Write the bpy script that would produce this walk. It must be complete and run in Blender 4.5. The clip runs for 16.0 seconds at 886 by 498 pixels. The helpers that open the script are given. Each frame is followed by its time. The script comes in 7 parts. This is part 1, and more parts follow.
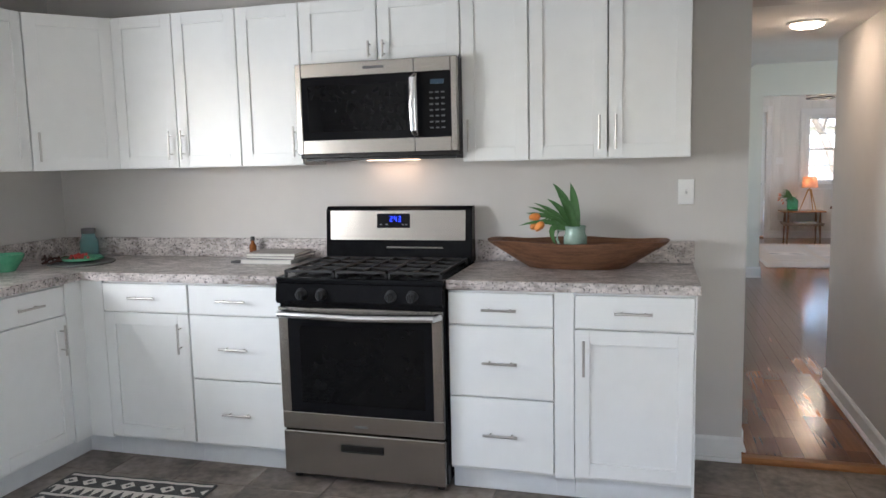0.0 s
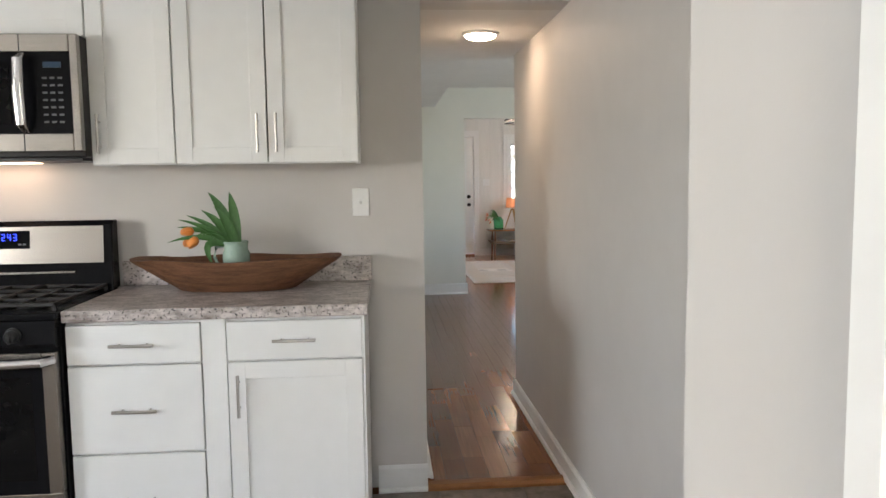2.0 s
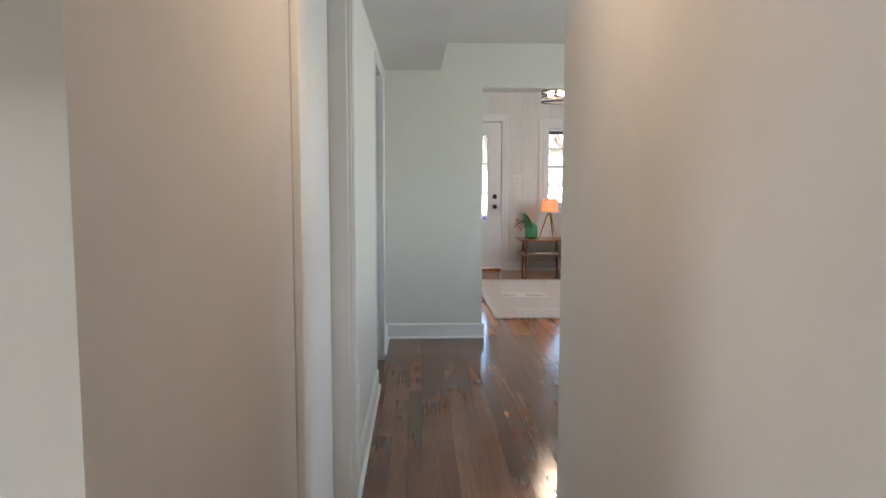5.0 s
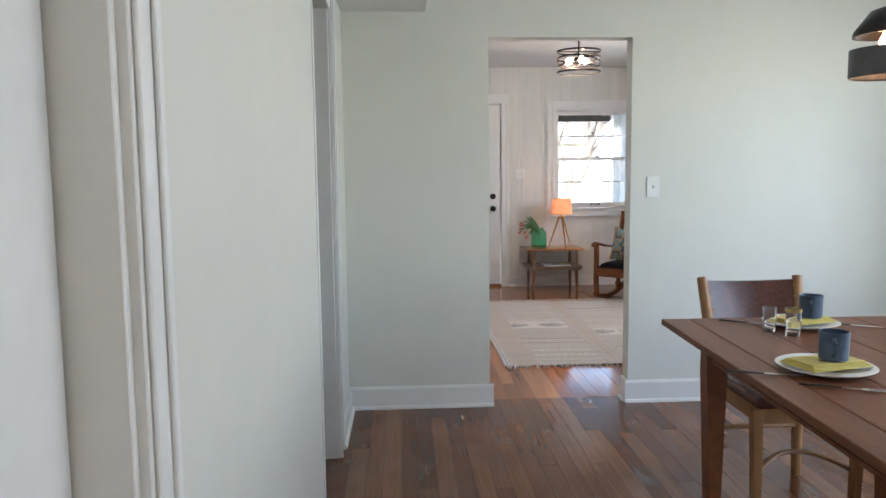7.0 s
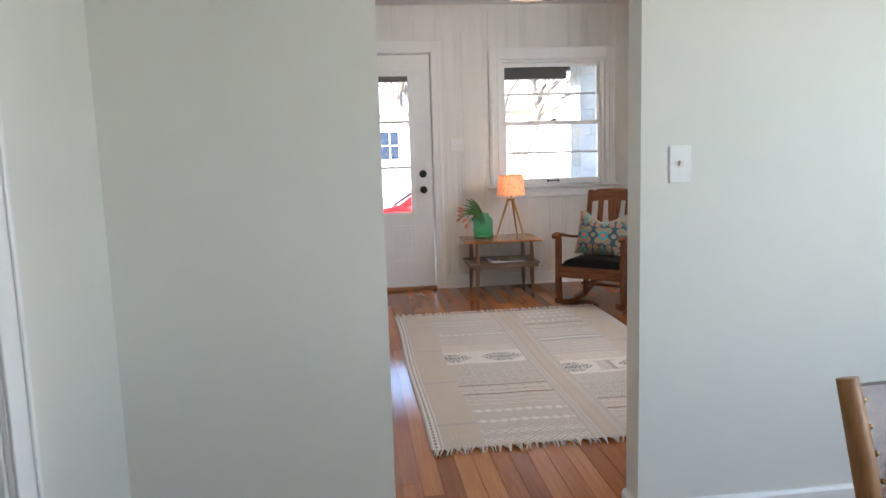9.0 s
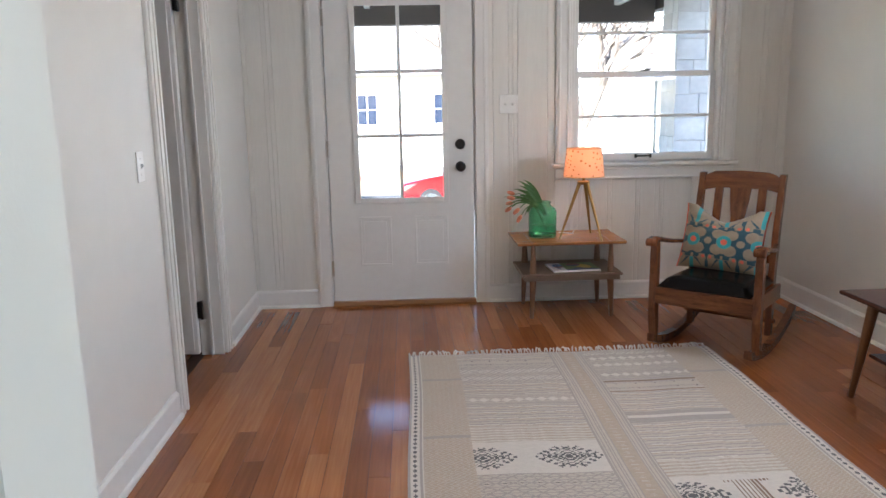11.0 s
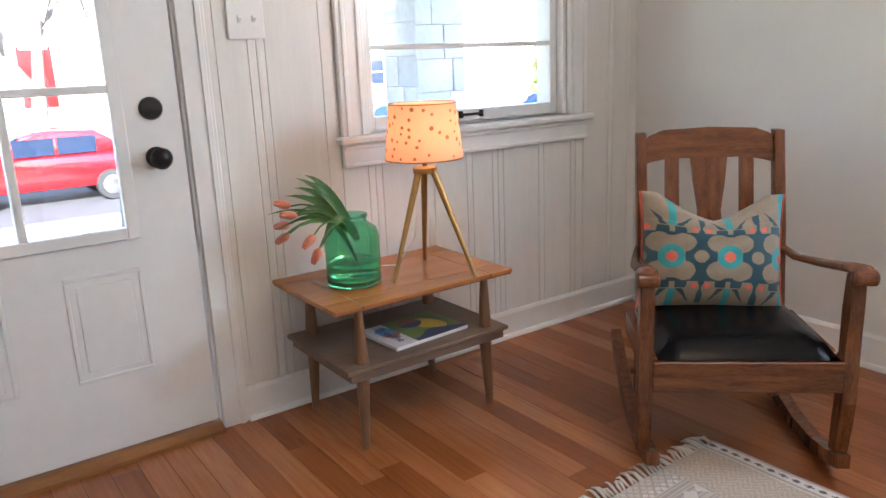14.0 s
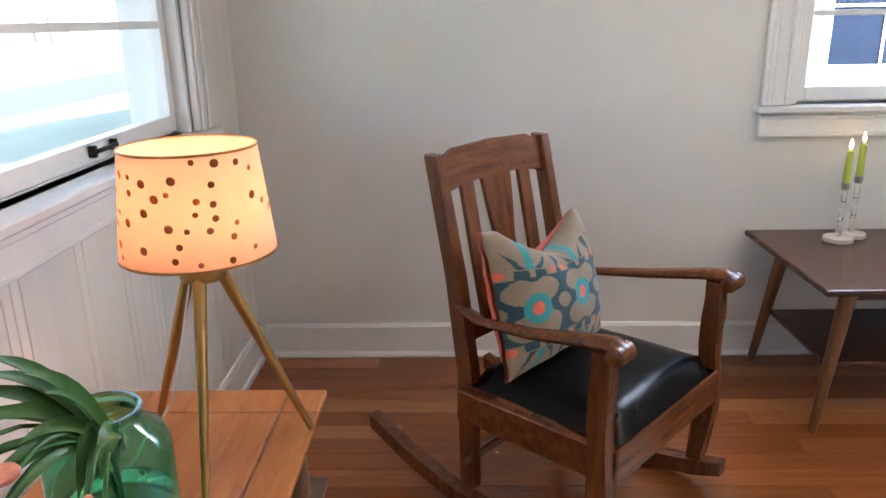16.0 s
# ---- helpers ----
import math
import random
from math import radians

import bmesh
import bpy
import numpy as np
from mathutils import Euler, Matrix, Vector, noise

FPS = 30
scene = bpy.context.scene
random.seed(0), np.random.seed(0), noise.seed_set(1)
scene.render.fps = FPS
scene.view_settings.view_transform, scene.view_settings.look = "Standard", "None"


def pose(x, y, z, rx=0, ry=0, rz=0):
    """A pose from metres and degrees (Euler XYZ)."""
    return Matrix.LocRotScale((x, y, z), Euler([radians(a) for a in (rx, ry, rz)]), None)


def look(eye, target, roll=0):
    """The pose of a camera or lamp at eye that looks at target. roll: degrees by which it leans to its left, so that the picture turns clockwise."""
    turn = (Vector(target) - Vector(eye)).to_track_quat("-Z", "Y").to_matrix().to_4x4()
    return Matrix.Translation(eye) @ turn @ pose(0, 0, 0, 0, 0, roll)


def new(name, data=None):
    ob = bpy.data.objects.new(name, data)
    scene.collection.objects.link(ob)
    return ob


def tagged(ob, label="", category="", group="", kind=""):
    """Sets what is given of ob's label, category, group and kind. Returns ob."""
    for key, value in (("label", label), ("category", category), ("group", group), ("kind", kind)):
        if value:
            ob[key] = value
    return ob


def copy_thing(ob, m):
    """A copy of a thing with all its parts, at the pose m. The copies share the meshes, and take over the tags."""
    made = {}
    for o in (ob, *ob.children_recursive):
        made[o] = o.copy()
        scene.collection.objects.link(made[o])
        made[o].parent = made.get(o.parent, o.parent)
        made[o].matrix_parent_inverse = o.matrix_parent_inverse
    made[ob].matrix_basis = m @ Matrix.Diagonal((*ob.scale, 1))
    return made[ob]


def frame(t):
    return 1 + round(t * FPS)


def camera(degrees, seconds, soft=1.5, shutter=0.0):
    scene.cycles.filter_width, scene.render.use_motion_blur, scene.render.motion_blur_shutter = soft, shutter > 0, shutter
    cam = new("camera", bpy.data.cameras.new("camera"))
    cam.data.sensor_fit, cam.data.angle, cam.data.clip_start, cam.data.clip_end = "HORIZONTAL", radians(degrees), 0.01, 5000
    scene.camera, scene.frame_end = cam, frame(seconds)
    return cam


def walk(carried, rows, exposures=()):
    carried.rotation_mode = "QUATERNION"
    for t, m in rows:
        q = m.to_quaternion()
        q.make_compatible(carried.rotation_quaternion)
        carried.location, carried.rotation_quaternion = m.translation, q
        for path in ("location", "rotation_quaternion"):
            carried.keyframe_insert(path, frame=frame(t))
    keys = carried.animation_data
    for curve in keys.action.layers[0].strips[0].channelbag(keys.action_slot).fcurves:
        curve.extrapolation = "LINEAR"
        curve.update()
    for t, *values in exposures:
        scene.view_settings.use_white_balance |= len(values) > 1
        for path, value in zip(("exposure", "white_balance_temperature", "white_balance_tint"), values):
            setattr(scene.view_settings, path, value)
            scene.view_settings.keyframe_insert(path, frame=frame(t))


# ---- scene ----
cam = camera(61.6, 16.0)
PATH = [
    (0, (0.756, 2.138, 1.411), (0.221, 4.05, 1.174), -1.3),
    (0.5, (0.831, 2.202, 1.386), (0.747, 4.188, 1.168), -0.6),
    (1, (0.943, 2.322, 1.362), (1.105, 4.305, 1.161), -1),
    (1.5, (1, 2.425, 1.348), (1.186, 4.409, 1.172), -1.5),
    (2, (1.009, 2.569, 1.329), (1.167, 4.555, 1.145), -0.8),
    (2.5, (0.964, 2.861, 1.316), (1.113, 4.841, 1.081), -0.7),
    (3, (1.019, 3.286, 1.288), (1.249, 5.254, 1.019), -2.1),
    (3.5, (1.101, 3.746, 1.298), (1.408, 5.702, 1.016), -1.8),
    (4, (1.215, 4.183, 1.295), (1.484, 6.144, 1.014), -0.3),
    (4.5, (1.357, 4.652, 1.299), (1.468, 6.632, 1.036), 0.7),
    (5, (1.439, 5.146, 1.342), (1.505, 7.135, 1.143), 0.1),
    (5.2, (1.451, 5.366, 1.349), (1.493, 7.358, 1.178), 0.3),
    (7.3, (1.507, 7.347, 1.292), (1.638, 9.33, 1.068), -0.9),
    (7.5, (1.529, 7.506, 1.279), (1.686, 9.485, 1.033), -1),
    (8, (1.606, 7.968, 1.286), (1.839, 9.935, 1.01), -1.7),
    (8.2, (1.661, 8.189, 1.292), (1.904, 10.155, 1.015), -1.8),
    (10.3, (2.079, 10.164, 1.325), (2.276, 12.127, 0.996), -0.6),
    (10.5, (2.103, 10.36, 1.312), (2.255, 12.325, 0.973), -0.5),
    (11, (2.176, 10.807, 1.269), (2.263, 12.769, 0.894), -1.1),
    (11.5, (2.23, 11.243, 1.244), (2.302, 13.198, 0.825), -0.3),
    (12, (2.21, 11.676, 1.211), (2.307, 13.629, 0.79), -1.4),
    (12.5, (2.164, 12.12, 1.209), (2.358, 14.067, 0.793), -2.1),
    (13, (2.062, 12.53, 1.176), (2.44, 14.452, 0.775), -2.9),
    (13.5, (1.972, 12.921, 1.144), (2.735, 14.711, 0.683), -3.3),
    (14, (1.923, 13.307, 1.138), (3.044, 14.888, 0.646), -2.3),
    (14.5, (1.887, 13.682, 1.153), (3.299, 15.005, 0.647), -1.9),
    (15, (1.947, 14.021, 1.155), (3.543, 15.113, 0.645), -1.8),
    (15.5, (1.963, 14.366, 1.182), (3.762, 15.041, 0.627), -2.1),
    (16, (2.094, 14.804, 1.195), (4.003, 14.855, 0.6), -1),
]
EXPOSURES = [
    (0, 3.01, 5650, 12), (0.5, 2.98, 5700, 12), (1.2, 2.85, 6050, 12), (1.7, 3.00, 6150, 12), (2.2, 3.10, 6030, 12), (4.0, 3.25, 6030, 12), (4.5, 3.45, 6000, 12), (5.0, 3.15, 5900, 12), (5.2, 3.15, 5900, 12), (7.3, 3.30, 5800, 12), (8.2, 3.40, 5950, 12), (10.3, 3.11, 5700, 12),
    (11.5, 3.29, 5760, 12), (13.0, 3.49, 5800, 12), (14.5, 3.76, 5660, 12), (15.2, 3.83, 5600, 12), (16, 3.76, 5600, 12),
]
walk(cam, [(t, look(eye, target, roll)) for t, eye, target, roll in PATH], EXPOSURES)

# ---- world, sun, exposure ----
SUN_WAY = Vector((0.43, 1.0, -0.57)).normalized()
world = bpy.data.worlds.new("sky")
scene.world = world
world.use_nodes = True
wn = world.node_tree.nodes
sky = wn.new("ShaderNodeTexSky")
sky.sky_type = 'NISHITA'
sky.sun_disc = False
sky.sun_elevation = math.asin(-SUN_WAY.z)
sky.sun_rotation = math.atan2(-SUN_WAY.x, -SUN_WAY.y)
wn["Background"].inputs["Strength"].default_value = 0.115
world.node_tree.links.new(sky.outputs[0], wn["Background"].inputs["Color"])
sun_data = bpy.data.lights.new("sun", 'SUN')
sun_data.energy, sun_data.angle, sun_data.color = 3.6, radians(0.5), (1.0, 0.95, 0.88)
sun = new("sun", sun_data)
sun.matrix_world = look((0, 0, 30), Vector((0, 0, 30)) + SUN_WAY)


def window_light(name, at, way, w, h, watts, tint):
    """Sky light that comes in through one window, as an area lamp standing in its opening."""
    d = bpy.data.lights.new(name, 'AREA')
    d.shape, d.size, d.size_y, d.energy, d.color = 'RECTANGLE', w, h, watts, tint
    new(name, d).matrix_world = look(at, Vector(at) + Vector(way))


window_light("sky_light_dining", (4.70, 9.0, 1.39), (-1, 0, 0), 2.4, 1.35, 4.6, (0.93, 0.985, 0.97))
window_light("sky_light_sink", (-2.61, 3.1, 1.45), (1, 0, -0.15), 1.4, 0.7, 8.6, (1.0, 0.985, 0.93))
window_light("sky_light_side", (4.73, 13.23, 1.72), (-1, 0, 0), 0.85, 0.46, 3.6, (0.93, 0.97, 1.0))


# ---- materials ----
def pm(name, c1, c2=None, scale=6.0, rough=0.5, bump=0.0, stretch=(1, 1, 1), metal=0.0, vary=0.0, fine=None, detail=5.0,
       bump_scale=None, emit=None, trans=0.0, ior=1.45, spread=(0.35, 0.65), coat=0.0, sheen=0.0):
    """A surface of two colours mixed by stretched noise, with a second finer noise, relief and per-piece variation."""
    m = bpy.data.materials.new(name)
    m.use_nodes = True
    n, l = m.node_tree.nodes, m.node_tree.links
    b = n["Principled BSDF"]
    b.inputs["Roughness"].default_value = rough
    b.inputs["Metallic"].default_value = metal
    b.inputs["IOR"].default_value = ior
    b.inputs["Transmission Weight"].default_value = trans
    b.inputs["Coat Weight"].default_value = coat
    b.inputs["Sheen Weight"].default_value = sheen
    c2 = c2 or tuple(v * 0.93 for v in c1)
    tc = n.new("ShaderNodeTexCoord")
    mp = n.new("ShaderNodeMapping")
    mp.inputs["Scale"].default_value = stretch
    l.new(tc.outputs["Object"], mp.inputs["Vector"])
    vec = mp.outputs["Vector"]
    if vary:
        oi = n.new("ShaderNodeObjectInfo")
        add = n.new("ShaderNodeVectorMath")
        add.operation = 'MULTIPLY_ADD'
        add.inputs[1].default_value = (37.0, 19.0, 11.0)
        l.new(oi.outputs["Random"], add.inputs[0])
        l.new(vec, add.inputs[2])
        vec = add.outputs[0]
    t1 = n.new("ShaderNodeTexNoise")
    t1.inputs["Scale"].default_value = scale
    t1.inputs["Detail"].default_value = detail
    l.new(vec, t1.inputs["Vector"])
    t2 = n.new("ShaderNodeTexNoise")
    t2.inputs["Scale"].default_value = fine or scale * 7.0
    t2.inputs["Detail"].default_value = 3.0
    l.new(vec, t2.inputs["Vector"])
    mixn = n.new("ShaderNodeMath")
    mixn.operation = 'MULTIPLY_ADD'
    mixn.inputs[1].default_value = 0.4
    l.new(t2.outputs["Fac"], mixn.inputs[0])
    sc = n.new("ShaderNodeMath")
    sc.operation = 'MULTIPLY'
    sc.inputs[1].default_value = 0.6
    l.new(t1.outputs["Fac"], sc.inputs[0])
    l.new(sc.outputs[0], mixn.inputs[2])
    ramp = n.new("ShaderNodeValToRGB")
    ramp.color_ramp.elements[0].position, ramp.color_ramp.elements[1].position = spread
    ramp.color_ramp.elements[0].color, ramp.color_ramp.elements[1].color = (*c1, 1), (*c2, 1)
    l.new(mixn.outputs[0], ramp.inputs["Fac"])
    col = ramp.outputs["Color"]
    if vary:
        hsv = n.new("ShaderNodeHueSaturation")
        mr = n.new("ShaderNodeMapRange")
        mr.inputs["To Min"].default_value, mr.inputs["To Max"].default_value = 1 - vary, 1 + vary
        l.new(oi.outputs["Random"], mr.inputs["Value"])
        l.new(mr.outputs[0], hsv.inputs["Value"])
        l.new(col, hsv.inputs["Color"])
        col = hsv.outputs["Color"]
    l.new(col, b.inputs["Base Color"])
    if bump:
        bp = n.new("ShaderNodeBump")
        bp.inputs["Strength"].default_value = bump
        bp.inputs["Distance"].default_value = 0.004
        if bump_scale:
            t3 = n.new("ShaderNodeTexNoise")
            t3.inputs["Scale"].default_value = bump_scale
            l.new(vec, t3.inputs["Vector"])
            l.new(t3.outputs["Fac"], bp.inputs["Height"])
        else:
            l.new(mixn.outputs[0], bp.inputs["Height"])
        l.new(bp.outputs[0], b.inputs["Normal"])
    if emit:
        b.inputs["Emission Color"].default_value = (*emit[0], 1)
        b.inputs["Emission Strength"].default_value = emit[1]
    return m


def clear_pane(name, tint=(1, 1, 1), rough=0.0):
    m = bpy.data.materials.new(name)
    m.use_nodes = True
    n, l = m.node_tree.nodes, m.node_tree.links
    n.remove(n["Principled BSDF"])
    tr, gl, mix, lw, pw, ma = (n.new("ShaderNodeBsdfTransparent"), n.new("ShaderNodeBsdfGlossy"), n.new("ShaderNodeMixShader"),
                               n.new("ShaderNodeLayerWeight"), n.new("ShaderNodeMath"), n.new("ShaderNodeMath"))
    pw.operation, ma.operation = 'POWER', 'MULTIPLY_ADD'
    pw.inputs[1].default_value = 5.0
    ma.inputs[1].default_value, ma.inputs[2].default_value = 0.9, 0.03
    l.new(lw.outputs["Facing"], pw.inputs[0])
    l.new(pw.outputs[0], ma.inputs[0])
    tr.inputs["Color"].default_value = (*tint, 1)
    gl.inputs["Roughness"].default_value = rough
    l.new(ma.outputs[0], mix.inputs[0])
    l.new(tr.outputs[0], mix.inputs[1])
    l.new(gl.outputs[0], mix.inputs[2])
    l.new(mix.outputs[0], n["Material Output"].inputs["Surface"])
    return m


def shade_cloth(name, c):
    """Thin cloth that lets lamp light through."""
    m = bpy.data.materials.new(name)
    m.use_nodes = True
    n, l = m.node_tree.nodes, m.node_tree.links
    n.remove(n["Principled BSDF"])
    d, t, mix = n.new("ShaderNodeBsdfDiffuse"), n.new("ShaderNodeBsdfTranslucent"), n.new("ShaderNodeMixShader")
    mix.inputs[0].default_value = 0.55
    d.inputs["Color"].default_value = t.inputs["Color"].default_value = (*c, 1)
    l.new(d.outputs[0], mix.inputs[1])
    l.new(t.outputs[0], mix.inputs[2])
    l.new(mix.outputs[0], n["Material Output"].inputs["Surface"])
    return m


paint_grey = pm("warm_grey_wall_paint", (0.61, 0.585, 0.555), (0.58, 0.555, 0.525), 1.2, 0.55, 0.05, bump_scale=160)
paint_pale = pm("pale_wall_paint", (0.715, 0.715, 0.655), (0.685, 0.685, 0.625), 1.0, 0.5, 0.05, bump_scale=160)
paint_white = pm("white_wall_paint", (0.74, 0.735, 0.70), (0.70, 0.695, 0.66), 1.0, 0.5, 0.05, bump_scale=150)
ceiling_paint = pm("ceiling_paint", (0.74, 0.73, 0.71), (0.70, 0.69, 0.67), 2.0, 0.8, 0.1, bump_scale=90)
trim_paint = pm("white_trim_paint", (0.80, 0.80, 0.78), (0.75, 0.75, 0.73), 3.0, 0.32, 0.05, bump_scale=40)
board_paint = pm("white_board_paint", (0.745, 0.735, 0.695), (0.69, 0.68, 0.64), 2.5, 0.42, 0.08, (6, 6, 0.6), vary=0.03)
cabinet_paint = pm("white_cabinet_lacquer", (0.83, 0.83, 0.81), (0.79, 0.79, 0.77), 2.0, 0.35, 0.02, bump_scale=60)
toe_paint = pm("white_toe_board", (0.72, 0.73, 0.73), (0.66, 0.67, 0.67), 4.0, 0.5, 0.03)


def plank_wood(name, dark, mid, light, rough, stain=0.5):
    """Varnished strips: each piece its own tone, long grain, broad old stains and uneven gloss."""
    m = bpy.data.materials.new(name)
    m.use_nodes = True
    n, l = m.node_tree.nodes, m.node_tree.links
    b = n["Principled BSDF"]
    tc, oi, geo = n.new("ShaderNodeTexCoord"), n.new("ShaderNodeObjectInfo"), n.new("ShaderNodeNewGeometry")
    off = n.new("ShaderNodeVectorMath")
    off.operation = 'MULTIPLY_ADD'
    off.inputs[1].default_value = (37.0, 19.0, 11.0)
    l.new(oi.outputs["Random"], off.inputs[0])
    l.new(tc.outputs["Object"], off.inputs[2])
    mp = n.new("ShaderNodeMapping")
    mp.inputs["Scale"].default_value = (30, 1.0, 4)
    l.new(off.outputs[0], mp.inputs["Vector"])
    grain = n.new("ShaderNodeTexNoise")
    grain.inputs["Scale"].default_value, grain.inputs["Detail"].default_value, grain.inputs["Distortion"].default_value = 3.0, 4.0, 0.2
    l.new(mp.outputs[0], grain.inputs["Vector"])
    tone = n.new("ShaderNodeMath")
    tone.operation = 'MULTIPLY_ADD'
    tone.inputs[1].default_value = 0.68
    l.new(oi.outputs["Random"], tone.inputs[0])
    gs = n.new("ShaderNodeMapRange")
    gs.inputs["From Min"].default_value, gs.inputs["From Max"].default_value = 0.3, 0.7
    gs.inputs["To Min"].default_value, gs.inputs["To Max"].default_value = 0.0, 0.26
    l.new(grain.outputs["Fac"], gs.inputs["Value"])
    l.new(gs.outputs[0], tone.inputs[2])
    ramp = n.new("ShaderNodeValToRGB")
    e = ramp.color_ramp.elements
    e[0].position, e[1].position = 0.0, 0.95
    e[0].color, e[1].color = (*dark, 1), (*light, 1)
    k = e.new(0.5)
    k.color = (*mid, 1)
    l.new(tone.outputs[0], ramp.inputs["Fac"])
    st = n.new("ShaderNodeTexNoise")
    st.inputs["Scale"].default_value, st.inputs["Detail"].default_value = 1.7, 4.0
    l.new(geo.outputs["Position"], st.inputs["Vector"])
    sr = n.new("ShaderNodeMapRange")
    sr.inputs["From Min"].default_value, sr.inputs["From Max"].default_value = 0.3, 0.62
    sr.inputs["To Min"].default_value, sr.inputs["To Max"].default_value = 1 - stain, 1.0
    l.new(st.outputs["Fac"], sr.inputs["Value"])
    hsv = n.new("ShaderNodeHueSaturation")
    l.new(sr.outputs[0], hsv.inputs["Value"])
    l.new(ramp.outputs["Color"], hsv.inputs["Color"])
    l.new(hsv.outputs["Color"], b.inputs["Base Color"])
    rr = n.new("ShaderNodeMapRange")
    rr.inputs["To Min"].default_value, rr.inputs["To Max"].default_value = rough * 0.85, rough * 1.2
    l.new(st.outputs["Fac"], rr.inputs["Value"])
    l.new(rr.outputs[0], b.inputs["Roughness"])
    return m


oak_floor = plank_wood("brown_oak_floor", (0.115, 0.038, 0.014), (0.185, 0.066, 0.024), (0.32, 0.142, 0.06), 0.14, 0.35)
oak_floor_living = plank_wood("red_oak_floor", (0.205, 0.062, 0.019), (0.33, 0.112, 0.035), (0.50, 0.215, 0.08), 0.12, 0.15)
oak_floor_hall = plank_wood("mid_brown_oak_floor", (0.125, 0.042, 0.015), (0.20, 0.072, 0.025), (0.34, 0.145, 0.055), 0.18, 0.15)
floor_gap = pm("dark_floor_joint", (0.03, 0.014, 0.007), (0.05, 0.022, 0.01), 20, 0.6)
oak_sill = pm("orange_oak_sill", (0.33, 0.15, 0.05), (0.22, 0.09, 0.03), 4, 0.3, 0.1, (1, 10, 10))
tile_stone = pm("brown_grey_slate_tile", (0.085, 0.067, 0.054), (0.33, 0.275, 0.23), 5.0, 0.42, 0.3, vary=0.2, spread=(0.33, 0.68), fine=26)
grout = pm("grout", (0.27, 0.26, 0.24), (0.20, 0.19, 0.18), 30, 0.85, 0.2)


def laminate(name):
    """Speckled stone print: pale cloudy ground, brown drifts and small dark flecks."""
    m = pm(name, (0.22, 0.185, 0.165), (0.66, 0.60, 0.57), 17, 0.3, 0.0, (0.6, 1.1, 1.1), spread=(0.36, 0.60), fine=75, detail=8)
    n, l = m.node_tree.nodes, m.node_tree.links
    b = n["Principled BSDF"]
    ground = b.inputs["Base Color"].links[0].from_socket
    tc = n.new("ShaderNodeTexCoord")
    sp = n.new("ShaderNodeTexNoise")
    sp.inputs["Scale"].default_value, sp.inputs["Detail"].default_value = 105.0, 3.0
    l.new(tc.outputs["Object"], sp.inputs["Vector"])
    r = n.new("ShaderNodeMapRange")
    r.inputs["From Min"].default_value, r.inputs["From Max"].default_value = 0.57, 0.67
    l.new(sp.outputs["Fac"], r.inputs["Value"])
    mx = n.new("ShaderNodeMix")
    mx.data_type = 'RGBA'
    l.new(r.outputs[0], mx.inputs[0])
    l.new(ground, mx.inputs[6])
    mx.inputs[7].default_value = (0.045, 0.04, 0.042, 1)
    l.new(mx.outputs[2], b.inputs["Base Color"])
    return m


granite = laminate("speckled_grey_laminate")
steel = pm("brushed_steel", (0.44, 0.405, 0.37), (0.36, 0.335, 0.305), 6, 0.27, 0.03, (1, 60, 60), metal=1.0)
steel_h = pm("satin_nickel", (0.58, 0.55, 0.52), (0.50, 0.48, 0.45), 30, 0.3, metal=1.0)
bright_steel = pm("bright_steel", (0.75, 0.75, 0.76), (0.66, 0.66, 0.67), 8, 0.16, 0.02, (1, 40, 40), metal=1.0)
black_enamel = pm("black_enamel", (0.006, 0.006, 0.007), (0.01, 0.01, 0.011), 20, 0.1, ior=1.2)
black_glass = pm("black_glass", (0.006, 0.006, 0.007), (0.009, 0.009, 0.01), 5, 0.05, ior=1.22)
window_glass_dark = pm("dark_oven_glass", (0.004, 0.004, 0.0045), (0.006, 0.006, 0.006), 4, 0.04, ior=1.28)
cast_iron = pm("cast_iron", (0.018, 0.017, 0.016), (0.035, 0.033, 0.032), 60, 0.6, 0.2)
black_metal = pm("black_metal", (0.012, 0.011, 0.011), (0.025, 0.022, 0.02), 40, 0.4, 0.05, metal=0.4)
plastic_white = pm("white_plastic", (0.82, 0.82, 0.80), (0.78, 0.78, 0.76), 8, 0.3)
plastic_dark = pm("dark_plastic", (0.02, 0.02, 0.02), (0.03, 0.03, 0.03), 30, 0.4)
display_blue = pm("blue_display", (0.02, 0.03, 0.3), (0.02, 0.03, 0.3), 5, 0.4, emit=((0.03, 0.06, 1.0), 0.35))
grey_print = pm("grey_print", (0.12, 0.12, 0.12), (0.09, 0.09, 0.09), 9, 0.5)
pane = clear_pane("window_pane")


# ---- building helpers ----
def box(bm, x0, y0, z0, x1, y1, z1, bev=0.0, seg=1):
    a = [bm.verts.new(p) for p in ((x0, y0, z0), (x1, y0, z0), (x1, y1, z0), (x0, y1, z0), (x0, y0, z1), (x1, y0, z1), (x1, y1, z1), (x0, y1, z1))]
    fs = [bm.faces.new([a[i] for i in f]) for f in ((3, 2, 1, 0), (4, 5, 6, 7), (0, 1, 5, 4), (1, 2, 6, 5), (2, 3, 7, 6), (3, 0, 4, 7))]
    if bev:
        es = list({e for f in fs for e in f.edges})
        bmesh.ops.bevel(bm, geom=es, offset=bev, segments=seg, affect='EDGES', profile=0.5)
    return bm


def bx(*a, **k):
    return box(bmesh.new(), *a, **k)


def boxes(*rows, bev=0.0):
    bm = bmesh.new()
    for r in rows:
        box(bm, *r, bev=bev)
    return bm


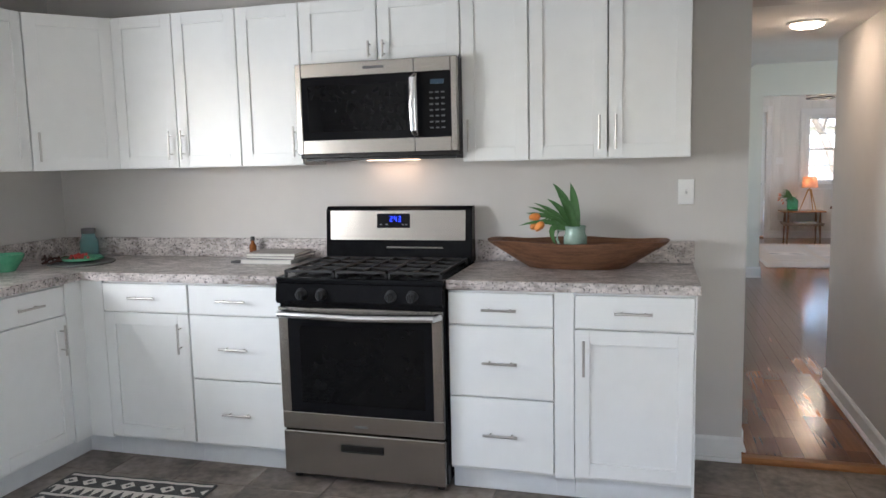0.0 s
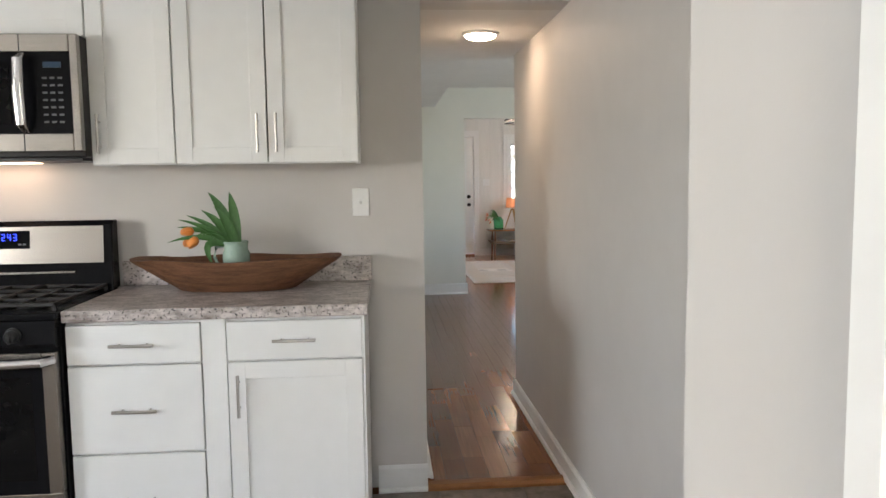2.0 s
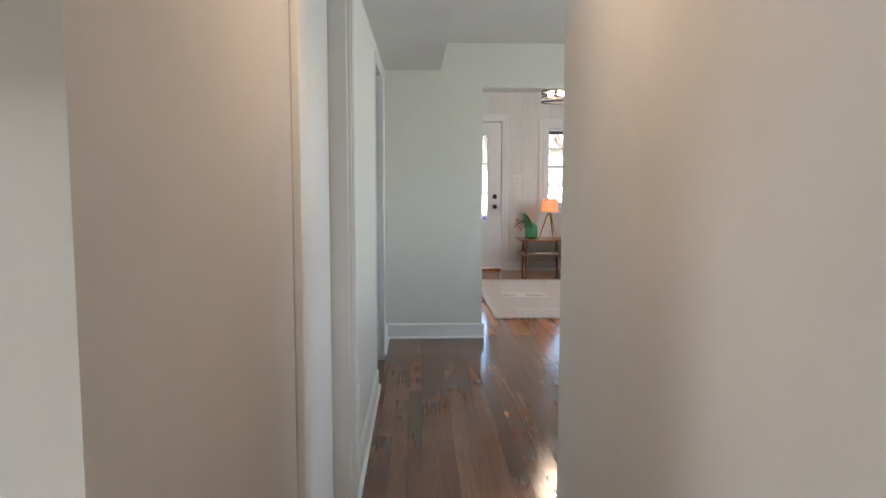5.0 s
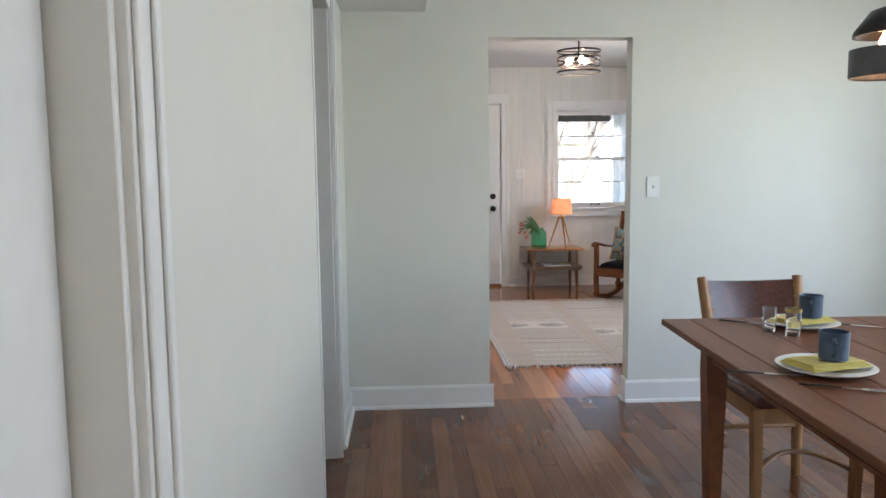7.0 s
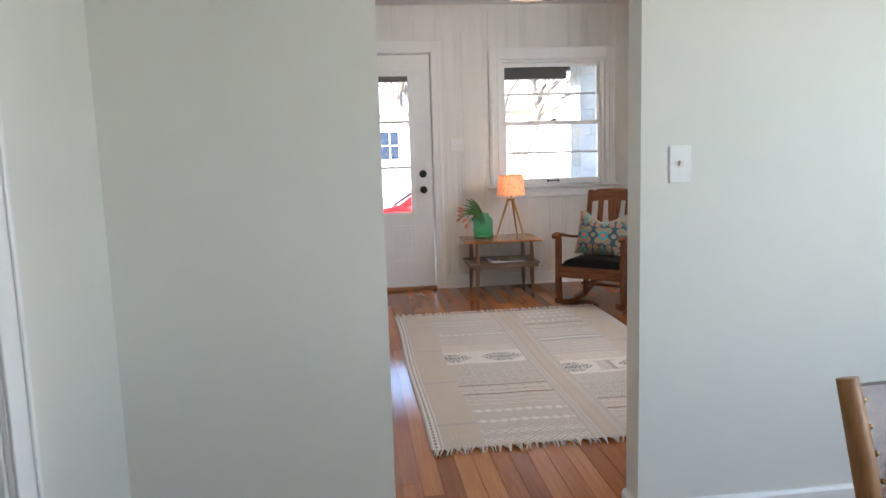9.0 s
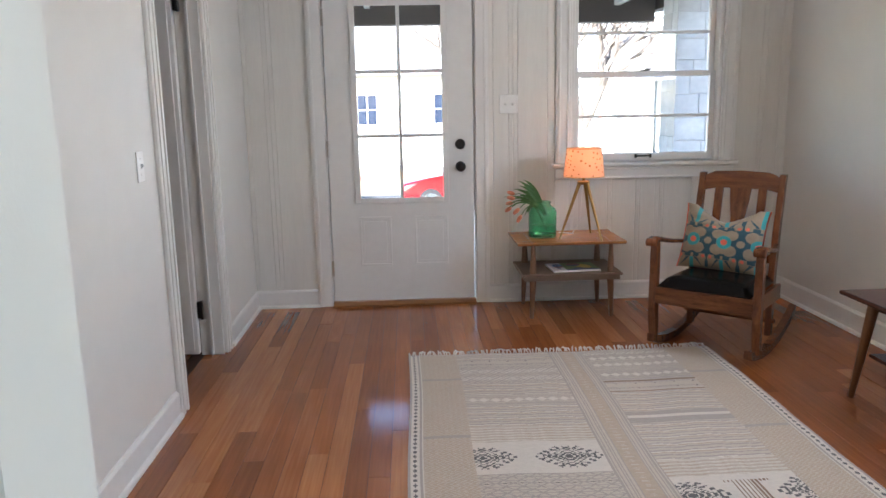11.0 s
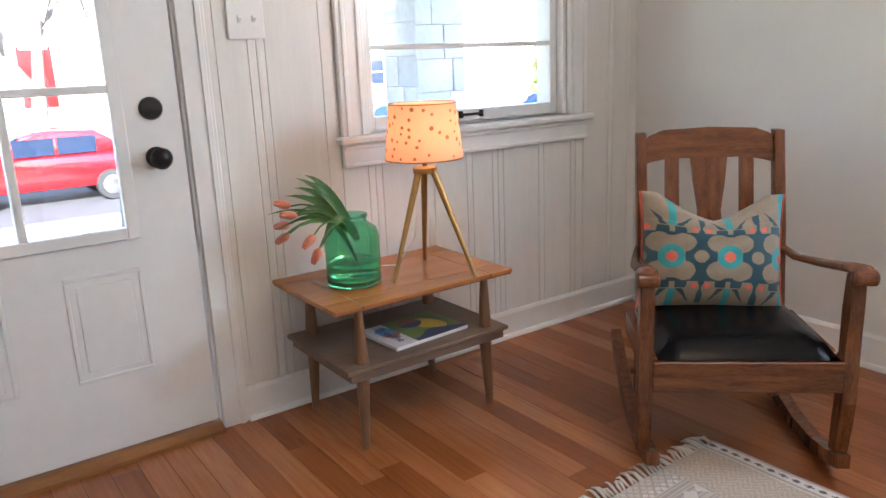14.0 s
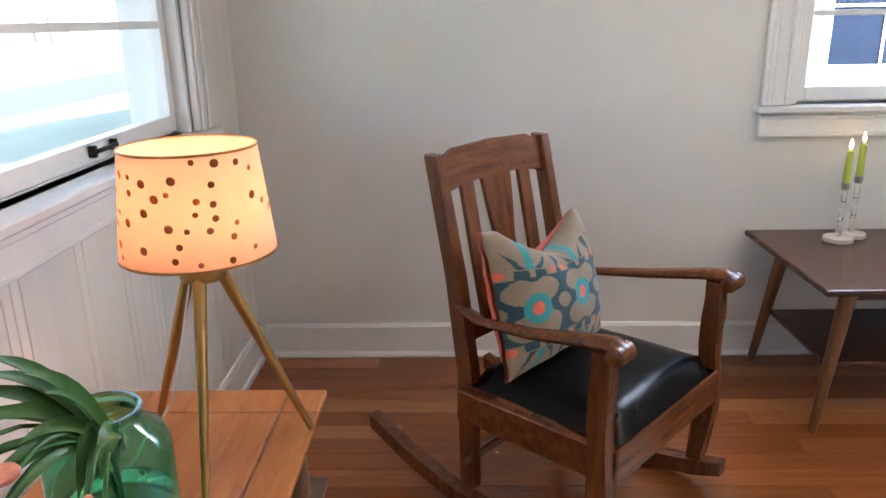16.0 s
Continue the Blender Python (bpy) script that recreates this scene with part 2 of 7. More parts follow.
def lathe(rings, n=24, centre=(0, 0), bm=None, cap=True):
    """A turned body: rings of (radius, height) from bottom to top."""
    bm = bm or bmesh.new()
    loops = []
    for r, z in rings:
        loops.append([bm.verts.new((centre[0] + r * math.cos(2 * math.pi * i / n), centre[1] + r * math.sin(2 * math.pi * i / n), z)) for i in range(n)])
    for a, b in zip(loops, loops[1:]):
        for i in range(n):
            bm.faces.new((a[i], a[(i + 1) % n], b[(i + 1) % n], b[i]))
    if cap:
        bm.faces.new(loops[0][::-1])
        bm.faces.new(loops[-1])
    return bm


def sweep(points, radii, n=8, bm=None, flat=1.0, up=(0, 0, 1)):
    """A tube through the points with a radius at each; flat squeezes it along its second axis."""
    bm = bm or bmesh.new()
    pts = [Vector(p) for p in points]
    if not isinstance(radii, (list, tuple)):
        radii = [radii] * len(pts)
    loops = []
    for i, p in enumerate(pts):
        d = (pts[min(i + 1, len(pts) - 1)] - pts[max(i - 1, 0)]).normalized()
        u = Vector(up) if abs(d.dot(Vector(up))) < 0.95 else Vector((1, 0, 0))
        a = d.cross(u).normalized()
        b = a.cross(d).normalized()
        loops.append([bm.verts.new(p + radii[i] * (math.cos(2 * math.pi * k / n) * a + flat * math.sin(2 * math.pi * k / n) * b)) for k in range(n)])
    for a, b in zip(loops, loops[1:]):
        for k in range(n):
            bm.faces.new((a[k], a[(k + 1) % n], b[(k + 1) % n], b[k]))
    bm.faces.new(loops[0][::-1])
    bm.faces.new(loops[-1])
    return bm


def slab(outline, axis, lo, hi, bm=None, bev=0.0):
    """An outline in two axes pushed through the third. axis 0: (y, z); 1: (x, z); 2: (x, y)."""
    bm = bm or bmesh.new()

    def at(p, d):
        return ((d, p[0], p[1]), (p[0], d, p[1]), (p[0], p[1], d))[axis]
    a = [bm.verts.new(at(p, lo)) for p in outline]
    b = [bm.verts.new(at(p, hi)) for p in outline]
    k = len(outline)
    fs = [bm.faces.new(a[::-1]), bm.faces.new(b)]
    fs += [bm.faces.new((a[i], a[(i + 1) % k], b[(i + 1) % k], b[i])) for i in range(k)]
    if bev:
        es = list(set(fs[0].edges) | set(fs[1].edges))
        bmesh.ops.bevel(bm, geom=es, offset=bev, segments=2, affect='EDGES', profile=0.5)
    return bm


def mesh_of(name, bm, material, smooth=False):
    bmesh.ops.recalc_face_normals(bm, faces=bm.faces[:])
    me = bpy.data.meshes.new(name)
    bm.to_mesh(me)
    bm.free()
    me.materials.append(material)
    if smooth:
        me.shade_smooth()
        me.set_sharp_from_angle(angle=radians(40))
    return me


def part(name, bm, material, parent, label="", smooth=False):
    ob = new(name, mesh_of(name, bm, material, smooth))
    ob.parent = parent
    return tagged(ob, label=label)


def piece(name, bm, material, label, category, kind="", group="", smooth=False):
    return tagged(new(name, mesh_of(name, bm, material, smooth)), label, category, group, kind)


def thing(name, m, label, category, group="", kind=""):
    ob = new(name)
    ob.empty_display_size = 0.1
    ob.matrix_basis = m
    return tagged(ob, label, category, group, kind)


# ---- shell ----
Y_K, X_KL, X_H, X_R, X_E = 5.715, -2.53, 1.178, 1.81, 4.62      # stove wall, sink wall, hall left, hall right, east wall
Y_D, Y_L, Y_F = 11.18, 11.285, 15.56                            # dining end wall, its living side, front wall
X_D, X_L = 1.17, 1.17                                         # dining and living left walls
structure = lambda name, bm, mat, label: piece(name, bm, mat, label, "wall", kind="structure")

structure("wall_stove", boxes((-2.66, Y_K, 0, X_H, 5.88, 2.42), (X_H, Y_K, 2.07, 1.93, 5.88, 2.42)), paint_grey, "warm grey painted kitchen wall")
structure("wall_sink", boxes((-2.66, 1.28, 0, X_KL, 2.3, 2.42), (-2.66, 2.3, 0, X_KL, 3.9, 1.08), (-2.66, 2.3, 2.05, X_KL, 3.9, 2.42), (-2.66, 3.9, 0, X_KL, Y_K, 2.42)),
          paint_grey, "warm grey painted kitchen wall over the sink counter")
structure("wall_back", boxes((X_KL, 1.28, 0, 0.35, 1.4, 2.42), (0.35, 1.28, 2.06, 1.12, 1.4, 2.42), (1.12, 1.28, 0, 1.93, 1.4, 2.42)), paint_grey, "warm grey painted rear kitchen wall")
structure("wall_hall_right", boxes((X_R, 2.999, 0, 1.93, 7.06, 2.42)), paint_grey, "warm grey painted wall along the passage")
structure("wall_return", boxes((1.19, 2.81, 0, 1.93, 2.999, 2.42), (1.19, 1.4, 2.06, 1.31, 2.81, 2.42), (1.19, 1.4, 0, 1.31, 1.78, 2.06)), paint_grey, "warm grey painted wall beside a cased door")
structure("wall_hall_left", boxes((1.06, 5.88, 0, X_H, 6.80, 2.07), (1.06, 6.80, 2.03, X_H, 7.22, 2.07), (0.5, 7.97, 0, 1.06, 8.06, 2.06)), paint_grey, "warm grey painted passage wall")
structure("wall_dining_left", boxes((X_D - 0.11, 7.22, 2.05, X_D, 7.97, 2.385), (X_D - 0.11, 7.97, 0, X_D, 9.87, 2.385), (X_D - 0.11, 9.87, 2.03, X_D, 10.47, 2.385),
                                    (X_D - 0.11, 10.47, 0, X_D, Y_D, 2.385)), paint_pale, "pale painted dining room wall")
structure("wall_dining_end", boxes((1.06, Y_D, 0, 1.958, Y_L, 2.48), (1.958, Y_D, 2.035, 2.748, Y_L, 2.48), (2.748, Y_D, 0, X_E, Y_L, 2.48)), paint_pale, "pale painted wall with an open doorway")
structure("wall_dining_near", boxes((1.93, 6.94, 0, X_E, 7.06, 2.385)), paint_pale, "pale painted dining room wall")
structure("wall_living_left", boxes((X_L - 0.115, Y_L, 0, X_L, 13.92, 2.48), (X_L - 0.115, 13.92, 2.05, X_L, 14.66, 2.48), (X_L - 0.115, 14.66, 0, X_L, Y_F, 2.48)), paint_white, "white painted living room wall")
WX0, WX1, WZ0, WZ1 = 3.215, 4.18, 0.90, 2.01                    # front window opening
EY0, EY1 = 12.745, 13.71                                        # side window opening
DY0, DY1 = 7.7, 10.3                                             # dining window opening
structure("wall_east", boxes((X_E, 6.91, 0, 4.77, DY0, 2.48), (X_E, DY0, 0, 4.77, DY1, 0.65), (X_E, DY0, 2.12, 4.77, DY1, 2.48), (X_E, DY1, 0, 4.77, EY0, 2.48),
                             (X_E, EY0, 0, 4.77, EY1, WZ0), (X_E, EY0, WZ1, 4.77, EY1, 2.48), (X_E, EY1, 0, 4.77, 15.73, 2.48)), paint_white, "white painted outer wall with windows")
structure("wall_front", boxes((1.06, Y_F + 0.014, 0, 1.655, 15.73, 2.48), (1.655, Y_F + 0.014, 2.085, 2.612, 15.73, 2.48), (2.612, Y_F + 0.014, 0, WX0, 15.73, 2.48),
                              (WX0, Y_F + 0.014, 0, WX1, 15.73, WZ0), (WX0, Y_F + 0.014, WZ1, WX1, 15.73, 2.48), (WX1, Y_F + 0.014, 0, X_E, 15.73, 2.48)),
          board_paint, "white panelled front wall")
structure("wall_side_rooms", boxes((0.62, 10.47, 0, X_D - 0.113, 10.55, 2.4), (-0.7, 5.86, 0, -0.6, 15.73, 2.4), (-0.6, 8.9, 0, 1.06, 9.0, 2.4), (-0.6, 12.33, 0, 1.055, 12.43, 2.4), (-0.6, 15.63, 0, 1.055, 15.73, 2.4)), paint_grey, "grey painted side room walls")
for nm, bm in (("ceiling_kitchen", bx(-2.66, 1.28, 2.42, 1.93, 5.88, 2.55)), ("ceiling_hall", bx(1.06, 5.88, 2.07, 1.93, 7.22, 2.385)),
               ("ceiling_dining", bx(1.06, 7.22, 2.385, 4.77, Y_D, 2.55)), ("ceiling_living", bx(1.0, Y_L, 2.48, 4.77, 15.73, 2.6)),
               ("ceiling_dining_near", bx(1.93, 6.94, 2.385, 4.77, 7.22, 2.55)), ("ceiling_side", bx(-0.7, 5.88, 2.4, 1.06, 15.73, 2.55))):
    piece(nm, bm, ceiling_paint, "matt white painted ceiling", "ceiling", kind="structure")
# unseen slab added to keep the sun's streak off the base cabinets
piece("sun_block_eave", bx(-3.85, 1.0, 2.45, -2.66, 7.0, 2.55), trim_paint, "added white overhang, out of view, that blocks sun from the sink window", "eave", kind="structure")
piece("soffit", bx(X_D, 7.22, 2.17, 1.62, Y_D, 2.385), ceiling_paint, "boxed-in white soffit under the dining ceiling", "soffit", kind="structure")


# ---- floors ----
floor_kitchen = piece("floor_kitchen", bx(-2.66, 1.28, -0.14, 1.81, 5.69, -0.019), grout, "grey slate-look tiled kitchen floor", "floor", kind="structure")
floor_hall = piece("floor_hall", bx(1.06, 5.745, -0.12, X_R, 7.22, -0.006), floor_gap, "brown oak plank passage floor", "floor", kind="structure")
floor_dining = piece("floor_dining", boxes((1.06, 7.22, -0.12, X_E, Y_L, -0.006), (1.81, 6.94, -0.12, X_E, 7.22, -0.006)), floor_gap, "brown oak strip dining room floor", "floor", kind="structure")
floor_living = piece("floor_living", bx(1.0, Y_L, -0.12, X_E, 15.73, -0.006), floor_gap, "brown oak strip living room floor", "floor", kind="structure")
piece("floor_side", boxes((-0.6, 5.88, -0.12, 1.06, 11.285, 0.0), (-0.6, 11.285, -0.12, 1.0, 15.63, 0)), oak_floor, "brown oak floor of the side rooms", "floor", kind="structure")
piece("floor_threshold", slab(((5.69, -0.03), (5.69, -0.006), (5.70, 0.008), (5.735, 0.012), (5.745, 0.004), (5.745, -0.03)), 0, X_H, X_R), oak_sill,
      "orange oak reducer strip between tile and planks", "threshold", kind="structure")


# ---- trim, doors, windows ----
def baseboard(name, x0, y0, x1, y1, side, h=0.115):
    """A skirting along one wall face with a quarter-round shoe; side: the way it faces (+x, -x, +y, -y)."""
    if side in "+x-x":
        s = 1 if side == "+x" else -1
        prof = [(0, 0.004), (0.016 * s, 0.004), (0.016 * s, h - 0.012), (0.008 * s, h), (0, h)]
        shoe = [(0.016 * s, 0.0), (0.03 * s, 0.0), (0.03 * s, 0.008), (0.025 * s, 0.017), (0.016 * s, 0.019)]
        bm = slab([(x0 + a, b) for a, b in prof], 1, y0, y1)
        slab([(x0 + a, b) for a, b in shoe], 1, y0, y1, bm)
    else:
        s = 1 if side == "+y" else -1
        prof = [(0, 0.004), (0.016 * s, 0.004), (0.016 * s, h - 0.012), (0.008 * s, h), (0, h)]
        shoe = [(0.016 * s, 0.0), (0.03 * s, 0.0), (0.03 * s, 0.008), (0.025 * s, 0.017), (0.016 * s, 0.019)]
        bm = slab([(y0 + a, b) for a, b in prof], 0, x0, x1)
        slab([(y0 + a, b) for a, b in shoe], 0, x0, x1, bm)
    return piece(name, bm, trim_paint, "white painted baseboard with a shoe moulding", "baseboard", kind="structure")


baseboard("baseboard_1", 0.965, Y_K, X_H, Y_K, "-y").location.z = -0.017
baseboard("baseboard_2", X_R, 2.999, X_R, 7.06, "-x", 0.09)
baseboard("baseboard_3", X_H, 5.78, X_H, 6.70, "+x")
baseboard("baseboard_4", X_D, 8.06, X_D, 9.78, "+x")
baseboard("baseboard_5", X_D, 10.57, X_D, Y_D - 0.03, "+x")
baseboard("baseboard_6", X_D, Y_D, 1.978, Y_D, "-y", 0.125)
baseboard("baseboard_7", 2.728, Y_D, X_E, Y_D, "-y", 0.125)
baseboard("baseboard_8", 2.748, Y_D, 2.748, Y_L, "-x", 0.125)
baseboard("baseboard_9", X_L, Y_L, X_L, 13.82, "+x")
baseboard("baseboard_10", X_L, 14.76, X_L, Y_F - 0.03, "+x")
baseboard("baseboard_11", X_L, Y_F, 1.575, Y_F, "-y")
baseboard("baseboard_12", 2.69, Y_F, X_E, Y_F, "-y")
baseboard("baseboard_13", X_E, Y_L, X_E, Y_F - 0.03, "-x", 0.125)
baseboard("baseboard_14", 2.748, Y_L, X_E, Y_L, "+y")
baseboard("baseboard_15", X_E, 7.03, X_E, Y_D - 0.03, "-x")


def casing_x(name, xf, s, y0, y1, z1, w=0.09, jamb=0.115):
    """Casing and jambs of an opening in a wall whose face is x = xf; s: +1 if the face looks towards +x."""
    bm = bmesh.new()
    a, b = sorted((xf, xf + 0.02 * s))
    for lo, hi in ((y0 - w, y0), (y1, y1 + w)):
        box(bm, a, lo, 0.0, b, hi, z1 + w, bev=0.004)
        c, d = sorted((xf + 0.02 * s, xf + 0.026 * s))
        box(bm, c, min(lo, hi) + 0.012, 0.0, d, min(lo, hi) + 0.03, z1 + w - 0.012)
        box(bm, c, max(lo, hi) - 0.03, 0.0, d, max(lo, hi) - 0.012, z1 + w - 0.012)
    box(bm, a, y0, z1, b, y1, z1 + w, bev=0.004)
    c, d = sorted((xf - jamb * s, xf))
    box(bm, c, y0 + 0.001, 0, d, y0 + 0.02, z1)
    box(bm, c, y1 - 0.02, 0, d, y1 - 0.001, z1)
    box(bm, c, y0 + 0.02, z1 - 0.02, d, y1 - 0.02, z1 - 0.001)
    m0, m1 = sorted((xf - 0.05 * s, xf - 0.062 * s))
    for lo, hi in ((y0 + 0.02, y0 + 0.033), (y1 - 0.033, y1 - 0.02)):
        box(bm, m0, lo, 0, m1, hi, z1 - 0.02)
    return piece(name, bm, trim_paint, "white painted door casing and jambs", "door frame", kind="structure")


casing_x("trim_door_back", 1.19, -1, 1.87, 2.715, 2.03, 0.1)
bm = boxes((X_H, 6.70, 0, X_H + 0.018, 6.795, 2.065), (X_H - 0.11, 6.801, 0, X_H + 0.004, 6.82, 2.03), (X_D - 0.11, 7.94, 0, X_D + 0.006, 7.969, 2.03),
           (X_D, 7.955, 0, X_D + 0.02, 8.06, 2.12), (X_D + 0.02, 7.965, 0, X_D + 0.027, 7.985, 2.11), (X_D + 0.02, 8.03, 0, X_D + 0.027, 8.05, 2.11), bev=0.002)
piece("trim_hall_opening", bm, trim_paint, "white painted casing of an open passage doorway", "door frame", kind="structure")
piece("trim_door_closet", boxes((X_D, 9.83, 0, X_D + 0.004, 9.868, 2.075), (X_D - 0.112, 9.872, 0, X_D - 0.001, 9.888, 2.03), (X_D, 9.868, 2.03, X_D + 0.012, 10.456, 2.11),
                                (X_D, 10.458, 0, X_D + 0.012, 10.57, 2.11), (X_D + 0.012, 10.458, 0, X_D + 0.02, 10.472, 2.1), (X_D + 0.012, 10.552, 0, X_D + 0.02, 10.568, 2.1), (X_D - 0.112, 10.45, 0, X_D - 0.001, 10.468, 2.03), bev=0.002),
      trim_paint, "white painted slim casing of a closet opening", "door frame", kind="structure")
d = thing("door_7", pose(X_D - 0.118, 10.43, 0, 0, 0, 176), "white painted closet door standing open into the closet", "door", kind="structure")
part("door_leaf", bx(0.0, -0.006, 0.01, 0.40, 0.022, 2.0, bev=0.003), trim_paint, d)
d = thing("door_6", pose(X_H - 0.07, 7.38, 0), "white painted flush door, closed, in the passage opening", "door", kind="structure")
part("door_leaf", bx(-0.035, -0.555, 0.008, 0.0, 0.555, 2.025, bev=0.003), trim_paint, d)
casing_x("trim_door_living", X_L, 1, 13.92, 14.66, 2.05)
piece("strike_plate", boxes((X_D - 0.112, 10.446, 0.90, X_D - 0.07, 10.4495, 0.96), (X_D - 0.118, 10.44, 0.905, X_D - 0.112, 10.4495, 0.955), bev=0.001), black_metal,
      "black metal strike plate on the door jamb", "strike plate")

# closed door in the cased opening beside the kitchen
d = thing("door_1", pose(1.20, 2.262, 0), "white painted panel door, closed, in a cased opening", "door", kind="structure")
part("door_leaf", boxes((-0.018, -0.368, 0.008, 0.02, 0.368, 2.0), (-0.026, -0.36, 0.01, -0.018, -0.25, 1.99), (-0.026, 0.25, 0.01, -0.018, 0.36, 1.99), (-0.026, -0.25, 1.86, -0.018, 0.25, 1.99),
                        (-0.026, -0.25, 0.01, -0.018, 0.25, 0.22), (-0.026, -0.25, 0.95, -0.018, 0.25, 1.08), bev=0.003), trim_paint, d)
kb = lathe([(0.026, 0), (0.026, 0.008), (0.012, 0.012), (0.012, 0.04), (0.027, 0.05), (0.027, 0.065), (0.014, 0.075)], 16)
bmesh.ops.transform(kb, matrix=pose(-0.027, -0.31, 0.95, 0, -90, 0), verts=kb.verts)
part("door_knob", kb, steel_h, d, "satin nickel knob", True)

# open door leaf seen in the living room's side doorway
d = thing("door_2", pose(1.05, 14.63, 0, 0, 0, 178), "white painted panel door standing open into the side room", "door", kind="structure")
part("door_leaf", boxes((0.0, -0.018, 0.012, 0.70, 0.018, 2.02), (0.02, 0.018, 0.03, 0.11, 0.026, 2.0), (0.59, 0.018, 0.03, 0.68, 0.026, 2.0), (0.11, 0.018, 0.03, 0.59, 0.026, 0.22), (0.11, 0.018, 0.9, 0.59, 0.026, 1.05), (0.11, 0.018, 1.9, 0.59, 0.026, 2.0), bev=0.003), trim_paint, d)
for z in (0.25, 1.80):
    part("hinge", boxes((-0.026, -0.014, z - 0.045, -0.004, 0.012, z + 0.045), (-0.034, -0.004, z - 0.05, -0.022, 0.018, z + 0.05), bev=0.002), black_metal, d, "black metal hinge")


def sash_window(name, m, w, z0, z1, label):
    """Double-hung window in an opening w wide; local x along the wall, -y into the room, face of the wall at y = 0."""
    wnd = thing(name, m, label, "window", kind="structure")
    c = 0.10
    for x0, x1 in ((-w / 2 - c, -w / 2), (w / 2, w / 2 + c)):
        part("casing", boxes((x0, -0.022, z0, x1, 0.0, z1 + c), (x0 + 0.014, -0.03, z0, x0 + 0.03, -0.022, z1 + c - 0.02), (x1 - 0.03, -0.03, z0, x1 - 0.014, -0.022, z1 + c - 0.02), bev=0.003), trim_paint, wnd)
    part("head_casing", bx(-w / 2, -0.021, z1, w / 2, -0.001, z1 + c, bev=0.003), trim_paint, wnd)
    part("window_sill", bx(-w / 2 - c - 0.02, -0.05, z0 - 0.025, w / 2 + c + 0.02, 0.05, z0, bev=0.006), trim_paint, wnd)
    part("apron", boxes((-w / 2 - c, -0.02, z0 - 0.105, w / 2 + c, 0.0, z0 - 0.025), (-w / 2 - c, -0.028, z0 - 0.045, w / 2 + c, -0.02, z0 - 0.03), (-w / 2 - c, -0.026, z0 - 0.105, w / 2 + c, -0.02, z0 - 0.09), bev=0.003), trim_paint, wnd)
    part("window_frame", boxes((-w / 2 + 0.001, 0.0, z0, -w / 2 + 0.022, 0.155, z1 - 0.001), (w / 2 - 0.022, 0.0, z0, w / 2 - 0.001, 0.155, z1 - 0.001), (-w / 2 + 0.022, 0.0, z1 - 0.022, w / 2 - 0.022, 0.155, z1 - 0.001),
                               (-w / 2 + 0.022, 0.05, z0 - 0.03, w / 2 - 0.022, 0.155, z0 + 0.006), bev=0.002), trim_paint, wnd)
    zm = (z0 + z1) / 2 - 0.003
    a = w / 2 - 0.024
    for nm, y, lo, hi in (("lower_sash", 0.035, z0 + 0.008, zm + 0.018), ("upper_sash", 0.075, zm - 0.016, z1 - 0.024)):
        mid = (lo + hi) / 2
        s = part(nm, boxes((-a, y, lo, -a + 0.035, y + 0.034, hi), (a - 0.035, y, lo, a, y + 0.034, hi), (-a + 0.035, y, lo, a - 0.035, y + 0.034, lo + (0.045 if nm == "lower_sash" else 0.032)),
                           (-a + 0.035, y, hi - 0.034, a - 0.035, y + 0.034, hi), (-a + 0.035, y + 0.004, mid - 0.009, a - 0.035, y + 0.03, mid + 0.009), bev=0.002), trim_paint, wnd)
        for p0, p1 in ((lo + 0.03, mid - 0.008), (mid + 0.008, hi - 0.03)):
            g = part("pane", bx(-a + 0.03, y + 0.015, p0, a - 0.03, y + 0.019, p1), pane, s)
            g.visible_shadow = False
    part("sash_lift", boxes((-0.055, 0.018, z0 + 0.022, -0.043, 0.035, z0 + 0.048), (0.043, 0.018, z0 + 0.022, 0.055, 0.035, z0 + 0.048), (-0.05, 0.014, z0 + 0.03, 0.05, 0.022, z0 + 0.04), bev=0.002), black_metal, wnd, "black metal sash lift")
    part("sash_lock", boxes((-0.03, 0.03, zm + 0.018, 0.03, 0.06, zm + 0.026), (-0.004, 0.02, zm + 0.026, 0.04, 0.032, zm + 0.036), bev=0.002), black_metal, wnd, "black metal sash lock")
    return wnd


sash_window("window_1", pose((WX0 + WX1) / 2, Y_F, 0), WX1 - WX0, WZ0, WZ1, "white double-hung window with horizontal muntins and deep casing")
sash_window("window_2", pose(X_E, (EY0 + EY1) / 2, 0, 0, 0, -90), EY1 - EY0, WZ0, WZ1, "white double-hung window in the living room side wall")
sash_window("window_3", pose(X_E, (DY0 + DY1) / 2, 0, 0, 0, -90), DY1 - DY0, 0.65, 2.12, "wide white double-hung window in the dining room")
sash_window("window_4", pose(X_KL, 3.1, 0, 0, 0, 90), 1.6, 1.08, 2.05, "white double-hung window over the sink")

